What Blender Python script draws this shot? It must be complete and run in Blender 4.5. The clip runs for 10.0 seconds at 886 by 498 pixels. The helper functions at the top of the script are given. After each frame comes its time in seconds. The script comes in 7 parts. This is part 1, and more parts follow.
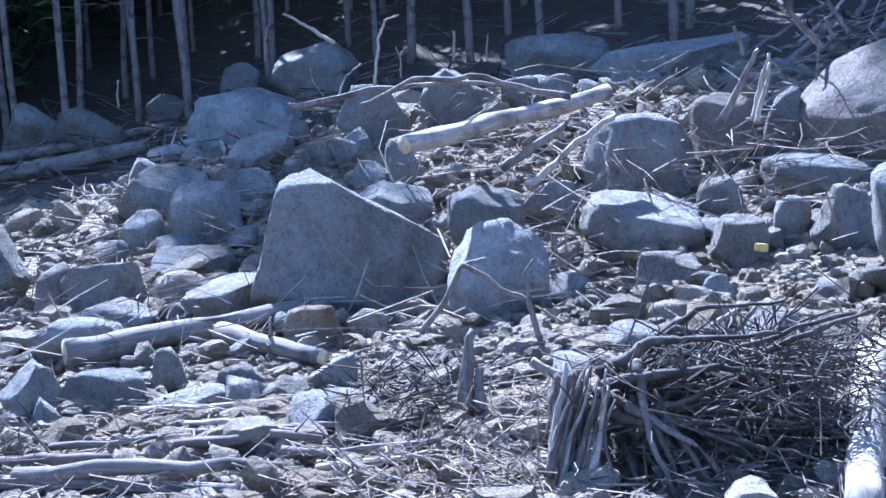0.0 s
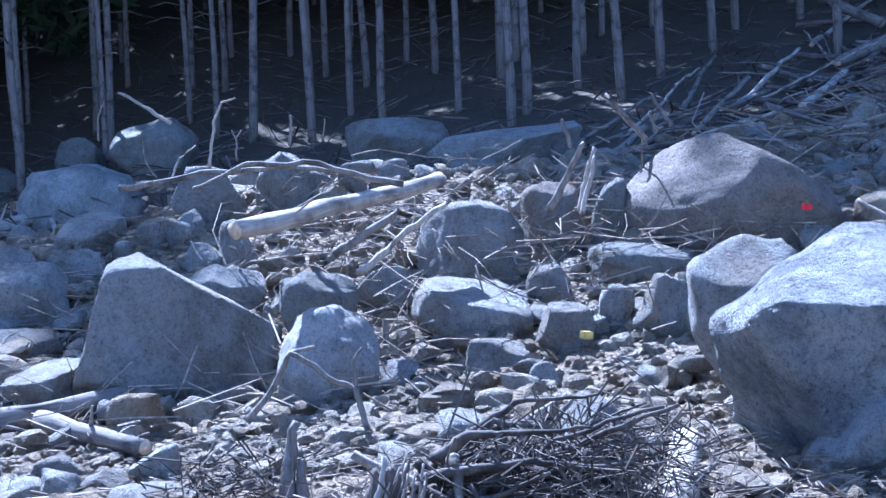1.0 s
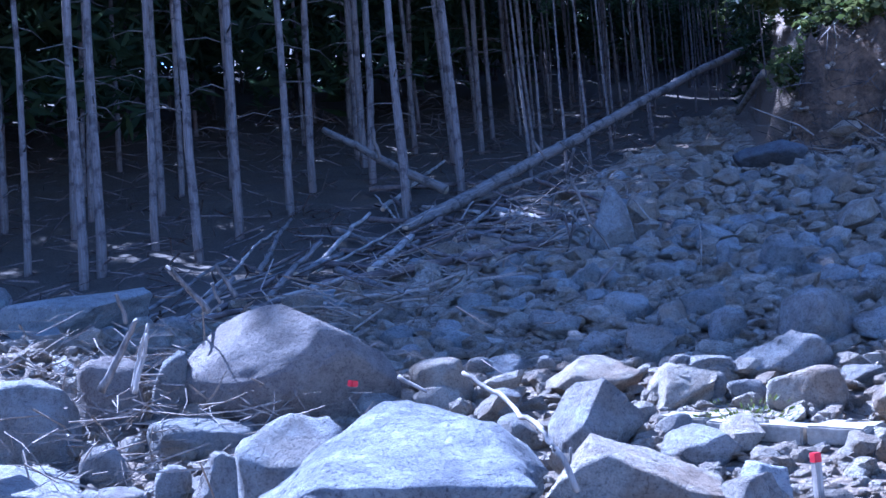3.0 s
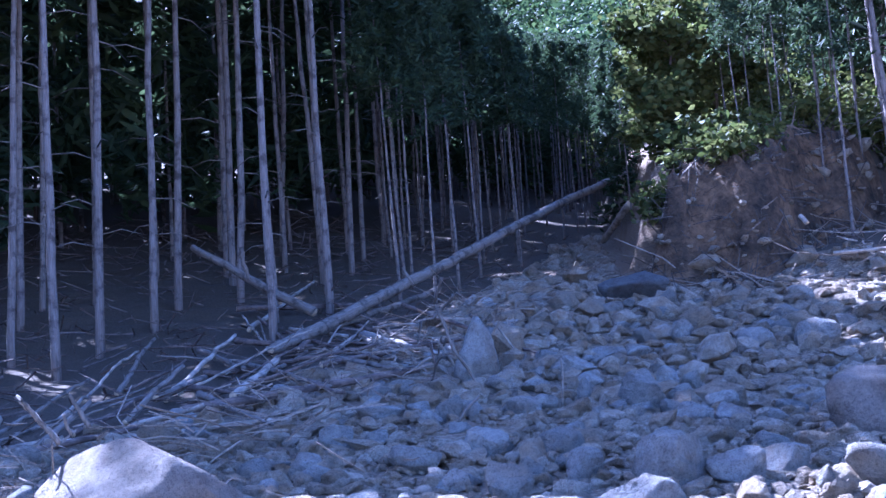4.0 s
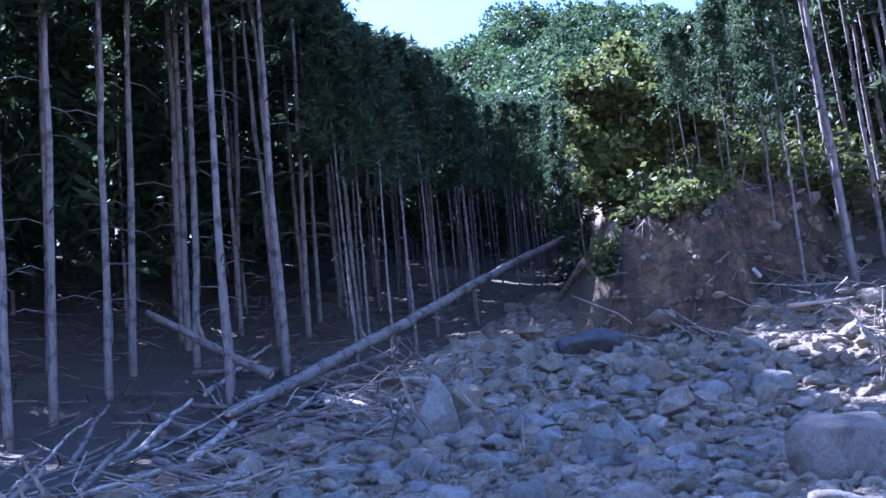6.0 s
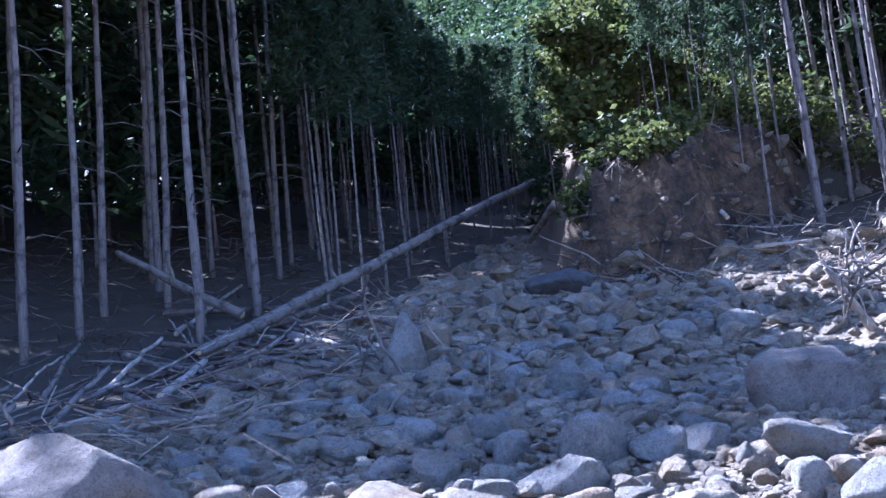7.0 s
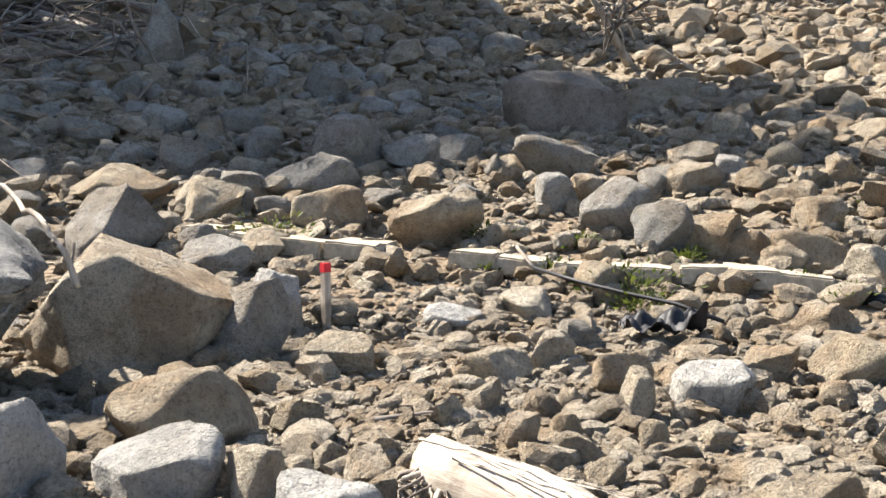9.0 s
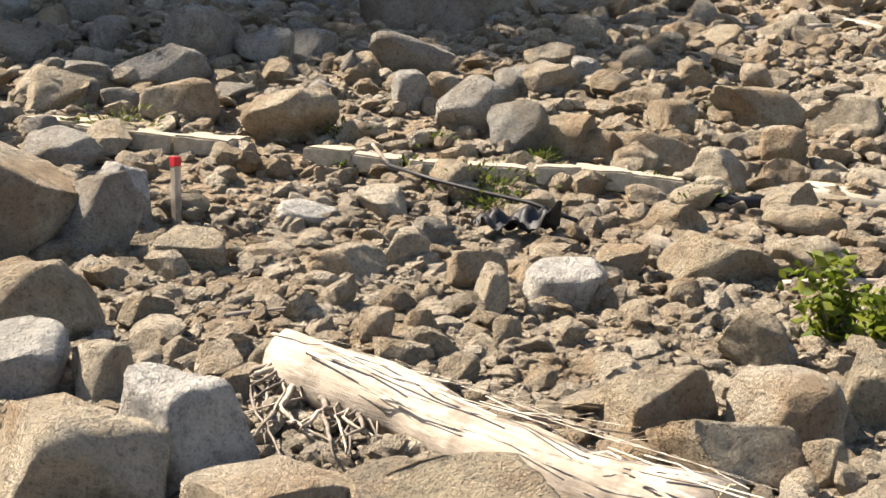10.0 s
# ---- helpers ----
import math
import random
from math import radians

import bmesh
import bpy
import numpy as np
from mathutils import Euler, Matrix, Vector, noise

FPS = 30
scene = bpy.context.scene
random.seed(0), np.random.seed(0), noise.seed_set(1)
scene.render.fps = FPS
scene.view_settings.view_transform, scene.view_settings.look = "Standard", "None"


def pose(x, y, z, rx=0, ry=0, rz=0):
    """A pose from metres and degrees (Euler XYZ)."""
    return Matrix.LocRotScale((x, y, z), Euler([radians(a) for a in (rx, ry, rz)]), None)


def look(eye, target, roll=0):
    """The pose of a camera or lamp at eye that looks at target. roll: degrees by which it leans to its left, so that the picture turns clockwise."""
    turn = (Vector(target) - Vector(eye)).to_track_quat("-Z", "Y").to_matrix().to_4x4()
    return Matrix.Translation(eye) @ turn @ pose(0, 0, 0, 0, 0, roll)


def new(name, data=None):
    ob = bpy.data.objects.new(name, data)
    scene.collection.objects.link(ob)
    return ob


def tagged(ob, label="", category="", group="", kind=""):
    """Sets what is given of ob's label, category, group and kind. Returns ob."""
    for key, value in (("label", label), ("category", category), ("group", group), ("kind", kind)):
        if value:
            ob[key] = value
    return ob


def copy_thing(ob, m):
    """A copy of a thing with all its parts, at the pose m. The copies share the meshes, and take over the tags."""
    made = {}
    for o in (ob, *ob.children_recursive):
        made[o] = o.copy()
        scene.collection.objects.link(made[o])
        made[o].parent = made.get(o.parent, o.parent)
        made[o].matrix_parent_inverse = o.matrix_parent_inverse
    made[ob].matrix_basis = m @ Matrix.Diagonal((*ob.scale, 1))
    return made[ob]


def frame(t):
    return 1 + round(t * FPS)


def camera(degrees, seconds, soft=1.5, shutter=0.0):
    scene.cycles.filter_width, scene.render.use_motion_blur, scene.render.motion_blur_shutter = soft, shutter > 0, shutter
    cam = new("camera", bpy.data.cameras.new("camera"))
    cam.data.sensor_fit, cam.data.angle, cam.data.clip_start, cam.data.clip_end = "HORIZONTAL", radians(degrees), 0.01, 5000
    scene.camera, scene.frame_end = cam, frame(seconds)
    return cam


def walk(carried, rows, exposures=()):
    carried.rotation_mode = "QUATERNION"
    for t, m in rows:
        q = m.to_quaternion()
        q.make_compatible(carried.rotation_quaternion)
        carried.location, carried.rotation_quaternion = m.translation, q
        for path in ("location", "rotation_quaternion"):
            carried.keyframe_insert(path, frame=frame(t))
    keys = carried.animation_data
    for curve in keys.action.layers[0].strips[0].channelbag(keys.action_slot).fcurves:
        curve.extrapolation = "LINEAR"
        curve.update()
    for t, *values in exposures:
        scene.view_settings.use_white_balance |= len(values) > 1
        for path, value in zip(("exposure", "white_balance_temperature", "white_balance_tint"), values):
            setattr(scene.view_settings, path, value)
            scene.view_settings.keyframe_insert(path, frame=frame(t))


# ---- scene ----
cam = camera(38.55, 10.0)
PATH = [
    (0, -0.000, 0.000, 1.600, 0.01, -3.29, -3.33),
    (0.5, 0.060, -0.027, 1.630, -3.42, -1.62, -2.97),
    (1, 0.114, -0.050, 1.678, -7.15, -0.20, -2.62),
    (1.5, 0.223, -0.056, 1.694, -11.93, 1.31, -2.28),
    (2, 0.357, -0.014, 1.733, -16.58, 2.33, -3.52),
    (2.5, 0.435, -0.041, 1.746, -21.13, 4.32, -5.34),
    (2.7, 0.437, -0.044, 1.769, -23.25, 4.74, -5.08),
    (3.8, 0.534, -0.204, 2.068, -30.36, 9.13, -4.04),
    (4, 0.522, -0.203, 2.065, -31.89, 10.28, -3.94),
    (4.5, 0.545, -0.133, 2.085, -35.00, 12.80, -3.90),
    (5, 0.529, -0.134, 2.048, -35.62, 13.68, -4.53),
    (5.5, 0.540, -0.100, 2.040, -34.83, 13.17, -4.96),
    (5.7, 0.500, -0.119, 2.040, -34.44, 13.07, -5.18),
    (6.8, 0.513, -0.320, 1.810, -34.54, 11.55, -5.95),
    (7, 0.504, -0.321, 1.834, -35.14, 10.37, -5.56),
    (7.5, 0.566, -0.292, 1.783, -36.39, 6.85, -3.75),
    (8, 0.598, -0.282, 1.765, -36.84, 4.06, -2.05),
    (8.5, 0.679, -0.251, 1.715, -39.20, 1.07, -1.87),
    (9, 0.703, -0.128, 1.654, -45.10, -2.98, -1.12),
    (9.5, 0.679, -0.079, 1.639, -48.30, -5.35, 0.20),
    (10, 0.759, -0.064, 1.607, -51.69, -7.44, 0.12),
]
walk(cam, [(t, pose(x, y, z, 90 + pitch, 0, yaw) @ pose(0, 0, 0, 0, 0, roll)) for t, x, y, z, yaw, pitch, roll in PATH],
     exposures=[(0.0, 2.1, 4350, 18), (2.7, 2.1, 3950, 24), (4.5, 2.8, 4300, 36), (6.8, 2.5, 4400, 28), (8.0, 2.1, 5050, 20), (9.0, 1.82, 6400, 12), (10.0, 1.66, 7000, 13)])

# ---- light: autumn sun beyond the cedar wood ----
SUN_YAW, SUN_UP = 15.0, 51.0
world = bpy.data.worlds.new("sky")
scene.world = world
world.use_nodes = True
wn, wl = world.node_tree.nodes, world.node_tree.links
sky = wn.new("ShaderNodeTexSky")
sky.sky_type, sky.sun_disc = "NISHITA", False
sky.sun_elevation, sky.sun_rotation = radians(SUN_UP), radians(-SUN_YAW)
wn["Background"].inputs["Strength"].default_value = 0.070
wl.new(sky.outputs["Color"], wn["Background"].inputs["Color"])
sun = new("sun", bpy.data.lights.new("sun", "SUN"))
sun.data.energy, sun.data.angle, sun.data.color = 5.0, radians(0.6), (1.0, 0.93, 0.82)
sun_dir = Vector((-math.sin(radians(SUN_YAW)) * math.cos(radians(SUN_UP)), math.cos(radians(SUN_YAW)) * math.cos(radians(SUN_UP)), math.sin(radians(SUN_UP))))
sun.matrix_world = look(sun_dir * 60, (0, 0, 0))


# ---- materials ----
def ramp(nt, fac, stops):
    r = nt.nodes.new("ShaderNodeValToRGB")
    while len(r.color_ramp.elements) < len(stops):
        r.color_ramp.elements.new(0.5)
    for e, (p, c) in zip(r.color_ramp.elements, stops):
        e.position, e.color = p, (*c, 1)
    nt.links.new(fac, r.inputs["Fac"])
    return r.outputs["Color"]


def mixed(nt, a, b, fac, mode="MIX"):
    m = nt.nodes.new("ShaderNodeMix")
    m.data_type, m.blend_type = "RGBA", mode
    for sock, val in ((m.inputs["Factor"], fac), (m.inputs["A"], a), (m.inputs["B"], b)):
        if isinstance(val, (int, float)):
            sock.default_value = val
        elif isinstance(val, tuple):
            sock.default_value = (*val, 1)
        else:
            nt.links.new(val, sock)
    return m.outputs["Result"]


def noise_tex(nt, vec, scale, detail=6, rough=0.6):
    n = nt.nodes.new("ShaderNodeTexNoise")
    n.inputs["Scale"].default_value, n.inputs["Detail"].default_value, n.inputs["Roughness"].default_value = scale, detail, rough
    nt.links.new(vec, n.inputs["Vector"])
    return n.outputs["Fac"]


def base_mat(name, rough=0.9):
    m = bpy.data.materials.new(name)
    m.use_nodes = True
    nt = m.node_tree
    b = nt.nodes["Principled BSDF"]
    b.inputs["Roughness"].default_value = rough
    b.inputs["Specular IOR Level"].default_value = 0.25
    return m, nt, b


def bumped(nt, b, height, strength, dist):
    n = nt.nodes.new("ShaderNodeBump")
    n.inputs["Strength"].default_value, n.inputs["Distance"].default_value = strength, dist
    nt.links.new(height, n.inputs["Height"])
    nt.links.new(n.outputs["Normal"], b.inputs["Normal"])


def rock_mat(name, low, mid, high, stain, island=False, pits=(0.55, 0.54, 0.53)):
    """Weathered granite: tone by stone, mineral speckle, stain patches and dusty tops."""
    m, nt, b = base_mat(name, 0.92)
    tc = nt.nodes.new("ShaderNodeTexCoord")
    geo = nt.nodes.new("ShaderNodeNewGeometry")
    if island:
        rnd, vec = geo.outputs["Random Per Island"], geo.outputs["Position"]
    else:
        oi = nt.nodes.new("ShaderNodeObjectInfo")
        rnd, vec = oi.outputs["Random"], geo.outputs["Position"]
    tone = ramp(nt, rnd, [(0.0, low), (0.5, mid), (1.0, high)])
    big = noise_tex(nt, vec, 1.7, 7, 0.65)
    c = mixed(nt, tone, stain, ramp(nt, big, [(0.44, (0, 0, 0)), (0.62, (0.85, 0.85, 0.85))]))
    mott = ramp(nt, noise_tex(nt, vec, 7, 9, 0.75), [(0.34, (0.62, 0.62, 0.63)), (0.5, (1, 1, 1)), (0.68, (1.22, 1.21, 1.18))])
    c = mixed(nt, c, mott, 0.8, "MULTIPLY")
    pit = ramp(nt, noise_tex(nt, vec, 30, 6, 0.75), [(0.36, pits), (0.46, (1, 1, 1)), (0.64, (1.14, 1.14, 1.12))])
    c = mixed(nt, c, pit, 0.85, "MULTIPLY")
    fine = noise_tex(nt, vec, 70, 4, 0.7)
    spk = ramp(nt, fine, [(0.34, (0.5, 0.5, 0.52)), (0.46, (1, 1, 1)), (0.62, (1.12, 1.12, 1.1))])
    c = mixed(nt, c, spk, 0.7, "MULTIPLY")
    nt.links.new(c, b.inputs["Base Color"])
    h = nt.nodes.new("ShaderNodeMath")
    h.operation = "MULTIPLY_ADD"
    nt.links.new(noise_tex(nt, vec, 6, 10, 0.68), h.inputs[0])
    h.inputs[1].default_value = 3.0
    mid_h = nt.nodes.new("ShaderNodeMath")
    mid_h.operation = "MULTIPLY_ADD"
    nt.links.new(noise_tex(nt, vec, 26, 6, 0.7), mid_h.inputs[0])
    mid_h.inputs[1].default_value = 1.0
    nt.links.new(fine, mid_h.inputs[2])
    nt.links.new(mid_h.outputs[0], h.inputs[2])
    bumped(nt, b, h.outputs[0], 1.0, 0.055)
    return m


def wood_mat(name, dark, light, bark=0.0):
    m, nt, b = base_mat(name, 0.8)
    tc = nt.nodes.new("ShaderNodeTexCoord")
    mp = nt.nodes.new("ShaderNodeMapping")
    mp.inputs["Scale"].default_value = (14, 14, 1.2)
    nt.links.new(tc.outputs["Object"], mp.inputs["Vector"])
    g = noise_tex(nt, mp.outputs["Vector"], 2.5, 8, 0.7)
    c = ramp(nt, g, [(0.3, dark), (0.52, tuple((a + d) / 2 for a, d in zip(dark, light))), (0.7, light)])
    patch = noise_tex(nt, tc.outputs["Object"], 3.0, 5, 0.6)
    c = mixed(nt, c, tuple(x * 0.45 for x in dark), ramp(nt, patch, [(0.5 - bark, (0, 0, 0)), (0.62, (0.8, 0.8, 0.8))]))
    nt.links.new(c, b.inputs["Base Color"])
    bumped(nt, b, g, 0.6, 0.012)
    return m


def leaf_mat(name, low, high):
    m, nt, b = base_mat(name, 0.6)
    geo = nt.nodes.new("ShaderNodeNewGeometry")
    c = ramp(nt, geo.outputs["Random Per Island"], [(0.0, low), (1.0, high)])
    big = noise_tex(nt, geo.outputs["Position"], 0.35, 4, 0.6)
    c = mixed(nt, c, ramp(nt, big, [(0.35, (0.6, 0.65, 0.6)), (0.7, (1.25, 1.2, 1.0))]), 0.8, "MULTIPLY")
    nt.links.new(c, b.inputs["Base Color"])
    tr = nt.nodes.new("ShaderNodeBsdfTranslucent")
    nt.links.new(c, tr.inputs["Color"])
    mx = nt.nodes.new("ShaderNodeMixShader")
    mx.inputs["Fac"].default_value = 0.45
    nt.links.new(b.outputs["BSDF"], mx.inputs[1])
    nt.links.new(tr.outputs["BSDF"], mx.inputs[2])
    nt.links.new(mx.outputs["Shader"], nt.nodes["Material Output"].inputs["Surface"])
    return m


def plain_mat(name, col, rough=0.6, spread=0.25):
    m, nt, b = base_mat(name, rough)
    geo = nt.nodes.new("ShaderNodeNewGeometry")
    n = noise_tex(nt, geo.outputs["Position"], 22, 6, 0.65)
    c = ramp(nt, n, [(0.3, tuple(x * (1 - spread) for x in col)), (0.7, tuple(min(1, x * (1 + spread)) for x in col))])
    nt.links.new(c, b.inputs["Base Color"])
    bumped(nt, b, n, 0.3, 0.006)
    return m


# One granite, two tones: sunlight painted into the tan, shade into the grey.
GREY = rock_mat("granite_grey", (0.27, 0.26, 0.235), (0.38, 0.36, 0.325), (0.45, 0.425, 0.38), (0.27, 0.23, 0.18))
TAN_SUNLIT = rock_mat("granite_tan_sunlit", (0.38, 0.32, 0.23), (0.47, 0.405, 0.305), (0.54, 0.475, 0.375), (0.33, 0.235, 0.145))
WHITE = rock_mat("granite_pale", (0.46, 0.44, 0.40), (0.54, 0.52, 0.48), (0.58, 0.55, 0.50), (0.34, 0.32, 0.28))
DARK = rock_mat("granite_dark", (0.17, 0.17, 0.17), (0.22, 0.21, 0.20), (0.27, 0.26, 0.24), (0.12, 0.11, 0.10))
LICHEN = rock_mat("granite_lichened", (0.40, 0.385, 0.355), (0.44, 0.425, 0.39), (0.47, 0.455, 0.42), (0.18, 0.18, 0.185), pits=(0.42, 0.42, 0.43))
BROWN = rock_mat("granite_brown", (0.29, 0.24, 0.19), (0.32, 0.27, 0.22), (0.35, 0.30, 0.25), (0.24, 0.19, 0.15))
GRAVEL = rock_mat("gravel_stone", (0.26, 0.22, 0.165), (0.41, 0.35, 0.265), (0.52, 0.455, 0.36), (0.32, 0.235, 0.145), island=True)
BLEACHED = wood_mat("bleached_wood", (0.26, 0.21, 0.16), (0.54, 0.48, 0.40), 0.03)
GREYWOOD = wood_mat("weathered_wood", (0.11, 0.09, 0.07), (0.30, 0.26, 0.22))
BARK = wood_mat("cedar_bark", (0.10, 0.075, 0.06), (0.26, 0.20, 0.165), 0.05)
LITTER = plain_mat("dry_twigs", (0.27, 0.22, 0.17), 0.85, 0.6)
CUT = plain_mat("cut_wood", (0.52, 0.40, 0.26), 0.8)
CEDAR = leaf_mat("cedar_leaf", (0.035, 0.055, 0.030), (0.085, 0.12, 0.055))
BROAD = leaf_mat("broad_leaf", (0.07, 0.10, 0.025), (0.20, 0.20, 0.065))
FAR = leaf_mat("far_leaf", (0.035, 0.065, 0.03), (0.095, 0.135, 0.05))
WEED = leaf_mat("weed_leaf", (0.05, 0.075, 0.015), (0.15, 0.165, 0.035))
SHRUB = leaf_mat("shrub_leaf", (0.09, 0.14, 0.015), (0.26, 0.28, 0.04))
CONCRETE = plain_mat("old_concrete", (0.34, 0.295, 0.225), 0.9, 0.3)
RED = plain_mat("red_paint", (0.55, 0.03, 0.04), 0.5, 0.15)
YELLOW = plain_mat("yellow_paint", (0.62, 0.47, 0.14), 0.5, 0.15)
BLACK = plain_mat("black_plastic", (0.018, 0.018, 0.02), 0.55)


def soil_mat():
    m, nt, b = base_mat("soil", 0.97)
    geo = nt.nodes.new("ShaderNodeNewGeometry")
    v = geo.outputs["Position"]
    c = ramp(nt, noise_tex(nt, v, 0.5, 8, 0.65), [(0.3, (0.15, 0.12, 0.085)), (0.5, (0.27, 0.22, 0.155)), (0.7, (0.37, 0.305, 0.215))])
    vo = nt.nodes.new("ShaderNodeTexVoronoi")
    vo.inputs["Scale"].default_value = 14
    nt.links.new(v, vo.inputs["Vector"])
    c = mixed(nt, c, ramp(nt, vo.outputs["Distance"], [(0.0, (1.35, 1.3, 1.25)), (0.45, (0.9, 0.9, 0.9)), (0.7, (0.35, 0.35, 0.35))]), 0.8, "MULTIPLY")
    litter = ramp(nt, noise_tex(nt, v, 0.12, 3, 0.5), [(0.45, (0, 0, 0)), (0.6, (1, 1, 1))])
    c = mixed(nt, c, (0.19, 0.14, 0.09), litter)
    nt.links.new(c, b.inputs["Base Color"])
    h = nt.nodes.new("ShaderNodeMath")
    h.operation = "SUBTRACT"
    nt.links.new(noise_tex(nt, v, 9, 8, 0.7), h.inputs[0])
    nt.links.new(vo.outputs["Distance"], h.inputs[1])
    bumped(nt, b, h.outputs[0], 0.9, 0.05)
    return m


SOIL = soil_mat()
# Earth under the wall slabs, darkened in colour for the undercut's shade.
SHADED_EARTH = plain_mat("shaded_earth", (0.12, 0.09, 0.06), 0.97, 0.5)
def earth_mat():
    m, nt, b = base_mat("raw_earth", 0.97)
    geo = nt.nodes.new("ShaderNodeNewGeometry")
    v = geo.outputs["Position"]
    c = ramp(nt, noise_tex(nt, v, 0.9, 8, 0.7), [(0.36, (0.07, 0.055, 0.04)), (0.5, (0.17, 0.115, 0.07)), (0.64, (0.33, 0.21, 0.115))])
    clod = noise_tex(nt, v, 5, 9, 0.75)
    c = mixed(nt, c, ramp(nt, clod, [(0.35, (0.35, 0.35, 0.35)), (0.52, (1, 1, 1)), (0.7, (1.3, 1.28, 1.22))]), 0.85, "MULTIPLY")
    nt.links.new(c, b.inputs["Base Color"])
    bumped(nt, b, clod, 1.0, 0.22)
    return m


EARTH = earth_mat()
FLOOR = plain_mat("forest_floor", (0.085, 0.066, 0.045), 0.95, 0.5)

# ---- the ground: one sheet, stream bed, banks and mountain ----
def smooth(a, lo, hi):
    u = np.clip((a - lo) / (hi - lo), 0, 1)
    return u * u * (3 - 2 * u)


def ground(x, y):
    """Height of the valley floor: it climbs up the stream, with a debris heap, cut bank and mountain."""
    x, y = np.asarray(x, float), np.asarray(y, float)
    s, p = 0.6 * x + 0.8 * y, 0.8 * x - 0.6 * y
    z = np.interp(s, [-60, 4.5, 9.0, 11.7, 15.6, 24.7, 36.4, 58, 110, 240, 900], [-1.0, 0.12, 0.5, 1.15, 2.15, 4.1, 7.1, 13.0, 22, 52, 90])
    z = z - 1.0 * np.exp(-((p - 6) ** 2) / 18 - (s - 24) ** 2 / 40)
    z = z + 1.0 * np.exp(-(np.clip(x + 0.3, 0, None) ** 2) / 22 - (np.clip(x + 0.3, None, 0) ** 2) / 90 - (y - 15.2) ** 2 / 9)
    u = s + 0.25 * p
    z = z + 0.7 * smooth(u, 34.8, 37.0) * smooth(p, 6.0, 8.5)
    back = u - 1.3 * np.clip(p - 5.8, 0, 8)
    z = z + (3.2 - 1.1 * smooth(p, 7, 12)) * smooth(back + 0.4 * np.sin(p * 2.1), 35.4, 36.6) * smooth(p + 0.3 * np.sin(s * 1.7), 2.9, 4.2)
    z = z + 0.07 * np.clip(u - 38, 0, 22) * smooth(p, 2.8, 5)
    q = -0.634 * (x - 8.5) + 0.773 * (y - 18)
    z = z + 0.16 * np.clip(q - 3, 0, 40) * smooth(s, 20, 40)
    z = z + 43 * np.exp(-((x - 198) ** 2 + (y - 212) ** 2) / 12000)
    return z


def on_ground(x, y, lift=0.0):
    return (x, y, float(ground(x, y)) + lift)


def wooded(x, y):
    """Where the floor of the cedar woods lies."""
    s, p, q = 0.6 * x + 0.8 * y, 0.8 * x - 0.6 * y, -0.634 * (x - 8.5) + 0.773 * (y - 18)
    return ((x < 9) & (y > 19.5) & (q > 1.5)) | ((x >= 9) & (q > 1.5)) | ((s + 0.25 * p > 36.8) & (p > 4.2))


rng = np.random.default_rng(7)


def mesh_object(name, verts, faces, mat, parent=None, smooth=True):
    me = bpy.data.meshes.new(name)
    me.from_pydata(verts if isinstance(verts, list) else verts.tolist(), [], faces if isinstance(faces, list) else faces.tolist())
    me.materials.append(mat)
    if smooth:
        me.shade_smooth()
    ob = new(name, me)
    ob.parent = parent
    return ob


def part(name, bm, material, parent, label=""):
    me = bpy.data.meshes.new(name)
    bm.to_mesh(me)
    bm.free()
    me.materials.append(material)
    me.shade_smooth()
    ob = new(name, me)
    ob.parent = parent
    return tagged(ob, label=label) if label else ob


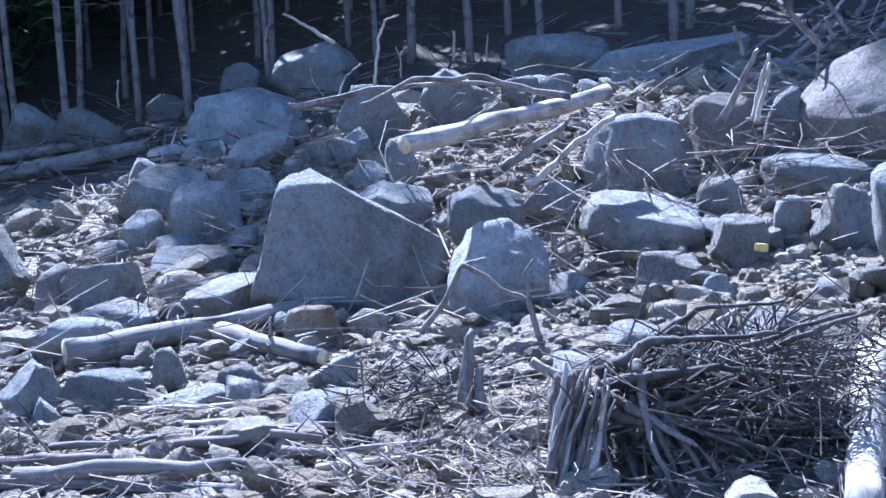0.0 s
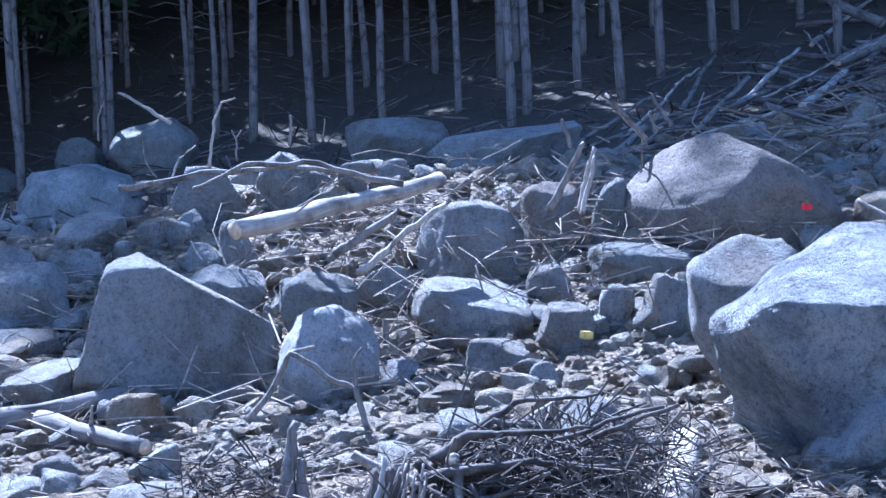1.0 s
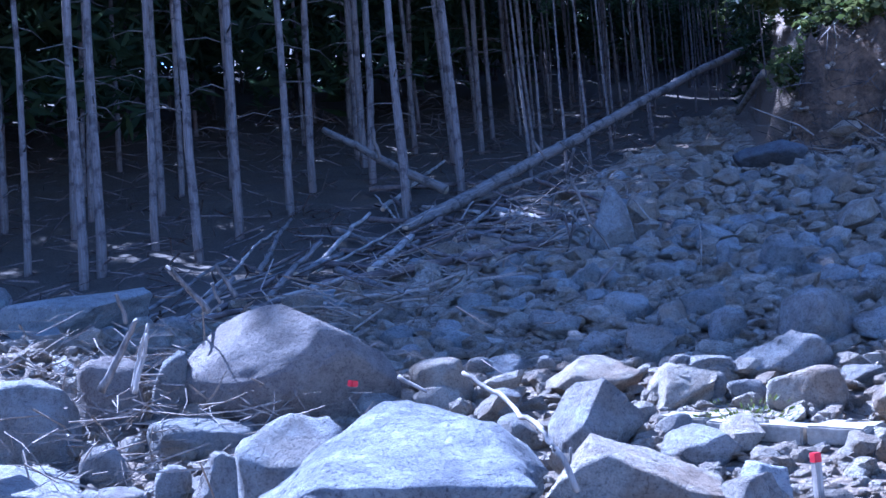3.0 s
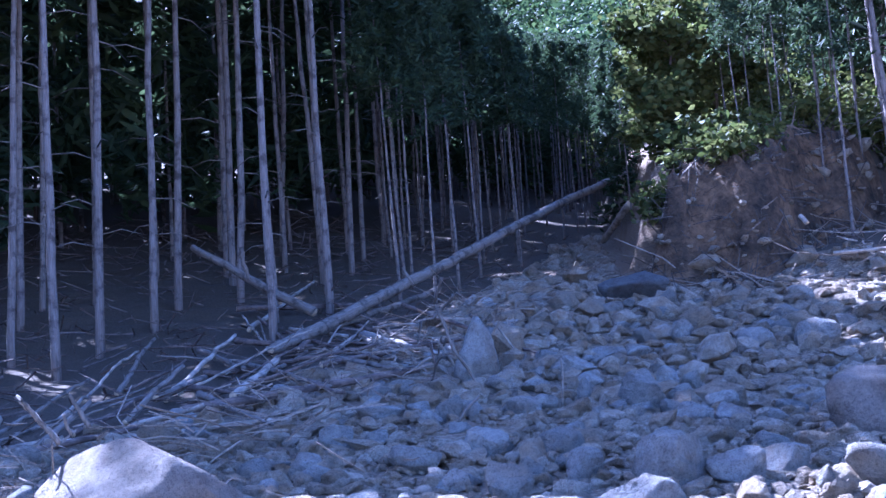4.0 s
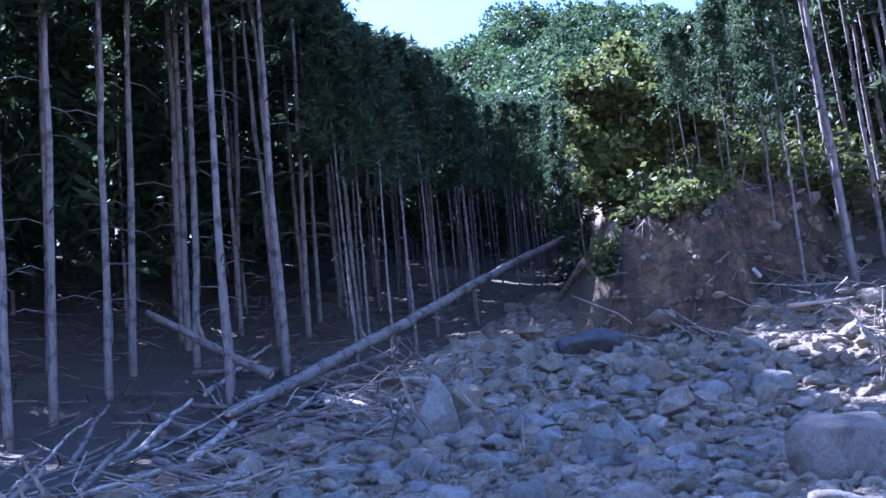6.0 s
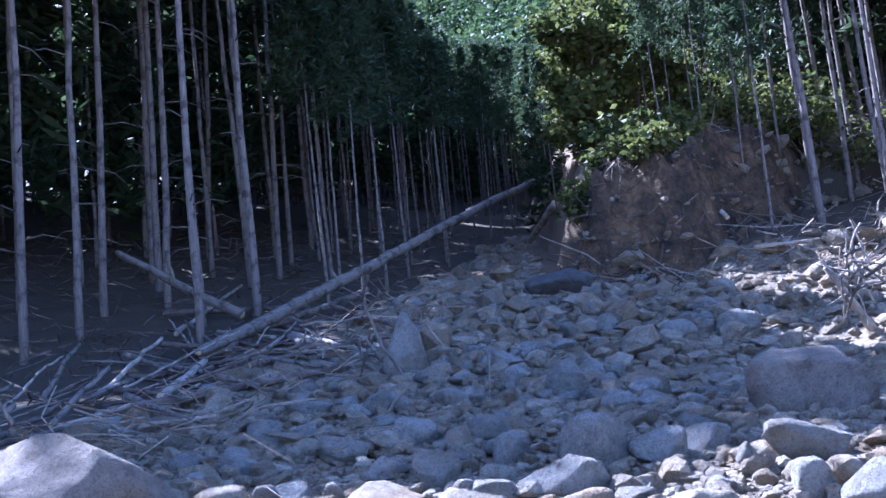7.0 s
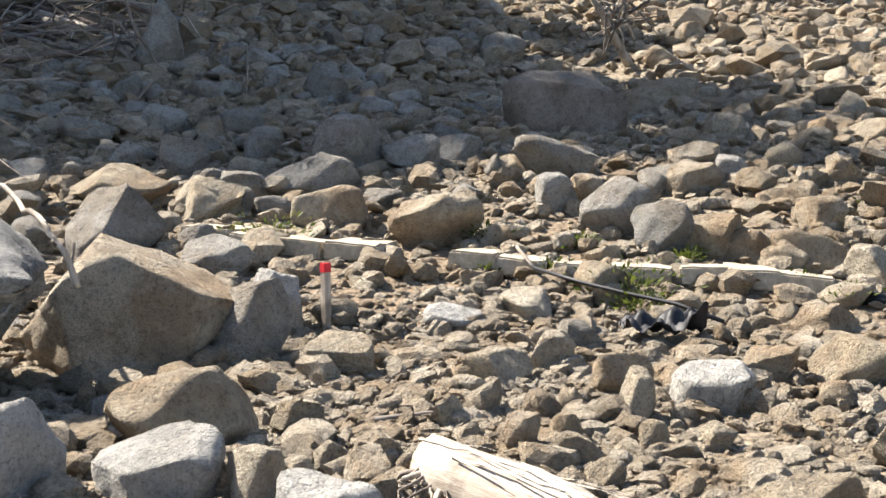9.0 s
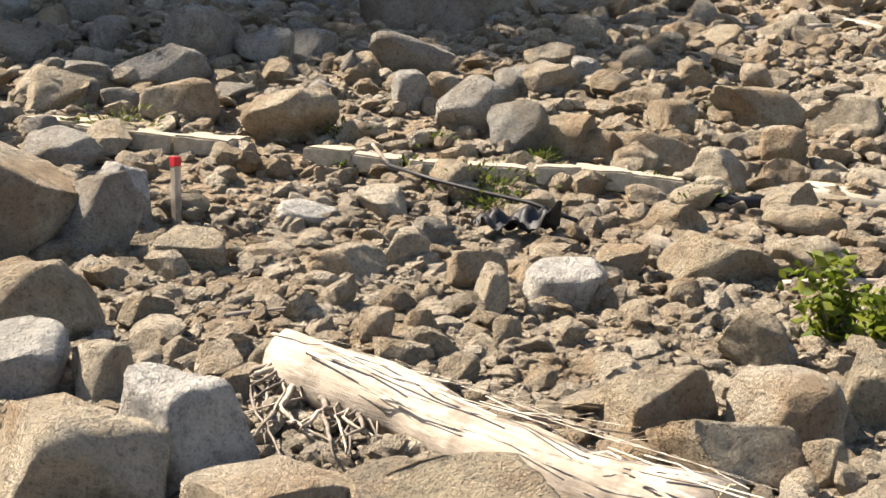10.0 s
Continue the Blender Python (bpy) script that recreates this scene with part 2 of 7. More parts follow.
def ground_sheet():
    radii = np.concatenate([[0.0], np.geomspace(0.6, 31, 130), np.linspace(31.2, 41, 80), np.geomspace(42, 900, 90)])
    fine = np.linspace(-82, 32, 460)
    coarse = np.linspace(32, 278, 80)[1:-1]
    angs = np.radians(np.concatenate([fine, coarse]))
    n = len(angs)
    r, a = np.meshgrid(radii[1:], angs, indexing="ij")
    x, y = (-np.sin(a) * r).ravel(), (np.cos(a) * r).ravel()
    z = ground(x, y)
    bump = np.array([noise.fractal((px * 0.9, py * 0.9, 3.1), 1.0, 2.0, 4) for px, py in zip(x, y)])
    z = z + bump * 0.05 * np.clip(np.hypot(x, y) / 12, 0.5, 2)
    s, p = 0.6 * x + 0.8 * y, 0.8 * x - 0.6 * y
    raw = np.exp(-((s + 0.25 * p - 1.3 * np.clip(p - 5.8, 0, 8) - 36.0) ** 2) / 1.6) * smooth(p, 2.5, 4) * (1 - smooth(p, 10, 12))
    rugged = np.array([noise.fractal((px * 1.4, py * 1.4, 8.2), 0.9, 2.1, 5) if w > 0.03 else 0.0 for px, py, w in zip(x, y, raw)])
    z = z + rugged * raw * 0.8
    verts = np.stack([x, y, z], -1)
    i, j = np.meshgrid(np.arange(len(radii) - 2), np.arange(n), indexing="ij")
    q = np.stack([i * n + j, i * n + (j + 1) % n, (i + 1) * n + (j + 1) % n, (i + 1) * n + j], -1).reshape(-1, 4)
    faces = q[:, ::-1].tolist() + [list(range(n))]
    ob = mesh_object("ground", verts, faces, SOIL)
    ob.data.materials.append(FLOOR)
    mid = verts[q].mean(1)
    wood = wooded(mid[:, 0], mid[:, 1]) | (np.hypot(mid[:, 0], mid[:, 1]) > 52)
    s, p = 0.6 * mid[:, 0] + 0.8 * mid[:, 1], 0.8 * mid[:, 0] - 0.6 * mid[:, 1]
    back = s + 0.25 * p - 1.3 * np.clip(p - 5.8, 0, 8)
    scarp = (back > 34.9) & (back < 37.2) & (p > 2.4) & (p < 11)
    ob.data.materials.append(EARTH)
    ob.data.polygons.foreach_set("material_index", np.append(np.where(scarp, 2, wood.astype(np.int32)), 0))
    return tagged(ob, label="bare brown soil and grit of a debris-choked stream valley", category="ground", kind="structure")


ground_sheet()


# ---- stones ----
def ico(sub):
    bm = bmesh.new()
    bmesh.ops.create_icosphere(bm, subdivisions=sub, radius=1.0)
    bm.verts.ensure_lookup_table()
    v = np.array([w.co[:] for w in bm.verts])
    f = np.array([[w.index for w in p.verts] for p in bm.faces])
    bm.free()
    return v, f


ICO = {k: ico(k) for k in (1, 2, 3, 4, 5)}


def stone_shape(seed, sub, cuts=11, lo=0.5, hi=0.9, rough=0.065, box=0.35, planes=()):
    """A faceted, slightly worn stone that fills the box from -0.5 to 0.5."""
    g = np.random.default_rng(seed)
    v = ICO[sub][0].copy()
    lim = np.abs(v).max(1, keepdims=True) ** box
    v = v / lim
    sides = [(np.array(p[:3], float), p[3]) for p in planes] + [(g.normal(size=3), g.uniform(lo, hi)) for _ in range(cuts)]
    for n, d in sides:
        n = n / np.linalg.norm(n)
        over = np.clip(v @ n - d, 0, None)
        v = v - np.outer(over, n) * 0.985
    if sub >= 3:
        off = g.uniform(0, 50, 3)
        k = np.array([noise.fractal(Vector(p * 1.6 + off), 1.0, 2.1, 5) for p in v])
        k2 = np.array([abs(noise.noise(Vector(p * 3.1 + off * 2))) for p in v])
        v = v * (1 + rough * k + rough * 1.1 * (k2 - 0.3))[:, None]
    else:
        v = v * (1 + g.normal(0, 0.06, (len(v), 1)))
    v -= (v.max(0) + v.min(0)) / 2
    return v / (v.max(0) - v.min(0))


def boulder(x, y, z, w, d, h, yaw, tilt, seed, mat, label, cuts=11, lo=0.5, hi=0.9, sub=4):
    """One boulder whose box is centred at x, y, z, turned by yaw and tilted in the plane that faces the eye."""
    v = stone_shape(seed, sub, cuts, lo, hi) * (w, d, h)
    ob = mesh_object("boulder", v, ICO[sub][1], mat)
    ob.matrix_world = pose(x, y, z, 0, 0, yaw) @ pose(0, 0, 0, 0, tilt, 0)
    return tagged(ob, label=label, category="boulder", group="boulders of the debris flow")


def slab_boulder(x, y, z, w, d, h, yaw, tilt, seed, mat, label, planes, box=0.7, rough=0.06):
    """A boulder cut by the broad faces that give it its own outline."""
    sub = 5
    v = stone_shape(seed, sub, 14, 0.80, 1.08, rough, box, planes) * (w, d, h)
    ob = mesh_object("boulder", v, ICO[sub][1], mat)
    ob.matrix_world = pose(x, y, z, 0, 0, yaw) @ pose(0, 0, 0, 0, tilt, 0)
    return tagged(ob, label=label, category="boulder", group="boulders of the debris flow")


def crack_open(ob):
    """A fissure across the front face: the beak above it juts out, the block below is set back."""
    for v in ob.data.vertices:
        x, y, z = v.co
        if y > 0.25 or x < -0.12:
            continue
        line = -0.10 + 0.26 * x + 0.03 * math.sin(9 * x) + 0.02 * noise.noise(Vector((x * 8, 0, 4)))
        fade = min(1.0, (x + 0.12) / 0.3)
        gap = math.exp(-((z - line) / 0.03) ** 2) * fade
        v.co.y += 0.13 * gap
        v.co.x -= 0.05 * gap * max(0.0, x)
        if z < line:
            v.co.x -= 0.10 * fade * max(0.0, x - 0.15) * min(1.0, (line - z) / 0.05)
            v.co.y += 0.035 * fade


# ---- timber ----
def tube(points, radii, sides=8, wob=0.0, seed=0, cap=True):
    g = np.random.default_rng(seed)
    pts = [Vector(p) for p in points]
    bm = bmesh.new()
    rings = []
    for k, p in enumerate(pts):
        t = (pts[min(k + 1, len(pts) - 1)] - pts[max(k - 1, 0)]).normalized()
        a = t.orthogonal().normalized()
        b = t.cross(a)
        rings.append([bm.verts.new(p + (a * math.cos(q) + b * math.sin(q)) * radii[k] * (1 + wob * g.normal())) for q in (2 * math.pi * i / sides for i in range(sides))])
    for r0, r1 in zip(rings, rings[1:]):
        for i in range(sides):
            bm.faces.new((r0[i], r0[(i + 1) % sides], r1[(i + 1) % sides], r1[i]))
    if cap:
        bm.faces.new(rings[0][::-1])
        bm.faces.new(rings[-1])
    return bm


def along(p0, p1, n, sag=0.0, seed=0):
    g = np.random.default_rng(seed)
    p0, p1 = np.array(p0, float), np.array(p1, float)
    u = np.linspace(0, 1, n)[:, None]
    q = p0 + (p1 - p0) * u
    jit = np.cumsum(g.normal(0, 1, (n, 3)), 0)
    jit -= jit[0] + (jit[-1] - jit[0]) * u
    return q + jit * sag * np.linalg.norm(p1 - p0)


def fallen_log(p0, p1, r0, r1, mat, label, seed, sag=0.004, knots=4, name="log", category="log", group="driftwood of the debris flow"):
    """A trunk lying from p0 to p1 with cut faces and broken branch stubs; its own axis is z."""
    d = Vector(p1) - Vector(p0)
    length = d.length
    n = max(6, int(length / 0.18))
    g = np.random.default_rng(seed)
    pts = along((0, 0, 0), (0, 0, length), n, sag * min(1.0, 2.0 / length), seed)
    rad = np.linspace(r0, r1, n) * (1 + g.normal(0, 0.03, n))
    ob = part(name, tube(pts, rad, 14, 0.05, seed), mat, None)
    ob.matrix_world = Matrix.Translation(p0) @ d.to_track_quat("Z", "Y").to_matrix().to_4x4()
    tagged(ob, label=label, category=category, group=group)
    for e, (k, r) in enumerate(((0, r0), (n - 1, r1))):
        if r > 0.05:
            q = pts[k]
            s = -0.004 if e == 0 else 0.004
            part("cut_end", tube([(q[0], q[1], q[2]), (q[0], q[1], q[2] + s)], [r * 0.9, r * 0.88], 14, 0.02, seed), CUT, ob, "paler sawn end")
    for k in range(knots):
        c = pts[int(g.integers(1, n - 1))]
        a = g.uniform(0, 6.28)
        o = Vector((math.cos(a), math.sin(a), g.uniform(0.2, 1.2)))
        c = Vector(c)
        part("branch_stub", tube([c, c + o * r0 * 1.1, c + o * r0 * g.uniform(1.5, 3.2)], [r0 * 0.22, r0 * 0.17, r0 * 0.08], 6, 0.1, seed + k), mat, ob)
    return ob


def stick(points, r0, r1, mat, label, seed, name="branch", category="branch"):
    pts = []
    for a, b in zip(points, points[1:]):
        q = along(a, b, 7, 0.02, seed + len(pts))
        pts += [tuple(w) for w in (q if not pts else q[1:])]
    base = Vector(pts[0])
    ob = part(name, tube([Vector(p) - base for p in pts], np.linspace(r0, r1, len(pts)), 7, 0.08, seed), mat, None)
    ob.location = base
    return tagged(ob, label=label, category=category, group="driftwood of the debris flow")


# ---- kinds of small things ----
DARKROOT = wood_mat("dark_root", (0.05, 0.04, 0.03), (0.20, 0.165, 0.135))
BARKY = wood_mat("loose_bark", (0.30, 0.255, 0.20), (0.60, 0.545, 0.46), -0.04)

def box_bm(w, d, h, bev=0.1, seed=0, rough=0.0):
    bm = bmesh.new()
    bmesh.ops.create_cube(bm, size=1.0)
    bmesh.ops.scale(bm, vec=(w, d, h), verts=bm.verts)
    bmesh.ops.bevel(bm, geom=bm.edges[:], offset=min(w, d, h) * bev, segments=2, affect="EDGES")
    if rough:
        bmesh.ops.subdivide_edges(bm, edges=bm.edges[:], cuts=3, use_grid_fill=True)
        for v in bm.verts:
            v.co += Vector(noise.noise_vector(v.co * 5 + Vector((seed, 0, 0)))) * rough
    return bm


def red_stake(p, h):
    ob = part("survey_stake", box_bm(0.055, 0.055, h + 0.3, 0.08), BLEACHED, None)
    ob.location = (p[0], p[1], p[2] + h / 2 - 0.15)
    part("red_cap", box_bm(0.06, 0.06, 0.07, 0.08), RED, ob, "red painted stake head").location = (0, 0, h / 2 + 0.12)
    for o in (ob, *ob.children):
        o.data.shade_flat()
    return tagged(ob, label="wooden survey stake with a red painted head", category="stake")


def painted_block(p, w, mat, label, category):
    ob = part("painted_block", box_bm(w, w * 0.7, w * 0.65, 0.14, 3, w * 0.05), mat, None)
    ob.matrix_world = pose(p[0], p[1], p[2] + w * 0.38, 5, 8, 25)
    ob.data.shade_flat()
    return tagged(ob, label=label, category=category)


def plank(p, h, w, lean):
    ob = part("plank", box_bm(w, 0.02, h + 0.1, 0.1, 5, 0.004), GREYWOOD, None)
    ob.matrix_world = pose(p[0], p[1], p[2] + h / 2 - 0.05, 4, lean, 5)
    return tagged(ob, label="short grey plank standing upright in the rubble", category="plank")


def retaining_wall(runs):
    root = tagged(new("retaining_wall"), label="low broken concrete retaining wall half buried in rubble", category="wall", kind="structure")
    root.location = runs[0][0]
    for k, (a, b) in enumerate(runs):
        a, b = Vector(a), Vector(b)
        d = b - a
        length = d.length * 0.985
        turn = d.to_track_quat("X", "Z").to_matrix().to_4x4()
        mid = (a + b) / 2
        for name, w, depth, h, back, drop, mat, rough in (("concrete_block", length, 0.62, 0.15, 0.2, 0.08, CONCRETE, 0.02), ("earth_core", length * 1.02, 0.5, 0.6, 0.26, 0.42, SHADED_EARTH, 0.06)):
            ob = part(name, box_bm(w, depth, h, 0.1, k * 7.3, rough), mat, root)
            ob.matrix_basis = Matrix.Translation(mid + Vector((0.45 * back, back, -drop + 0.02 * math.sin(k * 5))) - root.location) @ turn @ pose(0, 0, 0, 2 * math.sin(k * 3.1), 1.5 * math.sin(k * 7.7), 2.5 * math.sin(k * 2.3))
            ob.data.shade_flat()
    return root


def road_slab(c):
    bm = bmesh.new()
    top = [bm.verts.new(Vector(p) + Vector((0, 0, 0.06))) for p in c]
    low = [bm.verts.new(Vector(p) - Vector((0, 0, 0.15))) for p in c]
    bm.faces.new(top)
    bm.faces.new(low[::-1])
    for i in range(4):
        bm.faces.new((top[i], low[i], low[(i + 1) % 4], top[(i + 1) % 4]))
    bmesh.ops.recalc_face_normals(bm, faces=bm.faces)
    ob = part("road_slab", bm, CONCRETE, None)
    return tagged(ob, label="pale concrete road slab partly covered by rubble", category="road", kind="structure")


def hose(pts):
    base = Vector(pts[0])
    ob = part("hose", tube([Vector(p) - base for p in pts[1:]], [0.016] * (len(pts) - 1), 8), BLACK, None)
    ob.location = base
    tip = part("hose_end", tube([Vector((0, 0, 0)), Vector(pts[1]) - base], [0.014, 0.017], 8), BLEACHED, ob, "pale bare end of the hose")
    return tagged(ob, label="black plastic hose lying across the rubble", category="hose")


def drain_pipe(a, b):
    base = Vector(a)
    ob = part("drain_pipe", tube([Vector((0, 0, 0.03)), (Vector(b) - base) + Vector((0, 0, 0.03))], [0.06, 0.06], 16), BLACK, None)
    ob.location = base
    return tagged(ob, label="dark plastic drain pipe beside the concrete slab", category="pipe")


def black_sheet(p):
    bm = bmesh.new()
    bmesh.ops.create_grid(bm, x_segments=30, y_segments=16, size=0.5)
    for v in bm.verts:
        n = noise.fractal(v.co * 4.5, 1.0, 2.0, 4)
        spike = max(0, noise.noise(v.co * 3.3 + Vector((4, 2, 0)))) ** 1.2
        v.co = Vector((v.co.x * 0.55, v.co.y * 0.4, 0.03 + n * 0.06 + spike * 0.24))
    bmesh.ops.solidify(bm, geom=bm.faces[:], thickness=0.004)
    ob = part("plastic_sheet", bm, BLACK, None)
    ob.matrix_world = pose(p[0], p[1], p[2] + 0.10, 0, 0, -45)
    return tagged(ob, label="crumpled torn black plastic sheet caught in rubble", category="plastic sheet")


def bark_strips(p0, p1, r0, r1, seed):
    """Loose strips of bark and wood fibre along the upper side of a log."""
    g = np.random.default_rng(seed)
    p0, p1 = np.array(p0, float), np.array(p1, float)
    d = (p1 - p0) / np.linalg.norm(p1 - p0)
    side = np.cross(d, [0, 0, 1.0])
    side /= np.linalg.norm(side)
    up = np.cross(side, d)
    length = np.linalg.norm(p1 - p0)
    verts, faces = [], []
    for k in range(70):
        u = g.uniform(-0.02, 0.98)
        r = (r0 + (r1 - r0) * u) * g.uniform(1.0, 1.06)
        a = g.normal(0.15, 0.75)
        l, w = g.gamma(2.2, 0.15) + 0.08, g.uniform(0.0015, 0.005)
        skew = g.normal(0, 0.22)
        base = len(verts)
        bow = g.normal(0, 0.1)
        fray = 0.07 * g.random() ** 4
        for s in (0.0, 0.5, 1.0):
            for e in (-1, 1):
                aa = a + skew * s + (bow if s == 0.5 else 0) + e * w / r
                rr = r + (0.004 + fray if s == 1.0 else 0.003)
                verts.append(tuple(p0 + d * (u * length + s * l) + (up * math.cos(aa) + side * math.sin(aa)) * rr))
        faces += [(base, base + 1, base + 3, base + 2), (base + 2, base + 3, base + 5, base + 4)]
    ob = mesh_object("bark_strips", np.array(verts), faces, BARKY)
    return tagged(ob, label="loose grey bark strips peeling from the bleached log", category="bark", kind="stuff")


def root_mass(p, w, d, h, yaw, seed):
    """The packed soil and root ball of a torn-out stump."""
    v = stone_shape(seed, 4, 6, 0.7, 1.0, 0.22) * (w, d, h)
    ob = mesh_object("root_ball", v, ICO[4][1], DARKROOT)
    ob.matrix_world = pose(p[0], p[1], p[2], 0, 0, yaw)
    return tagged(ob, label="dark fibrous root ball of a torn-out cedar stump", category="stump")


def leaf_cloud(centres, size, seed, droop=0.3, long=1.6):
    """Small pointed leaves, two triangles each, turned every way."""
    g = np.random.default_rng(seed)
    n = len(centres)
    a = g.normal(size=(n, 3))
    a[:, 2] = a[:, 2] * 0.5 - droop
    a /= np.linalg.norm(a, axis=1)[:, None]
    b = np.cross(a, g.normal(size=(n, 3)))
    b /= np.linalg.norm(b, axis=1)[:, None]
    s = size * g.uniform(0.6, 1.4, (n, 1))
    up = np.cross(a, b) * s * 0.25
    v = np.stack([centres - a * s * long / 2, centres + b * s * 0.5 + up, centres + a * s * long / 2, centres - b * s * 0.5 + up], 1).reshape(-1, 3)
    k = np.arange(n)[:, None] * 4
    f = np.concatenate([k + [0, 1, 2], k + [0, 2, 3]], 1).reshape(-1, 3)
    return v, f


def weed_tuft(p, w, seed):
    g = np.random.default_rng(seed)
    c = g.normal(0, 1, (170, 3)) * (w * 0.42, w * 0.3, w * 0.16) + (0, 0, w * 0.2)
    c[:, 2] = np.abs(c[:, 2])
    v, f = leaf_cloud(c, 0.022, seed, -0.7, 2.6)
    ob = mesh_object("weed_tuft", v, f, WEED)
    ob.location = p
    return tagged(ob, label="tuft of small green weeds growing between stones", category="weed", kind="stuff")


def leafy(name, p, h, w, seed, mat, size, count, label, category, group, stems=5):
    g = np.random.default_rng(seed)
    root = tagged(new(name), label=label, category=category, group=group)
    root.location = p
    tips = []
    for k in range(stems):
        a = g.uniform(0, 6.28)
        e = np.array([math.cos(a) * w * g.uniform(0.1, 0.5), math.sin(a) * w * g.uniform(0.1, 0.5), h * g.uniform(0.55, 1.0)])
        q = along((0, 0, -0.15), e, 8, 0.04, seed + k)
        part("stem", tube(q, np.linspace(h * 0.02, h * 0.005, 8), 6), GREYWOOD, root)
        tips.append(q)
    c = np.concatenate([t[g.integers(2, 8, count // stems)] + g.normal(0, 1, (count // stems, 3)) * (w * 0.16, w * 0.16, h * 0.09) for t in tips])
    v, f = leaf_cloud(c, size, seed, 0.15, 1.7)
    mesh_object("foliage", v, f, mat, root)
    return root


def green_shrub(p, h, seed):
    return leafy("green_shrub", p, h, h * 1.0, seed, SHRUB, 0.05, 320, "bright green leafy shrub growing out of the rubble", "shrub", "shrubs on the rubble")


def bank_shrub(p, h, seed):
    return leafy("bank_shrub", p, h, h * 1.6, seed, BROAD, 0.14, 420, "yellow-green shrub on top of the cut bank", "shrub", "shrubs on the bank")


def broadleaf_tree(p, h, w, seed):
    g = np.random.default_rng(seed)
    root = tagged(new("broadleaf_tree"), label="sunlit olive-green broadleaf tree leaning over the cut bank", category="tree", group="broadleaf trees on the bank")
    root.location = p
    lean = np.array([-0.8, -0.3, h])
    trunk = along((0, 0, -0.4), lean * 0.8, 10, 0.02, seed)
    part("trunk", tube(trunk, np.linspace(h * 0.014, h * 0.006, 10), 8, 0.04, seed), BARK, root)
    cs = []
    for k in range(14):
        b = trunk[int(g.integers(3, 10))]
        a = g.uniform(0, 6.28)
        e = b + np.array([math.cos(a) * w * g.uniform(0.25, 0.55), math.sin(a) * w * g.uniform(0.25, 0.55), g.uniform(0.3, 0.22 * h)])
        q = along(b, e, 6, 0.05, seed + k)
        part("limb", tube(q, np.linspace(h * 0.006, h * 0.002, 6), 6), BARK, root)
        for m in range(3):
            cc = q[int(g.integers(3, 6))] + g.normal(0, 1, 3) * (w * 0.1, w * 0.1, w * 0.08)
            cs.append(cc + g.normal(0, 1, (150, 3)) * (w * 0.1, w * 0.1, w * 0.065))
    v, f = leaf_cloud(np.concatenate(cs), 0.17, seed, 0.2, 1.5)
    mesh_object("crown", v, f, BROAD, root)
    return root


# boulders of the heap
slab_boulder(-0.80, 10.62, 0.98, 1.72, 1.14, 1.51, 5, 0, 11, GREY, "big pointed pale grey granite boulder with a ridged crest", ((-0.95, 0, 0.28, 0.74), (0.55, 0, 0.84, 0.56), (-0.35, -0.9, 0.3, 0.66), (0.7, -0.68, 0.3, 0.60), (-0.1, -0.2, 1, 0.80)), 0.7, 0.035)
boulder(0.40, 11.20, 1.01, 0.71, 0.65, 0.99, -2, 0, 12, GREY, "rough grey granite boulder lying in the stream debris", 11, 0.5, 0.9, 4)
boulder(0.42, 9.85, 0.78, 0.80, 0.66, 0.95, -3, 8, 313, WHITE, "pale domed granite boulder with a root across it", 7, 0.7, 0.95, 4)
boulder(1.74, 11.11, 1.04, 1.09, 0.87, 0.71, -9, 0, 14, GREY, "rough grey granite boulder lying in the stream debris", 11, 0.5, 0.9, 4)
boulder(1.94, 12.37, 1.61, 1.12, 0.90, 1.01, -9, 0, 15, GREY, "rough grey granite boulder lying in the stream debris", 8, 0.7, 0.95, 4)
boulder(2.87, 12.73, 1.82, 0.65, 0.61, 0.92, -13, 0, 16, BROWN, "large rounded brown-grey boulder resting on debris", 8, 0.75, 0.97, 4)
boulder(3.42, 12.56, 1.82, 0.38, 0.46, 0.95, -15, 14, 17, GREY, "rough grey granite boulder lying in the stream debris", 11, 0.5, 0.9, 3)
boulder(1.80, 10.11, 0.72, 0.54, 0.44, 0.36, -10, 0, 18, GREY, "rough grey granite boulder lying in the stream debris", 11, 0.5, 0.9, 4)
boulder(2.40, 10.32, 0.90, 0.51, 0.40, 0.51, -13, 0, 19, GREY, "rough grey granite boulder lying in the stream debris", 11, 0.5, 0.9, 4)
boulder(2.92, 10.54, 1.03, 0.31, 0.33, 0.50, -15, 0, 20, GREY, "rough grey granite boulder lying in the stream debris", 11, 0.5, 0.9, 3)
boulder(3.22, 10.23, 1.03, 0.50, 0.44, 0.66, -17, 0, 21, GREY, "rough grey granite boulder lying in the stream debris", 11, 0.5, 0.9, 4)
boulder(2.51, 11.39, 1.22, 0.42, 0.34, 0.50, -12, 0, 22, GREY, "rough grey granite boulder lying in the stream debris", 11, 0.5, 0.9, 4)
boulder(1.04, 11.94, 1.24, 0.53, 0.42, 0.52, -5, 0, 23, GREY, "rough grey granite boulder lying in the stream debris", 11, 0.5, 0.9, 4)
boulder(-0.50, 12.35, 1.24, 0.87, 0.69, 0.71, 2, 0, 24, GREY, "rough grey granite boulder lying in the stream debris", 11, 0.5, 0.9, 4)
boulder(-3.46, 23.61, 2.83, 2.29, 1.83, 1.23, 8, 0, 25, WHITE, "pale whitish granite boulder on the rubble", 11, 0.5, 0.9, 4)
boulder(-4.55, 30.63, 3.98, 1.19, 0.96, 1.22, 8, 0, 26, GREY, "rough grey granite boulder lying in the stream debris", 11, 0.5, 0.9, 4)
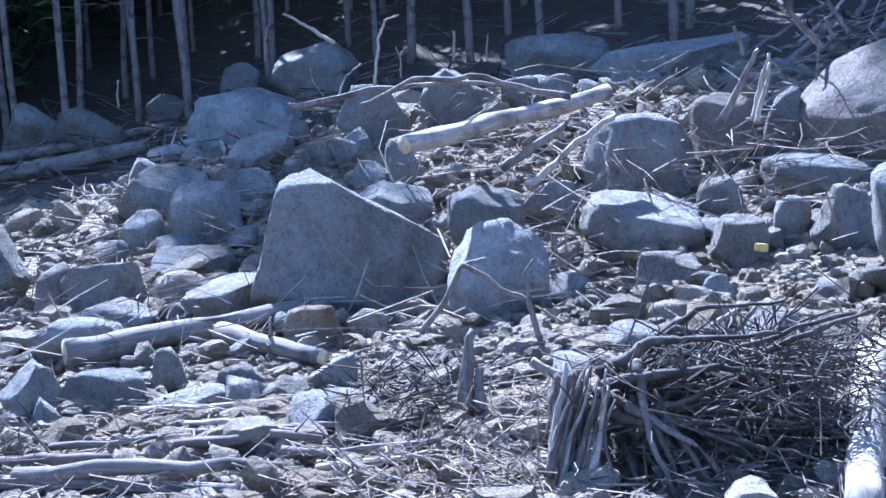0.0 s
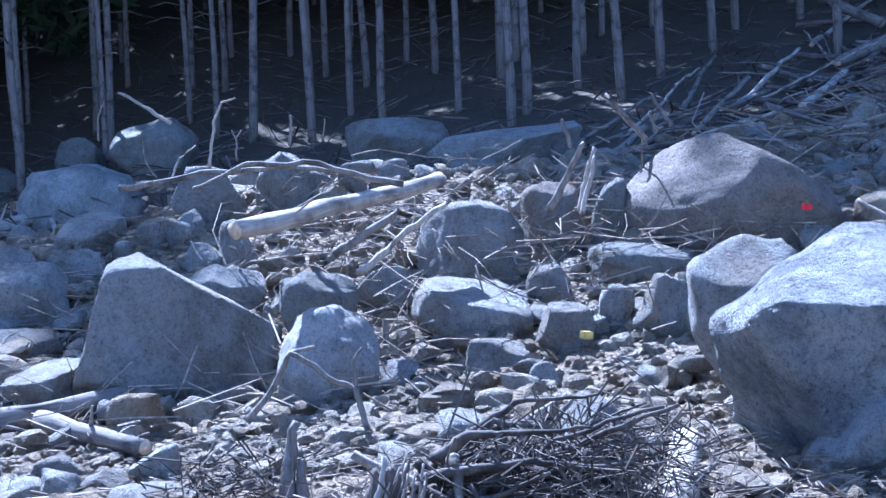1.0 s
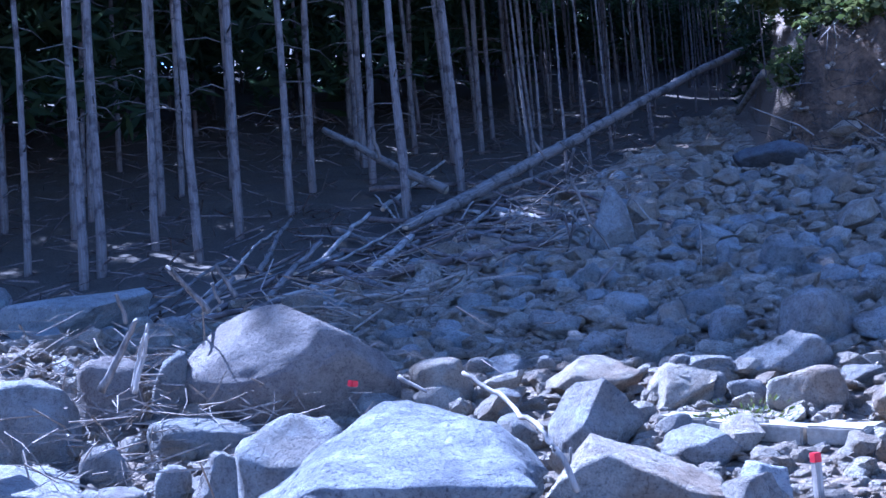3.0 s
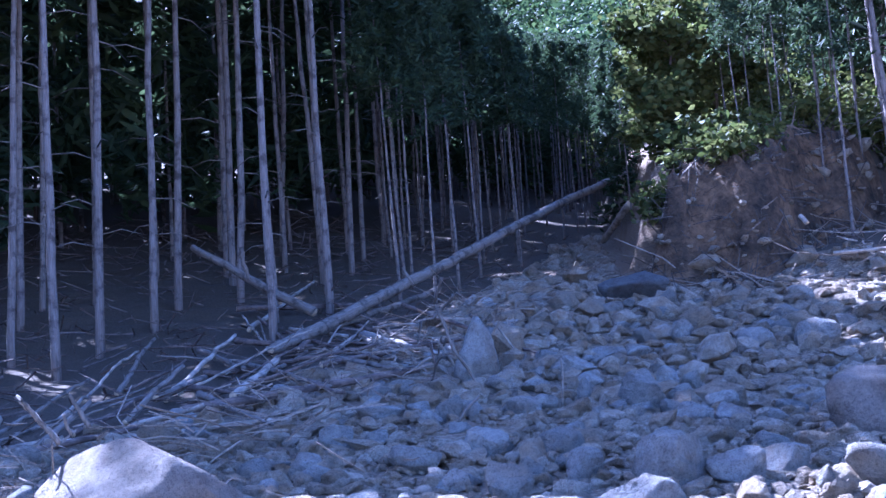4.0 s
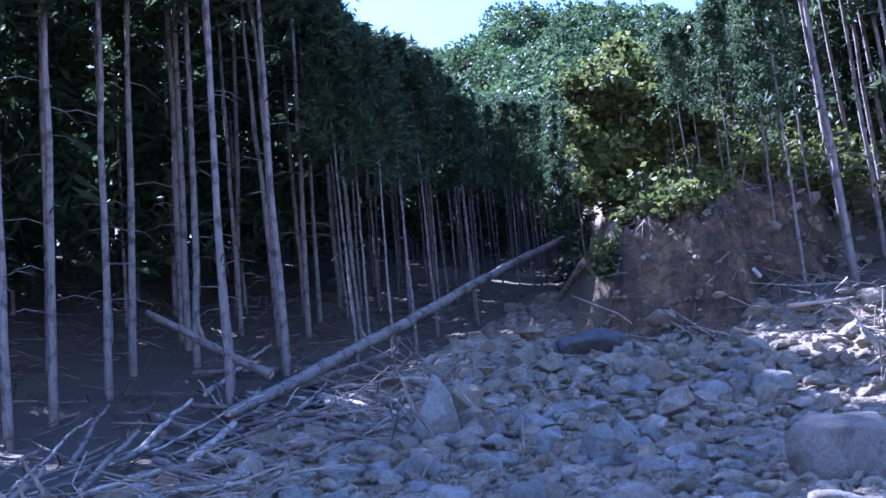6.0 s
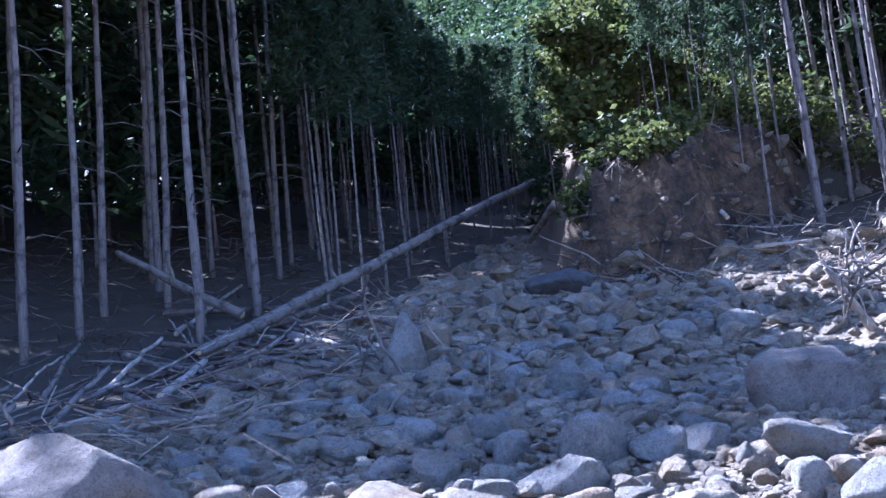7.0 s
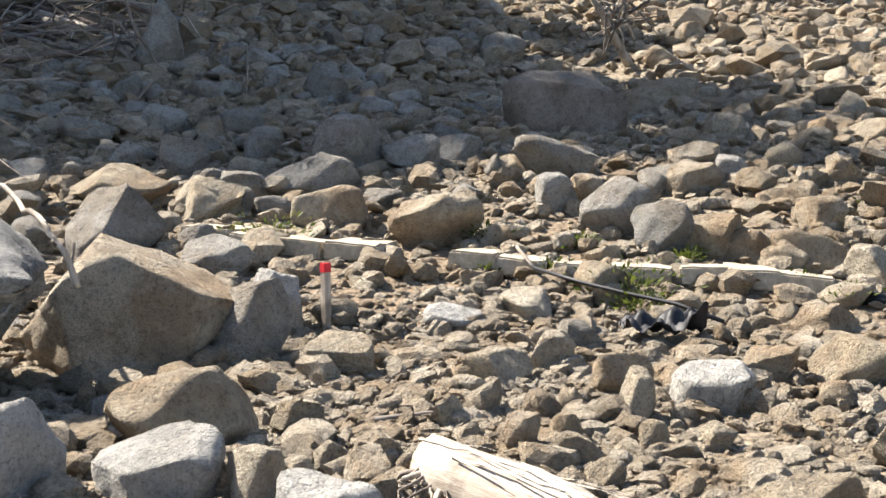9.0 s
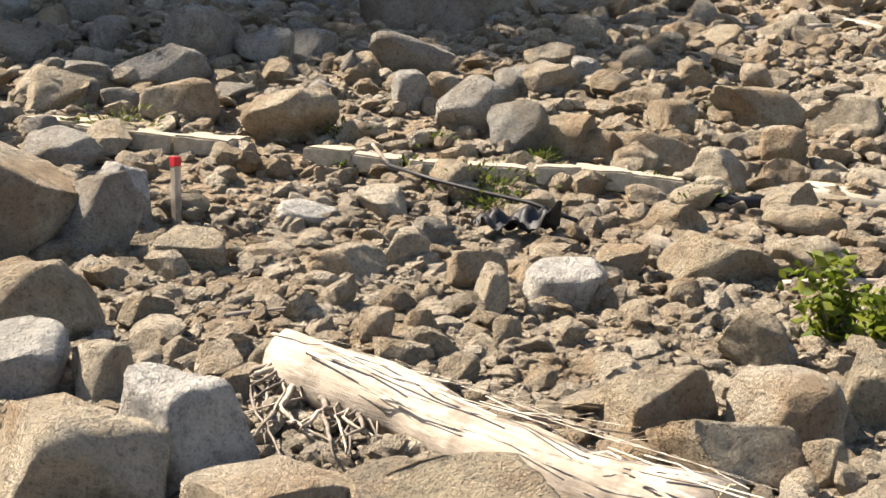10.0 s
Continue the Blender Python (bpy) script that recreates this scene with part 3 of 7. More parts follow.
boulder(-2.72, 29.55, 4.11, 2.15, 1.72, 1.51, 5, 0, 27, GREY, "rough grey granite boulder lying in the stream debris", 11, 0.5, 0.9, 4)
boulder(2.27, 22.79, 3.43, 1.91, 1.53, 1.16, -6, 0, 28, GREY, "rough grey granite boulder lying in the stream debris", 11, 0.5, 0.9, 4)
boulder(3.51, 18.96, 3.02, 2.40, 1.68, 0.80, -10, -8, 29, WHITE, "pale whitish granite boulder on the rubble", 11, 0.5, 0.9, 4)
boulder(-7.44, 27.47, 2.96, 1.53, 1.22, 1.15, 15, 0, 30, GREY, "rough grey granite boulder lying in the stream debris", 11, 0.5, 0.9, 4)
boulder(-9.56, 30.09, 3.20, 1.53, 1.23, 1.36, 18, 0, 31, GREY, "rough grey granite boulder lying in the stream debris", 11, 0.5, 0.9, 4)
boulder(-2.01, 14.52, 1.95, 0.81, 0.65, 0.59, 8, 0, 32, GREY, "rough grey granite boulder lying in the stream debris", 11, 0.5, 0.9, 4)
boulder(-3.05, 14.04, 1.57, 1.01, 0.81, 0.69, 12, 0, 33, GREY, "rough grey granite boulder lying in the stream debris", 11, 0.5, 0.9, 4)
boulder(-2.41, 12.96, 1.29, 0.75, 0.60, 0.81, 11, 0, 34, GREY, "rough grey granite boulder lying in the stream debris", 11, 0.5, 0.9, 4)
boulder(-2.65, 12.94, 1.19, 0.39, 0.31, 0.47, 12, 0, 35, GREY, "rough grey granite boulder lying in the stream debris", 11, 0.5, 0.9, 3)
boulder(-3.09, 13.06, 1.19, 0.50, 0.40, 0.49, 13, 0, 36, GREY, "rough grey granite boulder lying in the stream debris", 11, 0.5, 0.9, 4)
boulder(-2.08, 13.78, 1.60, 0.65, 0.52, 0.43, 9, 0, 37, GREY, "rough grey granite boulder lying in the stream debris", 11, 0.5, 0.9, 4)
boulder(-3.03, 11.31, 0.71, 0.80, 0.64, 0.60, 15, 0, 38, GREY, "rough grey granite boulder lying in the stream debris", 11, 0.5, 0.9, 4)
boulder(-3.57, 11.48, 0.73, 0.35, 0.40, 0.60, 17, 0, 39, GREY, "rough grey granite boulder lying in the stream debris", 11, 0.5, 0.9, 3)
boulder(-4.24, 12.00, 0.90, 0.60, 0.65, 0.99, 19, 0, 40, GREY, "rough grey granite boulder lying in the stream debris", 11, 0.5, 0.9, 4)
boulder(-1.85, 10.58, 0.63, 0.73, 0.59, 0.51, 10, 0, 41, GREY, "rough grey granite boulder lying in the stream debris", 11, 0.5, 0.9, 4)
boulder(-3.31, 12.64, 0.99, 0.36, 0.29, 0.33, 15, 0, 42, GREY, "rough grey granite boulder lying in the stream debris", 11, 0.5, 0.9, 3)
boulder(-2.39, 12.09, 0.88, 0.84, 0.67, 0.40, 11, 0, 43, GREY, "rough grey granite boulder lying in the stream debris", 11, 0.5, 0.9, 4)
boulder(-2.95, 10.57, 0.52, 1.03, 0.83, 0.44, 16, 0, 44, GREY, "rough grey granite boulder lying in the stream debris", 11, 0.5, 0.9, 4)
boulder(-2.91, 9.82, 0.45, 0.78, 0.62, 0.47, 17, 0, 45, WHITE, "pale whitish granite boulder on the rubble", 11, 0.5, 0.9, 4)
boulder(-2.25, 10.65, 0.55, 0.36, 0.29, 0.24, 12, 0, 46, GREY, "rough grey granite boulder lying in the stream debris", 11, 0.5, 0.9, 4)
boulder(-0.99, 9.41, 0.51, 0.48, 0.39, 0.40, 6, 0, 47, TAN_SUNLIT, "granite boulder among rubble, sunlight painted in as tan", 11, 0.5, 0.9, 4)
boulder(-0.61, 9.54, 0.51, 0.32, 0.26, 0.26, 4, 0, 48, TAN_SUNLIT, "granite boulder among rubble, sunlight painted in as tan", 11, 0.5, 0.9, 4)
boulder(-0.74, 7.94, 0.38, 0.32, 0.26, 0.30, 5, 0, 49, WHITE, "pale whitish granite boulder on the rubble", 11, 0.5, 0.9, 4)
boulder(-1.89, 8.52, 0.38, 0.25, 0.23, 0.36, 12, 0, 50, GREY, "rough grey granite boulder lying in the stream debris", 11, 0.5, 0.9, 3)
boulder(-2.24, 8.19, 0.31, 0.61, 0.49, 0.33, 15, 0, 51, GREY, "rough grey granite boulder lying in the stream debris", 11, 0.5, 0.9, 4)
boulder(-1.28, 7.81, 0.32, 0.27, 0.21, 0.24, 9, 0, 52, GREY, "rough grey granite boulder lying in the stream debris", 11, 0.5, 0.9, 4)
boulder(-1.66, 7.88, 0.28, 0.50, 0.40, 0.20, 12, 0, 53, GREY, "rough grey granite boulder lying in the stream debris", 11, 0.5, 0.9, 4)
boulder(-1.02, 7.83, 0.32, 0.30, 0.24, 0.19, 7, 0, 54, GREY, "rough grey granite boulder lying in the stream debris", 11, 0.5, 0.9, 4)
boulder(-0.67, 7.00, 0.30, 0.52, 0.41, 0.31, 5, 0, 55, GREY, "rough grey granite boulder lying in the stream debris", 11, 0.5, 0.9, 4)
boulder(-1.39, 8.23, 0.34, 0.37, 0.30, 0.25, 10, 0, 56, GREY, "rough grey granite boulder lying in the stream debris", 11, 0.5, 0.9, 4)
boulder(-0.70, 14.60, 2.28, 0.87, 0.70, 0.82, 3, 0, 57, GREY, "rough grey granite boulder lying in the stream debris", 11, 0.5, 0.9, 4)
boulder(0.20, 14.62, 2.42, 0.77, 0.62, 0.83, -1, 0, 58, GREY, "rough grey granite boulder lying in the stream debris", 11, 0.5, 0.9, 4)
boulder(-0.92, 13.98, 1.93, 0.43, 0.35, 0.53, 4, 0, 59, GREY, "rough grey granite boulder lying in the stream debris", 11, 0.5, 0.9, 3)
boulder(-1.35, 14.19, 1.90, 0.38, 0.30, 0.35, 5, 0, 60, GREY, "rough grey granite boulder lying in the stream debris", 11, 0.5, 0.9, 3)
boulder(-0.74, 13.44, 1.65, 0.45, 0.36, 0.34, 3, 0, 61, GREY, "rough grey granite boulder lying in the stream debris", 11, 0.5, 0.9, 4)
boulder(-6.54, 31.10, 3.63, 0.99, 0.79, 0.77, 12, 0, 62, GREY, "rough grey granite boulder lying in the stream debris", 11, 0.5, 0.9, 3)
boulder(1.01, 14.84, 2.47, 0.49, 0.40, 0.48, -4, 0, 63, GREY, "rough grey granite boulder lying in the stream debris", 11, 0.5, 0.9, 4)
boulder(1.85, 7.25, 0.51, 0.64, 0.52, 0.52, -14, 0, 64, GREY, "rough grey granite boulder lying in the stream debris", 11, 0.5, 0.9, 4)
boulder(2.12, 6.86, 0.43, 0.23, 0.18, 0.26, -17, 0, 65, GREY, "rough grey granite boulder lying in the stream debris", 11, 0.5, 0.9, 3)
boulder(1.54, 8.82, 0.54, 0.28, 0.22, 0.22, -10, 0, 66, TAN_SUNLIT, "granite boulder among rubble, sunlight painted in as tan", 11, 0.5, 0.9, 3)
boulder(2.04, 9.36, 0.63, 0.26, 0.20, 0.26, -12, 0, 67, GREY, "rough grey granite boulder lying in the stream debris", 11, 0.5, 0.9, 3)
boulder(-0.37, 13.40, 1.76, 0.39, 0.38, 0.58, 2, 0, 68, GREY, "rough grey granite boulder lying in the stream debris", 11, 0.5, 0.9, 3)
boulder(-0.03, 11.61, 0.99, 0.18, 0.22, 0.47, 0, 0, 69, GREY, "rough grey granite boulder lying in the stream debris", 11, 0.5, 0.9, 3)
boulder(-1.74, 15.28, 2.21, 0.48, 0.38, 0.50, 7, 0, 70, GREY, "rough grey granite boulder lying in the stream debris", 11, 0.5, 0.9, 3)
boulder(-2.70, 8.11, 0.33, 0.42, 0.33, 0.49, 18, 0, 71, GREY, "rough grey granite boulder lying in the stream debris", 11, 0.5, 0.9, 4)
boulder(-2.55, 7.85, 0.25, 0.20, 0.16, 0.23, 18, 0, 72, GREY, "rough grey granite boulder lying in the stream debris", 11, 0.5, 0.9, 3)
# boulders round the near slab
slab_boulder(4.60, 12.28, 1.92, 2.18, 1.63, 1.49, -19, 5, 73, BROWN, "large rounded brown-grey boulder resting on debris", ((0.55, 0, 0.8, 0.74), (0.7, -0.3, 0.35, 0.86), (-0.6, -0.3, -0.8, 0.85), (0.3, -0.8, -0.6, 0.85)), 0.12, 0.025)
boulder(3.49, 11.82, 1.39, 1.10, 0.88, 0.48, -14, 0, 74, GREY, "rough grey granite boulder lying in the stream debris", 11, 0.5, 0.9, 4)
slab = slab_boulder(3.40, 6.84, 1.02, 1.75, 1.31, 1.37, -24, 0, 75, LICHEN, "huge grey granite slab with a flat sunlit top and cracked face", ((0.16, -0.46, 1, 0.58), (-0.6, -0.15, 0.8, 0.76), (0.8, -0.1, -0.6, 0.68), (0.1, -1, -0.15, 0.68), (0.7, -0.2, 0.6, 0.88)), 0.9)
crack_open(slab)
boulder(3.27, 8.29, 1.12, 0.86, 0.72, 1.06, -19, -16, 76, GREY, "rounded grey boulder leaning against the huge slab", 8, 0.75, 0.97, 4)
slab_boulder(5.01, 6.96, 0.83, 1.41, 0.84, 1.07, -31, 4, 77, TAN_SUNLIT, "tan granite boulder with a crest falling to one side", ((0.42, -0.15, 0.85, 0.5), (-0.85, 0, 0.5, 0.6), (0.05, -0.95, 0.35, 0.6), (-0.4, -0.5, 0.8, 0.7)))
boulder(5.91, 11.50, 1.69, 0.71, 0.57, 0.63, -25, 0, 78, TAN_SUNLIT, "granite boulder among rubble, sunlight painted in as tan", 11, 0.5, 0.9, 4)
boulder(6.26, 9.24, 1.29, 0.84, 0.67, 0.83, -32, 0, 79, GREY, "rough grey granite boulder lying in the stream debris", 11, 0.5, 0.9, 4)
boulder(7.16, 10.71, 1.64, 1.03, 0.82, 0.54, -32, 0, 80, TAN_SUNLIT, "granite boulder among rubble, sunlight painted in as tan", 11, 0.5, 0.9, 4)
boulder(7.61, 9.86, 1.53, 0.65, 0.52, 0.49, -36, 0, 81, TAN_SUNLIT, "granite boulder among rubble, sunlight painted in as tan", 11, 0.5, 0.9, 4)
boulder(4.92, 12.10, 1.67, 0.32, 0.27, 0.41, -20, 0, 82, GREY, "rough grey granite boulder lying in the stream debris", 11, 0.5, 0.9, 3)
boulder(5.28, 11.71, 1.58, 0.59, 0.47, 0.38, -22, 0, 83, GREY, "rough grey granite boulder lying in the stream debris", 11, 0.5, 0.9, 4)
boulder(6.87, 8.99, 1.20, 0.34, 0.28, 0.30, -35, 0, 84, GREY, "rough grey granite boulder lying in the stream debris", 11, 0.5, 0.9, 3)
boulder(6.12, 10.65, 1.47, 0.38, 0.30, 0.39, -28, 0, 85, GREY, "rough grey granite boulder lying in the stream debris", 11, 0.5, 0.9, 3)
boulder(3.30, 6.51, 0.50, 1.08, 0.86, 0.53, -24, 0, 86, WHITE, "pale whitish granite boulder on the rubble", 11, 0.5, 0.9, 4)
boulder(4.19, 5.16, 0.50, 0.80, 0.56, 0.61, -33, 22, 87, TAN_SUNLIT, "granite boulder among rubble, sunlight painted in as tan", 11, 0.5, 0.9, 4)
boulder(3.27, 5.12, 0.45, 0.45, 0.41, 0.62, -26, 0, 88, WHITE, "pale whitish granite boulder on the rubble", 11, 0.5, 0.9, 4)
boulder(3.72, 4.67, 0.39, 0.59, 0.47, 0.44, -32, 0, 89, WHITE, "pale whitish granite boulder on the rubble", 11, 0.5, 0.9, 4)
boulder(5.62, 6.56, 0.72, 0.57, 0.45, 0.69, -36, 0, 90, GREY, "rough grey granite boulder lying in the stream debris", 11, 0.5, 0.9, 4)
boulder(6.68, 8.37, 1.07, 0.64, 0.51, 0.42, -35, 0, 91, GREY, "rough grey granite boulder lying in the stream debris", 11, 0.5, 0.9, 4)
boulder(5.13, 6.95, 0.60, 0.26, 0.21, 0.25, -32, 0, 92, GREY, "rough grey granite boulder lying in the stream debris", 11, 0.5, 0.9, 4)
# boulders of the sunlit rubble; tan ones have the sun's warmth in their colour
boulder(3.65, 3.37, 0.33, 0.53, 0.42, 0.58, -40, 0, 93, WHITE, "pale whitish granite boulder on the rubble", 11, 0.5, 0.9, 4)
boulder(3.23, 3.47, 0.29, 0.65, 0.52, 0.56, -35, 0, 94, TAN_SUNLIT, "granite boulder among rubble, sunlight painted in as tan", 11, 0.5, 0.9, 4)
boulder(3.56, 2.87, 0.21, 0.60, 0.48, 0.29, -44, 0, 95, TAN_SUNLIT, "granite boulder among rubble, sunlight painted in as tan", 11, 0.5, 0.9, 4)
boulder(3.98, 2.36, 0.22, 0.60, 0.48, 0.34, -53, 0, 96, TAN_SUNLIT, "granite boulder among rubble, sunlight painted in as tan", 11, 0.5, 0.9, 4)
boulder(4.92, 1.92, 0.24, 0.59, 0.35, 0.34, -65, 9, 97, TAN_SUNLIT, "granite boulder among rubble, sunlight painted in as tan", 11, 0.5, 0.9, 4)
boulder(5.51, 1.93, 0.28, 0.48, 0.43, 0.42, -67, 0, 98, TAN_SUNLIT, "granite boulder among rubble, sunlight painted in as tan", 8, 0.75, 0.97, 4)
boulder(5.82, 1.70, 0.30, 0.29, 0.29, 0.44, -71, 0, 99, TAN_SUNLIT, "granite boulder among rubble, sunlight painted in as tan", 11, 0.5, 0.9, 4)
boulder(6.32, 2.45, 0.38, 0.34, 0.27, 0.38, -66, 0, 100, TAN_SUNLIT, "granite boulder among rubble, sunlight painted in as tan", 11, 0.5, 0.9, 4)
boulder(5.11, 1.61, 0.23, 0.17, 0.15, 0.24, -69, 0, 101, TAN_SUNLIT, "granite boulder among rubble, sunlight painted in as tan", 11, 0.5, 0.9, 4)
boulder(4.92, 1.62, 0.20, 0.14, 0.11, 0.15, -68, 0, 102, TAN_SUNLIT, "granite boulder among rubble, sunlight painted in as tan", 11, 0.5, 0.9, 3)
boulder(5.23, 2.39, 0.29, 0.55, 0.44, 0.39, -61, 0, 103, TAN_SUNLIT, "granite boulder among rubble, sunlight painted in as tan", 11, 0.5, 0.9, 4)
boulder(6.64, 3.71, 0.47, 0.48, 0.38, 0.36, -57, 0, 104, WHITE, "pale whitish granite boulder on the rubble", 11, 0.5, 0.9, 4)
boulder(6.14, 3.88, 0.48, 0.24, 0.25, 0.39, -54, 0, 105, TAN_SUNLIT, "granite boulder among rubble, sunlight painted in as tan", 11, 0.5, 0.9, 4)
boulder(6.57, 4.27, 0.51, 0.36, 0.28, 0.32, -53, 0, 106, TAN_SUNLIT, "granite boulder among rubble, sunlight painted in as tan", 11, 0.5, 0.9, 4)
boulder(7.45, 3.84, 0.51, 0.36, 0.29, 0.27, -60, 0, 107, TAN_SUNLIT, "granite boulder among rubble, sunlight painted in as tan", 11, 0.5, 0.9, 4)
boulder(8.27, 2.95, 0.51, 0.54, 0.43, 0.37, -68, 0, 108, TAN_SUNLIT, "granite boulder among rubble, sunlight painted in as tan", 11, 0.5, 0.9, 4)
boulder(9.46, 3.51, 0.60, 0.60, 0.42, 0.33, -68, 12, 109, TAN_SUNLIT, "granite boulder among rubble, sunlight painted in as tan", 11, 0.5, 0.9, 4)
boulder(7.79, 3.37, 0.51, 0.71, 0.50, 0.36, -64, 10, 110, TAN_SUNLIT, "granite boulder among rubble, sunlight painted in as tan", 11, 0.5, 0.9, 4)
boulder(8.86, 4.24, 0.61, 0.49, 0.39, 0.30, -62, 0, 111, TAN_SUNLIT, "granite boulder among rubble, sunlight painted in as tan", 11, 0.5, 0.9, 4)
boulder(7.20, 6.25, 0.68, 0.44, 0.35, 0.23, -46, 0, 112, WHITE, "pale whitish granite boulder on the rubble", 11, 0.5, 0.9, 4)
boulder(5.75, 5.84, 0.58, 0.46, 0.37, 0.36, -40, 0, 113, TAN_SUNLIT, "granite boulder among rubble, sunlight painted in as tan", 11, 0.5, 0.9, 4)
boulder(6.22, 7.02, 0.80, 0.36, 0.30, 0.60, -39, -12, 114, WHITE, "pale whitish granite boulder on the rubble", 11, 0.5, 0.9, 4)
boulder(3.97, 4.30, 0.37, 0.26, 0.22, 0.33, -36, 0, 115, TAN_SUNLIT, "granite boulder among rubble, sunlight painted in as tan", 11, 0.5, 0.9, 4)
boulder(4.53, 4.47, 0.37, 0.17, 0.14, 0.17, -40, 0, 116, TAN_SUNLIT, "granite boulder among rubble, sunlight painted in as tan", 11, 0.5, 0.9, 3)
boulder(4.47, 4.12, 0.36, 0.24, 0.19, 0.25, -42, 0, 117, TAN_SUNLIT, "granite boulder among rubble, sunlight painted in as tan", 11, 0.5, 0.9, 4)
boulder(4.73, 4.11, 0.36, 0.16, 0.13, 0.17, -44, 0, 118, TAN_SUNLIT, "granite boulder among rubble, sunlight painted in as tan", 11, 0.5, 0.9, 3)
boulder(4.75, 4.99, 0.44, 0.29, 0.23, 0.25, -38, 0, 119, TAN_SUNLIT, "granite boulder among rubble, sunlight painted in as tan", 11, 0.5, 0.9, 4)
boulder(5.31, 3.94, 0.40, 0.18, 0.16, 0.25, -49, 0, 120, TAN_SUNLIT, "granite boulder among rubble, sunlight painted in as tan", 11, 0.5, 0.9, 3)
boulder(5.57, 3.90, 0.40, 0.21, 0.17, 0.20, -50, 0, 121, TAN_SUNLIT, "granite boulder among rubble, sunlight painted in as tan", 11, 0.5, 0.9, 4)
boulder(5.80, 3.51, 0.38, 0.15, 0.13, 0.19, -55, 0, 122, TAN_SUNLIT, "granite boulder among rubble, sunlight painted in as tan", 11, 0.5, 0.9, 3)
boulder(6.01, 3.31, 0.37, 0.25, 0.20, 0.18, -57, 0, 123, TAN_SUNLIT, "granite boulder among rubble, sunlight painted in as tan", 11, 0.5, 0.9, 4)
boulder(6.70, 4.92, 0.57, 0.31, 0.25, 0.34, -50, 0, 124, TAN_SUNLIT, "granite boulder among rubble, sunlight painted in as tan", 11, 0.5, 0.9, 4)
boulder(6.22, 4.96, 0.52, 0.48, 0.38, 0.30, -47, 0, 125, TAN_SUNLIT, "granite boulder among rubble, sunlight painted in as tan", 11, 0.5, 0.9, 4)
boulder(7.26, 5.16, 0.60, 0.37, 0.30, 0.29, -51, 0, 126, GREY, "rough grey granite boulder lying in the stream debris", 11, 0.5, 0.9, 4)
boulder(5.17, 3.32, 0.33, 0.18, 0.14, 0.17, -53, 0, 127, TAN_SUNLIT, "granite boulder among rubble, sunlight painted in as tan", 11, 0.5, 0.9, 3)
boulder(5.22, 3.64, 0.35, 0.21, 0.17, 0.16, -50, 0, 128, TAN_SUNLIT, "granite boulder among rubble, sunlight painted in as tan", 11, 0.5, 0.9, 4)
boulder(11.34, 3.67, 0.79, 0.50, 0.40, 0.24, -71, 0, 129, TAN_SUNLIT, "granite boulder among rubble, sunlight painted in as tan", 11, 0.5, 0.9, 4)
boulder(7.08, 3.21, 0.43, 0.19, 0.15, 0.21, -63, 0, 130, TAN_SUNLIT, "granite boulder among rubble, sunlight painted in as tan", 11, 0.5, 0.9, 3)
boulder(6.03, 2.92, 0.32, 0.30, 0.24, 0.13, -61, 0, 131, TAN_SUNLIT, "granite boulder among rubble, sunlight painted in as tan", 11, 0.5, 0.9, 4)
boulder(4.31, 4.41, 0.35, 0.13, 0.10, 0.14, -38, 0, 132, TAN_SUNLIT, "granite boulder among rubble, sunlight painted in as tan", 11, 0.5, 0.9, 3)
boulder(6.14, 5.05, 0.51, 0.27, 0.21, 0.20, -46, 0, 133, TAN_SUNLIT, "granite boulder among rubble, sunlight painted in as tan", 11, 0.5, 0.9, 4)
boulder(6.08, 4.25, 0.44, 0.15, 0.12, 0.17, -51, 0, 134, TAN_SUNLIT, "granite boulder among rubble, sunlight painted in as tan", 11, 0.5, 0.9, 3)
boulder(5.41, 4.97, 0.44, 0.22, 0.17, 0.13, -43, 0, 135, TAN_SUNLIT, "granite boulder among rubble, sunlight painted in as tan", 11, 0.5, 0.9, 3)
# boulders on and beyond the broken wall
boulder(7.56, 9.76, 1.50, 0.65, 0.52, 0.51, -35, 0, 136, TAN_SUNLIT, "granite boulder among rubble, sunlight painted in as tan", 11, 0.5, 0.9, 4)
boulder(8.17, 8.77, 1.40, 0.71, 0.49, 0.53, -40, 4, 137, TAN_SUNLIT, "granite boulder among rubble, sunlight painted in as tan", 6, 0.6, 0.85, 4)
boulder(8.59, 7.82, 1.29, 0.85, 0.60, 0.60, -45, 8, 138, TAN_SUNLIT, "granite boulder among rubble, sunlight painted in as tan", 11, 0.5, 0.9, 4)
boulder(9.22, 6.91, 1.11, 0.27, 0.21, 0.20, -50, 0, 139, TAN_SUNLIT, "granite boulder among rubble, sunlight painted in as tan", 11, 0.5, 0.9, 3)
boulder(10.12, 6.01, 1.12, 0.64, 0.51, 0.47, -57, 0, 140, TAN_SUNLIT, "granite boulder among rubble, sunlight painted in as tan", 11, 0.5, 0.9, 4)
boulder(10.25, 5.74, 1.06, 0.49, 0.39, 0.33, -59, 0, 141, TAN_SUNLIT, "granite boulder among rubble, sunlight painted in as tan", 11, 0.5, 0.9, 4)
boulder(10.25, 5.32, 0.98, 0.43, 0.35, 0.32, -60, 0, 142, TAN_SUNLIT, "granite boulder among rubble, sunlight painted in as tan", 11, 0.5, 0.9, 4)
boulder(10.46, 5.21, 1.00, 0.66, 0.53, 0.42, -61, 0, 143, TAN_SUNLIT, "granite boulder among rubble, sunlight painted in as tan", 11, 0.5, 0.9, 4)
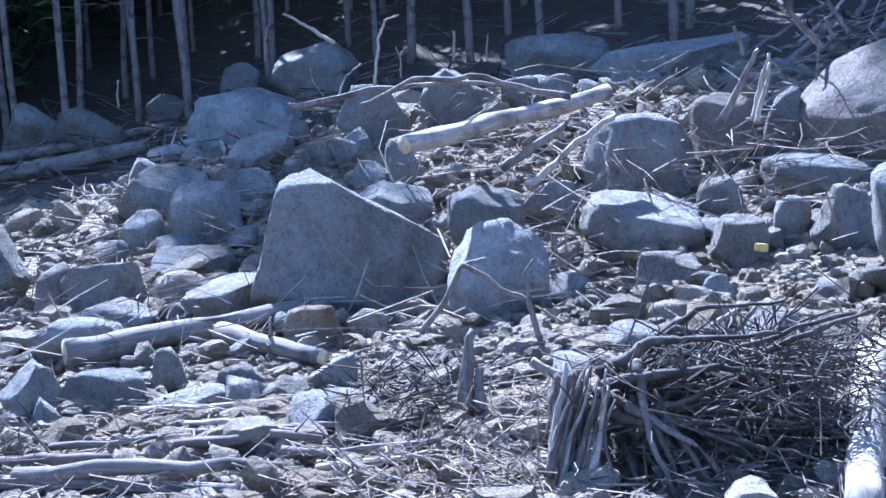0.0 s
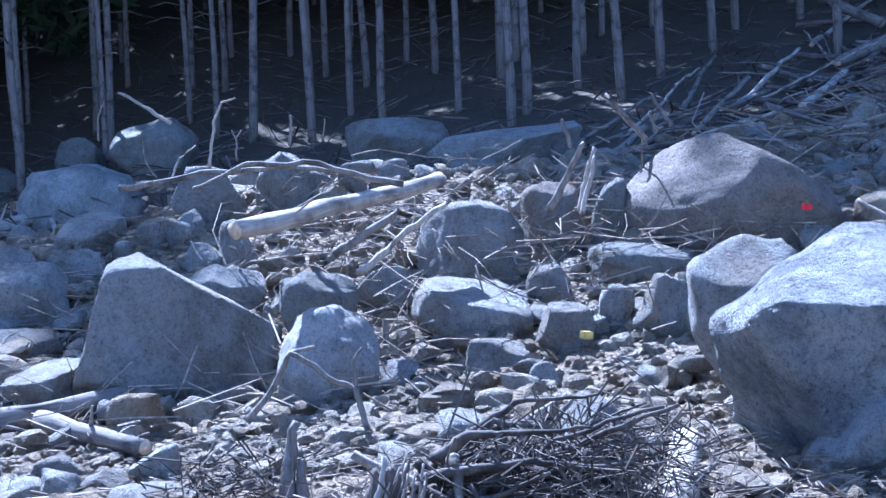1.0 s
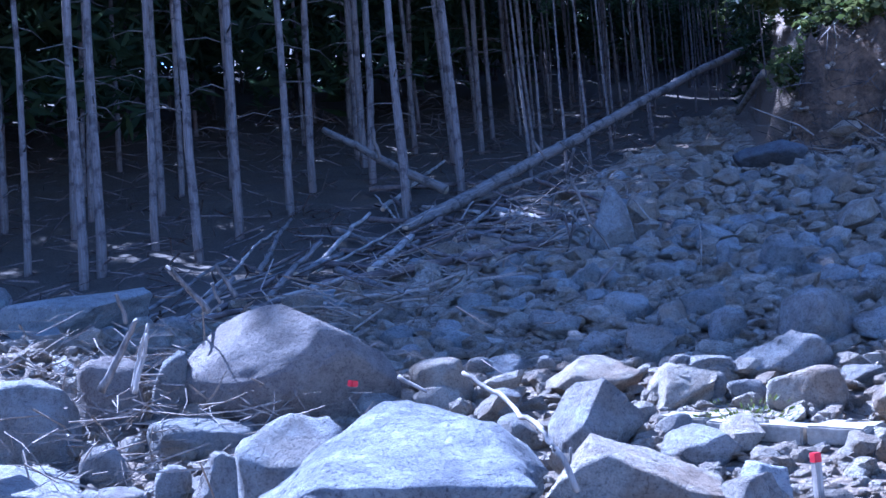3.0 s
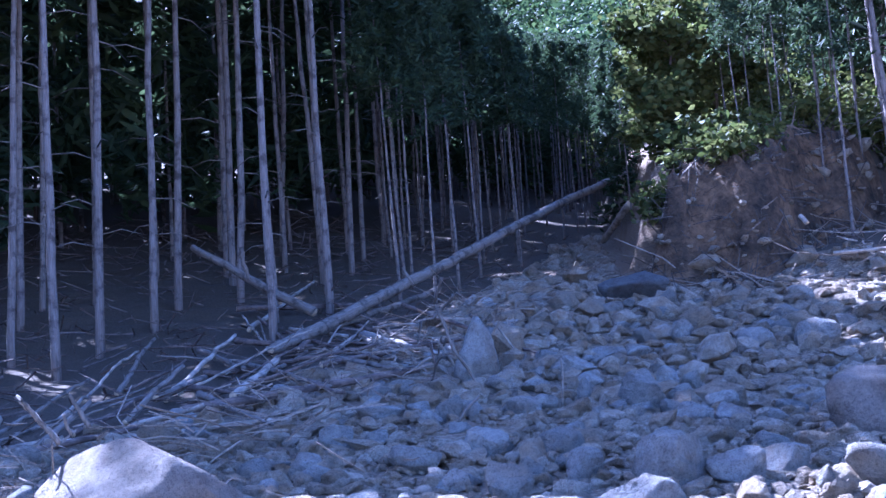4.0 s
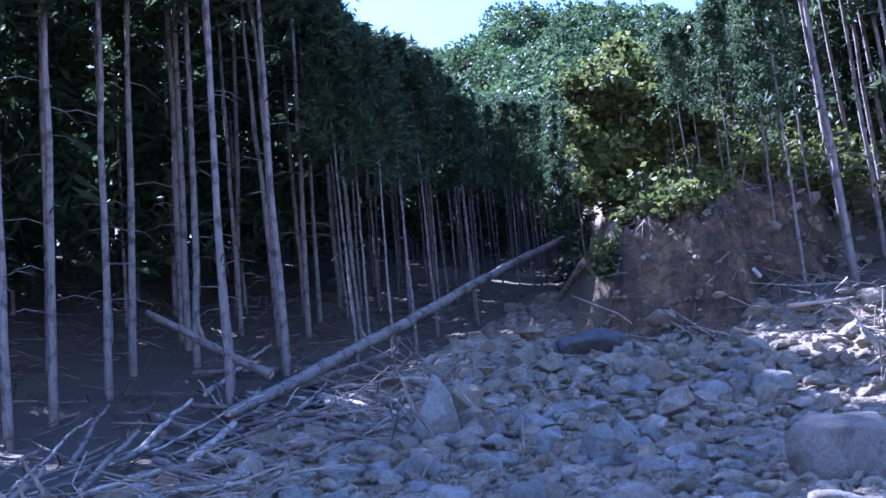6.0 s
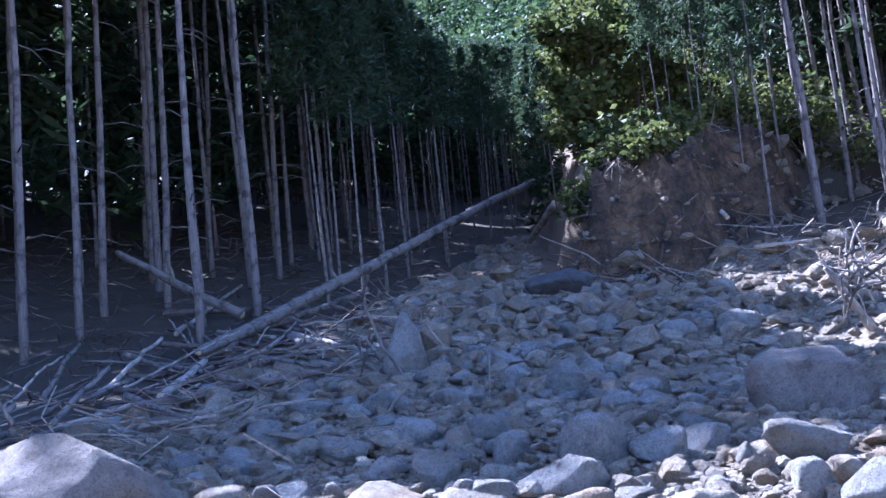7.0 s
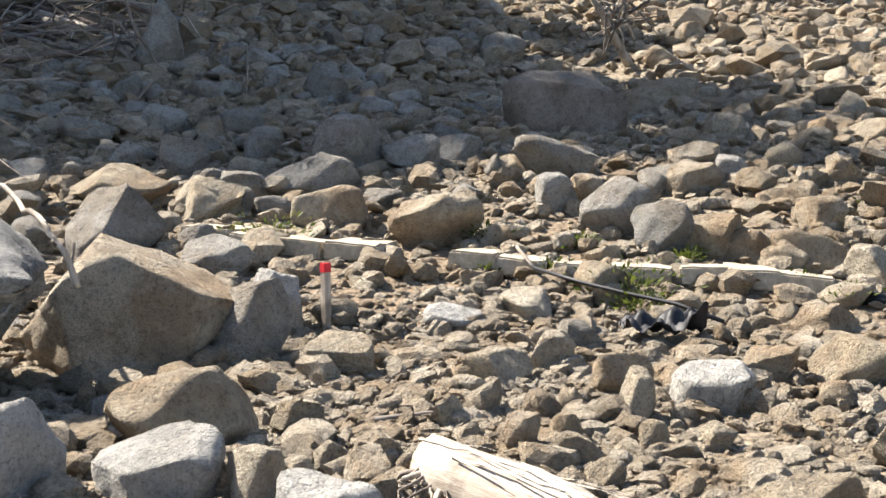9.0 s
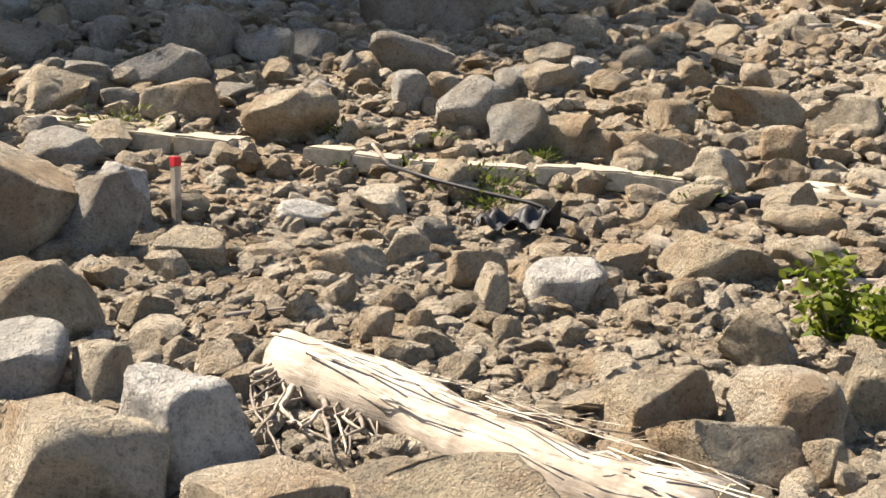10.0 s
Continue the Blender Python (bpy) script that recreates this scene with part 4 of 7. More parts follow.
boulder(10.40, 4.61, 0.88, 0.54, 0.37, 0.41, -64, 12, 144, TAN_SUNLIT, "granite boulder among rubble, sunlight painted in as tan", 11, 0.5, 0.9, 4)
boulder(11.35, 4.50, 1.02, 0.43, 0.35, 0.47, -67, 0, 145, TAN_SUNLIT, "granite boulder among rubble, sunlight painted in as tan", 11, 0.5, 0.9, 4)
boulder(12.52, 5.30, 1.33, 0.99, 0.70, 0.51, -65, 8, 146, TAN_SUNLIT, "granite boulder among rubble, sunlight painted in as tan", 11, 0.5, 0.9, 4)
boulder(12.92, 4.56, 1.26, 0.74, 0.60, 0.52, -69, 0, 147, TAN_SUNLIT, "granite boulder among rubble, sunlight painted in as tan", 11, 0.5, 0.9, 4)
boulder(13.88, 5.92, 1.64, 0.38, 0.31, 0.40, -65, 0, 148, TAN_SUNLIT, "granite boulder among rubble, sunlight painted in as tan", 11, 0.5, 0.9, 3)
boulder(9.99, 6.90, 1.35, 0.68, 0.55, 0.69, -53, 0, 149, GREY, "rough grey granite boulder lying in the stream debris", 11, 0.5, 0.9, 4)
boulder(9.87, 6.30, 1.19, 0.56, 0.45, 0.59, -55, 0, 150, GREY, "rough grey granite boulder lying in the stream debris", 11, 0.5, 0.9, 4)
boulder(10.26, 7.82, 1.51, 0.44, 0.35, 0.47, -50, 0, 151, GREY, "rough grey granite boulder lying in the stream debris", 11, 0.5, 0.9, 4)
boulder(11.21, 8.63, 1.83, 0.93, 0.65, 0.59, -50, 6, 152, GREY, "rough grey granite boulder lying in the stream debris", 11, 0.5, 0.9, 4)
boulder(8.85, 9.81, 1.72, 0.93, 0.65, 0.57, -39, 10, 153, GREY, "rough grey granite boulder lying in the stream debris", 11, 0.5, 0.9, 4)
boulder(9.81, 10.40, 2.05, 0.79, 0.63, 0.78, -41, 0, 154, GREY, "rough grey granite boulder lying in the stream debris", 7, 0.6, 0.85, 4)
boulder(9.37, 11.32, 2.10, 0.43, 0.34, 0.45, -37, 0, 155, GREY, "rough grey granite boulder lying in the stream debris", 11, 0.5, 0.9, 3)
boulder(10.41, 10.01, 1.96, 0.68, 0.54, 0.46, -44, -8, 156, GREY, "rough grey granite boulder lying in the stream debris", 11, 0.5, 0.9, 4)
boulder(8.21, 10.19, 1.65, 0.56, 0.45, 0.34, -36, 0, 157, GREY, "rough grey granite boulder lying in the stream debris", 11, 0.5, 0.9, 4)
boulder(7.99, 9.36, 1.43, 0.37, 0.29, 0.28, -38, 0, 158, GREY, "rough grey granite boulder lying in the stream debris", 11, 0.5, 0.9, 3)
boulder(11.03, 9.93, 2.01, 0.63, 0.51, 0.41, -46, 0, 159, GREY, "rough grey granite boulder lying in the stream debris", 11, 0.5, 0.9, 4)
boulder(8.31, 11.29, 1.96, 0.54, 0.43, 0.54, -34, 0, 160, GREY, "rough grey granite boulder lying in the stream debris", 11, 0.5, 0.9, 4)
boulder(11.48, 5.66, 1.25, 0.48, 0.39, 0.45, -62, 0, 161, TAN_SUNLIT, "granite boulder among rubble, sunlight painted in as tan", 11, 0.5, 0.9, 4)
boulder(11.73, 7.27, 1.57, 0.41, 0.33, 0.32, -56, 0, 162, GREY, "rough grey granite boulder lying in the stream debris", 11, 0.5, 0.9, 3)
boulder(12.19, 6.42, 1.46, 0.61, 0.49, 0.32, -60, 0, 163, TAN_SUNLIT, "granite boulder among rubble, sunlight painted in as tan", 11, 0.5, 0.9, 4)
boulder(12.62, 7.31, 1.72, 0.37, 0.30, 0.38, -58, 0, 164, GREY, "rough grey granite boulder lying in the stream debris", 11, 0.5, 0.9, 3)
boulder(13.75, 7.37, 1.88, 0.46, 0.37, 0.36, -60, 0, 165, TAN_SUNLIT, "granite boulder among rubble, sunlight painted in as tan", 11, 0.5, 0.9, 3)
boulder(13.38, 6.42, 1.68, 0.38, 0.30, 0.46, -63, 0, 166, TAN_SUNLIT, "granite boulder among rubble, sunlight painted in as tan", 11, 0.5, 0.9, 3)
boulder(10.74, 9.03, 1.79, 0.30, 0.24, 0.33, -48, 0, 167, GREY, "rough grey granite boulder lying in the stream debris", 11, 0.5, 0.9, 3)
boulder(9.80, 8.58, 1.53, 0.33, 0.27, 0.24, -46, 0, 168, GREY, "rough grey granite boulder lying in the stream debris", 11, 0.5, 0.9, 3)
boulder(11.47, 7.53, 1.60, 0.38, 0.30, 0.35, -55, 0, 169, GREY, "rough grey granite boulder lying in the stream debris", 11, 0.5, 0.9, 3)
# stones up the shaded stream bed, whose shade is put into the grey
boulder(13.95, 10.72, 2.60, 1.71, 1.20, 1.13, -51, 6, 170, BROWN, "large rounded brown-grey boulder resting on debris", 7, 0.6, 0.9, 4)
boulder(21.83, 24.86, 6.59, 1.83, 1.47, 0.86, -40, 0, 171, DARK, "dark grey stained boulder half sunk in rubble", 11, 0.5, 0.9, 4)
boulder(19.49, 13.05, 3.09, 1.48, 1.18, 0.75, -55, 0, 172, TAN_SUNLIT, "granite boulder among rubble, sunlight painted in as tan", 11, 0.5, 0.9, 4)
boulder(12.96, 18.90, 4.21, 0.86, 0.93, 1.42, -33, 0, 173, GREY, "rough grey granite boulder lying in the stream debris", 11, 0.5, 0.9, 4)
boulder(9.23, 13.08, 2.45, 0.56, 0.45, 0.47, -33, 0, 174, GREY, "rough grey granite boulder lying in the stream debris", 11, 0.5, 0.9, 4)
boulder(8.20, 13.09, 2.30, 0.65, 0.52, 0.42, -30, 0, 175, GREY, "rough grey granite boulder lying in the stream debris", 11, 0.5, 0.9, 4)
boulder(13.14, 14.65, 3.13, 0.78, 0.62, 0.77, -40, 0, 176, GREY, "rough grey granite boulder lying in the stream debris", 11, 0.5, 0.9, 4)
boulder(12.72, 15.52, 3.22, 0.27, 0.32, 0.52, -38, 0, 177, GREY, "rough grey granite boulder lying in the stream debris", 11, 0.5, 0.9, 3)
boulder(19.40, 20.50, 4.86, 0.50, 0.40, 0.58, -42, 0, 178, GREY, "rough grey granite boulder lying in the stream debris", 11, 0.5, 0.9, 3)
boulder(20.25, 19.20, 4.48, 0.86, 0.69, 0.65, -45, 0, 179, GREY, "rough grey granite boulder lying in the stream debris", 11, 0.5, 0.9, 3)
boulder(22.44, 20.33, 5.26, 0.74, 0.59, 0.54, -47, 0, 180, GREY, "rough grey granite boulder lying in the stream debris", 11, 0.5, 0.9, 3)
boulder(21.58, 18.69, 4.58, 1.01, 0.81, 0.74, -48, 0, 181, GREY, "rough grey granite boulder lying in the stream debris", 11, 0.5, 0.9, 4)
boulder(9.73, 12.26, 2.36, 0.62, 0.49, 0.50, -36, 0, 182, GREY, "rough grey granite boulder lying in the stream debris", 11, 0.5, 0.9, 4)
boulder(10.04, 10.71, 2.13, 0.80, 0.64, 0.70, -41, 0, 183, GREY, "rough grey granite boulder lying in the stream debris", 11, 0.5, 0.9, 4)
boulder(11.77, 7.63, 1.63, 0.61, 0.48, 0.33, -55, 0, 184, GREY, "rough grey granite boulder lying in the stream debris", 11, 0.5, 0.9, 4)
boulder(14.66, 18.35, 3.90, 0.93, 0.75, 0.51, -37, 0, 185, GREY, "rough grey granite boulder lying in the stream debris", 11, 0.5, 0.9, 4)
boulder(18.80, 18.70, 4.06, 0.70, 0.56, 0.36, -44, 0, 186, GREY, "rough grey granite boulder lying in the stream debris", 11, 0.5, 0.9, 3)
boulder(8.11, 12.03, 2.03, 0.57, 0.46, 0.31, -31, 0, 187, GREY, "rough grey granite boulder lying in the stream debris", 11, 0.5, 0.9, 4)
boulder(6.89, 11.96, 1.84, 0.49, 0.39, 0.30, -27, 0, 188, GREY, "rough grey granite boulder lying in the stream debris", 11, 0.5, 0.9, 4)
boulder(6.55, 13.57, 2.18, 0.30, 0.24, 0.25, -23, 0, 189, GREY, "rough grey granite boulder lying in the stream debris", 11, 0.5, 0.9, 3)
boulder(7.10, 13.49, 2.21, 0.41, 0.32, 0.25, -25, 0, 190, GREY, "rough grey granite boulder lying in the stream debris", 11, 0.5, 0.9, 3)
boulder(11.34, 15.28, 3.03, 0.59, 0.47, 0.36, -35, 0, 191, GREY, "rough grey granite boulder lying in the stream debris", 11, 0.5, 0.9, 3)
boulder(15.65, 16.90, 3.54, 0.41, 0.33, 0.50, -41, 0, 192, GREY, "rough grey granite boulder lying in the stream debris", 11, 0.5, 0.9, 3)
boulder(19.80, 23.31, 5.76, 0.55, 0.44, 0.42, -39, 0, 193, GREY, "rough grey granite boulder lying in the stream debris", 11, 0.5, 0.9, 3)
boulder(20.67, 21.30, 5.25, 0.79, 0.63, 0.48, -43, 0, 194, GREY, "rough grey granite boulder lying in the stream debris", 11, 0.5, 0.9, 3)
boulder(14.94, 21.46, 4.77, 0.47, 0.47, 0.71, -33, 0, 195, GREY, "rough grey granite boulder lying in the stream debris", 11, 0.5, 0.9, 3)
boulder(14.37, 14.27, 2.93, 0.53, 0.43, 0.38, -43, 0, 196, GREY, "rough grey granite boulder lying in the stream debris", 11, 0.5, 0.9, 3)
boulder(11.61, 10.63, 2.21, 0.41, 0.33, 0.34, -45, 0, 197, GREY, "rough grey granite boulder lying in the stream debris", 11, 0.5, 0.9, 3)
boulder(22.62, 18.33, 4.66, 0.71, 0.57, 0.39, -50, 0, 198, TAN_SUNLIT, "granite boulder among rubble, sunlight painted in as tan", 11, 0.5, 0.9, 3)
boulder(22.76, 15.35, 4.15, 0.72, 0.58, 0.59, -55, 0, 199, TAN_SUNLIT, "granite boulder among rubble, sunlight painted in as tan", 11, 0.5, 0.9, 3)
boulder(26.77, 18.50, 5.92, 0.86, 0.69, 0.62, -54, 0, 200, TAN_SUNLIT, "granite boulder among rubble, sunlight painted in as tan", 11, 0.5, 0.9, 3)
boulder(9.65, 16.55, 3.06, 0.76, 0.61, 0.31, -28, 0, 201, GREY, "rough grey granite boulder lying in the stream debris", 11, 0.5, 0.9, 4)
boulder(8.78, 11.59, 2.06, 0.38, 0.31, 0.39, -35, 0, 202, GREY, "rough grey granite boulder lying in the stream debris", 11, 0.5, 0.9, 3)
# timber on the heap
fallen_log((-0.26, 9.99, 1.86), (1.61, 11.87, 2.29), 0.080, 0.075, BLEACHED, "bleached cedar log with peeled bark jutting from the debris heap", 203, 0.004, 5)
fallen_log((-9.86, 23.87, 1.86), (-5.40, 23.87, 2.50), 0.184, 0.142, GREYWOOD, "grey barkless log lying on boulders", 204, 0.004, 4)
fallen_log((-9.97, 26.87, 2.39), (-5.81, 27.77, 3.05), 0.128, 0.089, GREYWOOD, "thin grey log lying among boulders", 205, 0.004, 4)
fallen_log((-4.89, 21.90, 2.20), (-3.86, 23.75, 2.65), 0.150, 0.118, BLEACHED, "short bleached driftwood log on stones", 206, 0.004, 4)
fallen_log((-2.82, 9.26, 0.46), (-0.67, 10.33, 0.64), 0.113, 0.070, GREYWOOD, "broken grey cedar trunk half buried in debris", 207, 0.004, 4)
fallen_log((-1.71, 9.57, 0.52), (-0.86, 8.54, 0.42), 0.087, 0.054, GREYWOOD, "splintered grey log lying in debris", 208, 0.004, 4)
fallen_log((2.29, 6.79, 0.51), (1.47, 4.56, 0.27), 0.097, 0.071, BLEACHED, "thick pale peeled log lying in root debris", 209, 0.004, 2)
fallen_log((-1.77, 7.09, 0.22), (-0.49, 6.56, 0.24), 0.027, 0.015, GREYWOOD, "thin weathered pole lying on the litter", 210, 0.004, 4)
fallen_log((-2.43, 6.28, 0.21), (-0.80, 5.76, 0.20), 0.037, 0.024, GREYWOOD, "dark weathered pole lying on the litter", 211, 0.004, 4)
fallen_log((-1.59, 7.51, 0.26), (-0.96, 7.64, 0.29), 0.024, 0.014, BLEACHED, "pale split pole lying on the litter", 212, 0.004, 4)
stick([(0.71, 10.48, 1.47), (1.09, 10.44, 1.77), (1.50, 10.38, 2.05)], 0.0328, 0.0234, BLEACHED, "bare grey branch sticking out of the debris heap", 213)
stick([(0.54, 10.79, 1.63), (0.79, 10.77, 1.79), (1.11, 10.74, 2.00)], 0.0434, 0.0289, GREYWOOD, "bare grey branch sticking out of the debris heap", 214)
stick([(-0.65, 11.26, 2.27), (-0.18, 11.26, 2.47), (0.32, 11.26, 2.47), (1.20, 11.22, 2.23)], 0.0176, 0.0302, GREYWOOD, "long bowed bare branch arching over the heap", 215)
stick([(-1.37, 11.90, 2.33), (-0.89, 11.94, 2.39), (-0.04, 11.97, 2.46), (0.70, 11.95, 2.42)], 0.0321, 0.0214, GREYWOOD, "bare grey branch sticking out of the debris heap", 216)
stick([(2.66, 10.67, 1.91), (2.72, 10.64, 2.16), (2.80, 10.60, 2.46)], 0.0294, 0.0147, BLEACHED, "bare grey branch sticking out of the debris heap", 217)
stick([(2.40, 10.73, 1.92), (2.57, 10.68, 2.22), (2.72, 10.62, 2.50)], 0.0393, 0.0196, GREYWOOD, "bare grey branch sticking out of the debris heap", 218)
stick([(-1.86, 16.25, 3.77), (-1.55, 16.21, 3.58), (-1.22, 16.16, 3.36)], 0.0184, 0.0258, BLEACHED, "bare grey branch sticking out of the debris heap", 219)
stick([(-0.62, 13.45, 2.59), (-0.56, 13.41, 3.07), (-0.46, 13.39, 3.27), (-0.32, 13.39, 3.31)], 0.0181, 0.0090, BLEACHED, "bare grey branch sticking out of the debris heap", 220)
stick([(0.23, 13.94, 2.84), (0.25, 13.91, 3.17)], 0.0187, 0.0156, GREYWOOD, "bare grey branch sticking out of the debris heap", 221)
stick([(-0.35, 13.95, 2.69), (-0.35, 13.93, 2.93), (-0.39, 13.92, 3.03)], 0.0125, 0.0094, GREYWOOD, "bare grey branch sticking out of the debris heap", 222)
stick([(-0.35, 13.93, 2.93), (-0.29, 13.92, 3.02)], 0.0100, 0.0075, GREYWOOD, "bare grey branch sticking out of the debris heap", 223)
stick([(0.62, 14.43, 2.92), (0.64, 14.40, 3.17)], 0.0103, 0.0078, GREYWOOD, "bare grey branch sticking out of the debris heap", 224)
stick([(-1.93, 14.81, 3.04), (-1.92, 14.78, 3.30), (-1.84, 14.77, 3.48)], 0.0134, 0.0087, GREYWOOD, "bare grey branch sticking out of the debris heap", 225)
stick([(-3.60, 14.53, 2.60), (-3.58, 14.51, 2.90)], 0.0134, 0.0100, GREYWOOD, "bare grey branch sticking out of the debris heap", 226)
stick([(3.55, 13.03, 3.18), (3.78, 13.00, 2.92), (3.97, 12.96, 2.68)], 0.0243, 0.0303, GREYWOOD, "bare grey branch sticking out of the debris heap", 227)
stick([(-1.23, 12.87, 2.94), (-1.23, 12.90, 2.66), (-1.12, 12.92, 2.48)], 0.0116, 0.0087, GREYWOOD, "bare grey branch sticking out of the debris heap", 228)
stick([(-0.97, 12.93, 2.47), (-0.88, 12.93, 2.67), (-0.72, 12.93, 2.79)], 0.0128, 0.0087, BLEACHED, "bare grey branch sticking out of the debris heap", 229)
stick([(3.61, 13.31, 3.21), (3.81, 13.28, 2.99), (4.02, 13.25, 2.74)], 0.0248, 0.0310, BLEACHED, "bare grey branch sticking out of the debris heap", 230)
stick([(4.31, 13.85, 3.26), (4.41, 13.84, 3.09), (4.52, 13.82, 2.89)], 0.0195, 0.0326, GREYWOOD, "bare grey branch sticking out of the debris heap", 231)
stick([(4.00, 12.92, 2.98), (4.08, 12.92, 2.76)], 0.0182, 0.0182, GREYWOOD, "bare grey branch sticking out of the debris heap", 232)
stick([(2.72, 11.49, 2.79), (2.78, 11.49, 2.65), (2.80, 11.49, 2.52)], 0.0159, 0.0212, GREYWOOD, "bare grey branch sticking out of the debris heap", 233)
stick([(2.60, 10.33, 1.88), (2.67, 10.31, 2.13), (2.72, 10.29, 2.36)], 0.0238, 0.0143, BLEACHED, "bare grey branch sticking out of the debris heap", 234)
stick([(-6.34, 21.65, 1.70), (-4.41, 15.11, 1.50), (-4.17, 14.45, 1.37)], 0.0252, 0.0181, BLEACHED, "bare grey branch sticking out of the debris heap", 235)
stick([(-2.55, 15.08, 1.88), (-3.92, 23.04, 2.34), (-4.11, 24.89, 2.64)], 0.0409, 0.0341, BLEACHED, "bare grey branch sticking out of the debris heap", 236)
stick([(3.94, 8.03, 1.85), (4.07, 7.86, 1.73)], 0.0160, 0.0120, BLEACHED, "pale broken branch lying across the boulders", 237)
stick([(4.26, 7.66, 1.84), (4.36, 7.27, 1.65), (4.16, 6.46, 1.47), (4.19, 6.32, 1.32), (4.24, 6.27, 1.11)], 0.0156, 0.0196, BLEACHED, "pale broken branch lying across the boulders", 238)
stick([(4.14, 6.35, 1.38), (4.27, 6.38, 1.25), (4.29, 6.38, 1.36)], 0.0102, 0.0068, GREYWOOD, "thin bent twig beside the slab", 239)
stick([(0.06, 6.82, 0.22), (0.08, 6.86, 0.46), (0.14, 6.90, 0.75)], 0.0620, 0.0248, GREYWOOD, "splintered weathered root snag standing in the litter", 240)
stick([(0.15, 6.83, 0.28), (0.15, 6.85, 0.43), (0.16, 6.87, 0.55)], 0.0434, 0.0217, GREYWOOD, "splintered weathered root snag standing in the litter", 241)
stick([(-0.18, 8.53, 0.55), (0.00, 8.56, 0.77), (0.12, 8.58, 0.99), (0.29, 8.58, 1.02)], 0.0230, 0.0153, GREYWOOD, "twisted grey root draped over a boulder", 242)
stick([(0.12, 8.48, 1.00), (0.42, 8.45, 0.79), (0.55, 8.44, 0.75), (0.61, 8.40, 0.48), (0.62, 8.39, 0.39)], 0.0190, 0.0227, GREYWOOD, "twisted grey root draped over a boulder", 243)
stick([(0.55, 8.44, 0.75), (0.54, 8.46, 0.93), (0.60, 8.46, 1.01)], 0.0152, 0.0076, GREYWOOD, "twisted grey root draped over a boulder", 244)
root_mass((1.27, 5.80, 0.25), 1.25, 0.7, 0.75, 0, 41)
root_mass((0.52, 5.61, 0.36), 0.22, 0.2, 0.7, 0, 42)
stick([(0.38, 5.43, 0.19), (0.44, 5.49, 0.44), (0.53, 5.52, 0.64)], 0.0135, 0.0050, BLEACHED, "splintered stump fibre standing upright in debris", 245)
stick([(0.46, 5.44, 0.18), (0.53, 5.49, 0.44), (0.62, 5.54, 0.73)], 0.0165, 0.0050, DARKROOT, "splintered stump fibre standing upright in debris", 246)
stick([(0.46, 5.47, 0.23), (0.52, 5.51, 0.43), (0.60, 5.53, 0.56)], 0.0155, 0.0050, BLEACHED, "splintered stump fibre standing upright in debris", 247)
stick([(0.51, 5.41, 0.20), (0.58, 5.46, 0.44), (0.61, 5.48, 0.56)], 0.0155, 0.0050, GREYWOOD, "splintered stump fibre standing upright in debris", 248)
stick([(0.56, 5.47, 0.23), (0.62, 5.51, 0.43), (0.69, 5.53, 0.59)], 0.0129, 0.0051, DARKROOT, "splintered stump fibre standing upright in debris", 249)
stick([(0.44, 5.45, 0.16), (0.51, 5.51, 0.43), (0.58, 5.53, 0.56)], 0.0147, 0.0050, BLEACHED, "splintered stump fibre standing upright in debris", 250)
stick([(0.43, 5.48, 0.26), (0.49, 5.52, 0.43), (0.58, 5.56, 0.70)], 0.0210, 0.0050, BLEACHED, "splintered stump fibre standing upright in debris", 251)
stick([(0.51, 5.40, 0.28), (0.57, 5.43, 0.45), (0.63, 5.45, 0.61)], 0.0212, 0.0050, DARKROOT, "splintered stump fibre standing upright in debris", 252)
stick([(0.54, 5.40, 0.22), (0.61, 5.45, 0.44), (0.68, 5.49, 0.72)], 0.0195, 0.0050, BLEACHED, "splintered stump fibre standing upright in debris", 253)
stick([(0.54, 5.39, 0.20), (0.61, 5.44, 0.44), (0.69, 5.47, 0.68)], 0.0186, 0.0050, GREYWOOD, "splintered stump fibre standing upright in debris", 254)
stick([(0.40, 5.42, 0.27), (0.46, 5.45, 0.45), (0.55, 5.48, 0.65)], 0.0217, 0.0050, DARKROOT, "splintered stump fibre standing upright in debris", 255)
stick([(0.55, 5.49, 0.16), (0.62, 5.55, 0.42), (0.72, 5.57, 0.61)], 0.0189, 0.0051, BLEACHED, "splintered stump fibre standing upright in debris", 256)
stick([(0.53, 5.41, 0.27), (0.59, 5.44, 0.44), (0.64, 5.48, 0.68)], 0.0133, 0.0050, BLEACHED, "splintered stump fibre standing upright in debris", 257)
stick([(0.41, 5.51, 0.27), (0.48, 5.55, 0.43), (0.53, 5.59, 0.69)], 0.0177, 0.0051, DARKROOT, "splintered stump fibre standing upright in debris", 258)
stick([(0.57, 5.38, 0.27), (0.63, 5.41, 0.45), (0.68, 5.45, 0.65)], 0.0194, 0.0050, BLEACHED, "splintered stump fibre standing upright in debris", 259)
stick([(0.51, 5.44, 0.20), (0.57, 5.49, 0.43), (0.65, 5.52, 0.62)], 0.0193, 0.0050, GREYWOOD, "splintered stump fibre standing upright in debris", 260)
stick([(0.48, 5.44, 0.18), (0.55, 5.49, 0.43), (0.62, 5.54, 0.72)], 0.0174, 0.0050, DARKROOT, "splintered stump fibre standing upright in debris", 261)
stick([(0.53, 5.47, 0.20), (0.60, 5.52, 0.43), (0.64, 5.55, 0.64)], 0.0147, 0.0051, BLEACHED, "splintered stump fibre standing upright in debris", 262)
stick([(0.44, 5.42, 0.21), (0.51, 5.47, 0.44), (0.61, 5.50, 0.68)], 0.0160, 0.0050, BLEACHED, "splintered stump fibre standing upright in debris", 263)
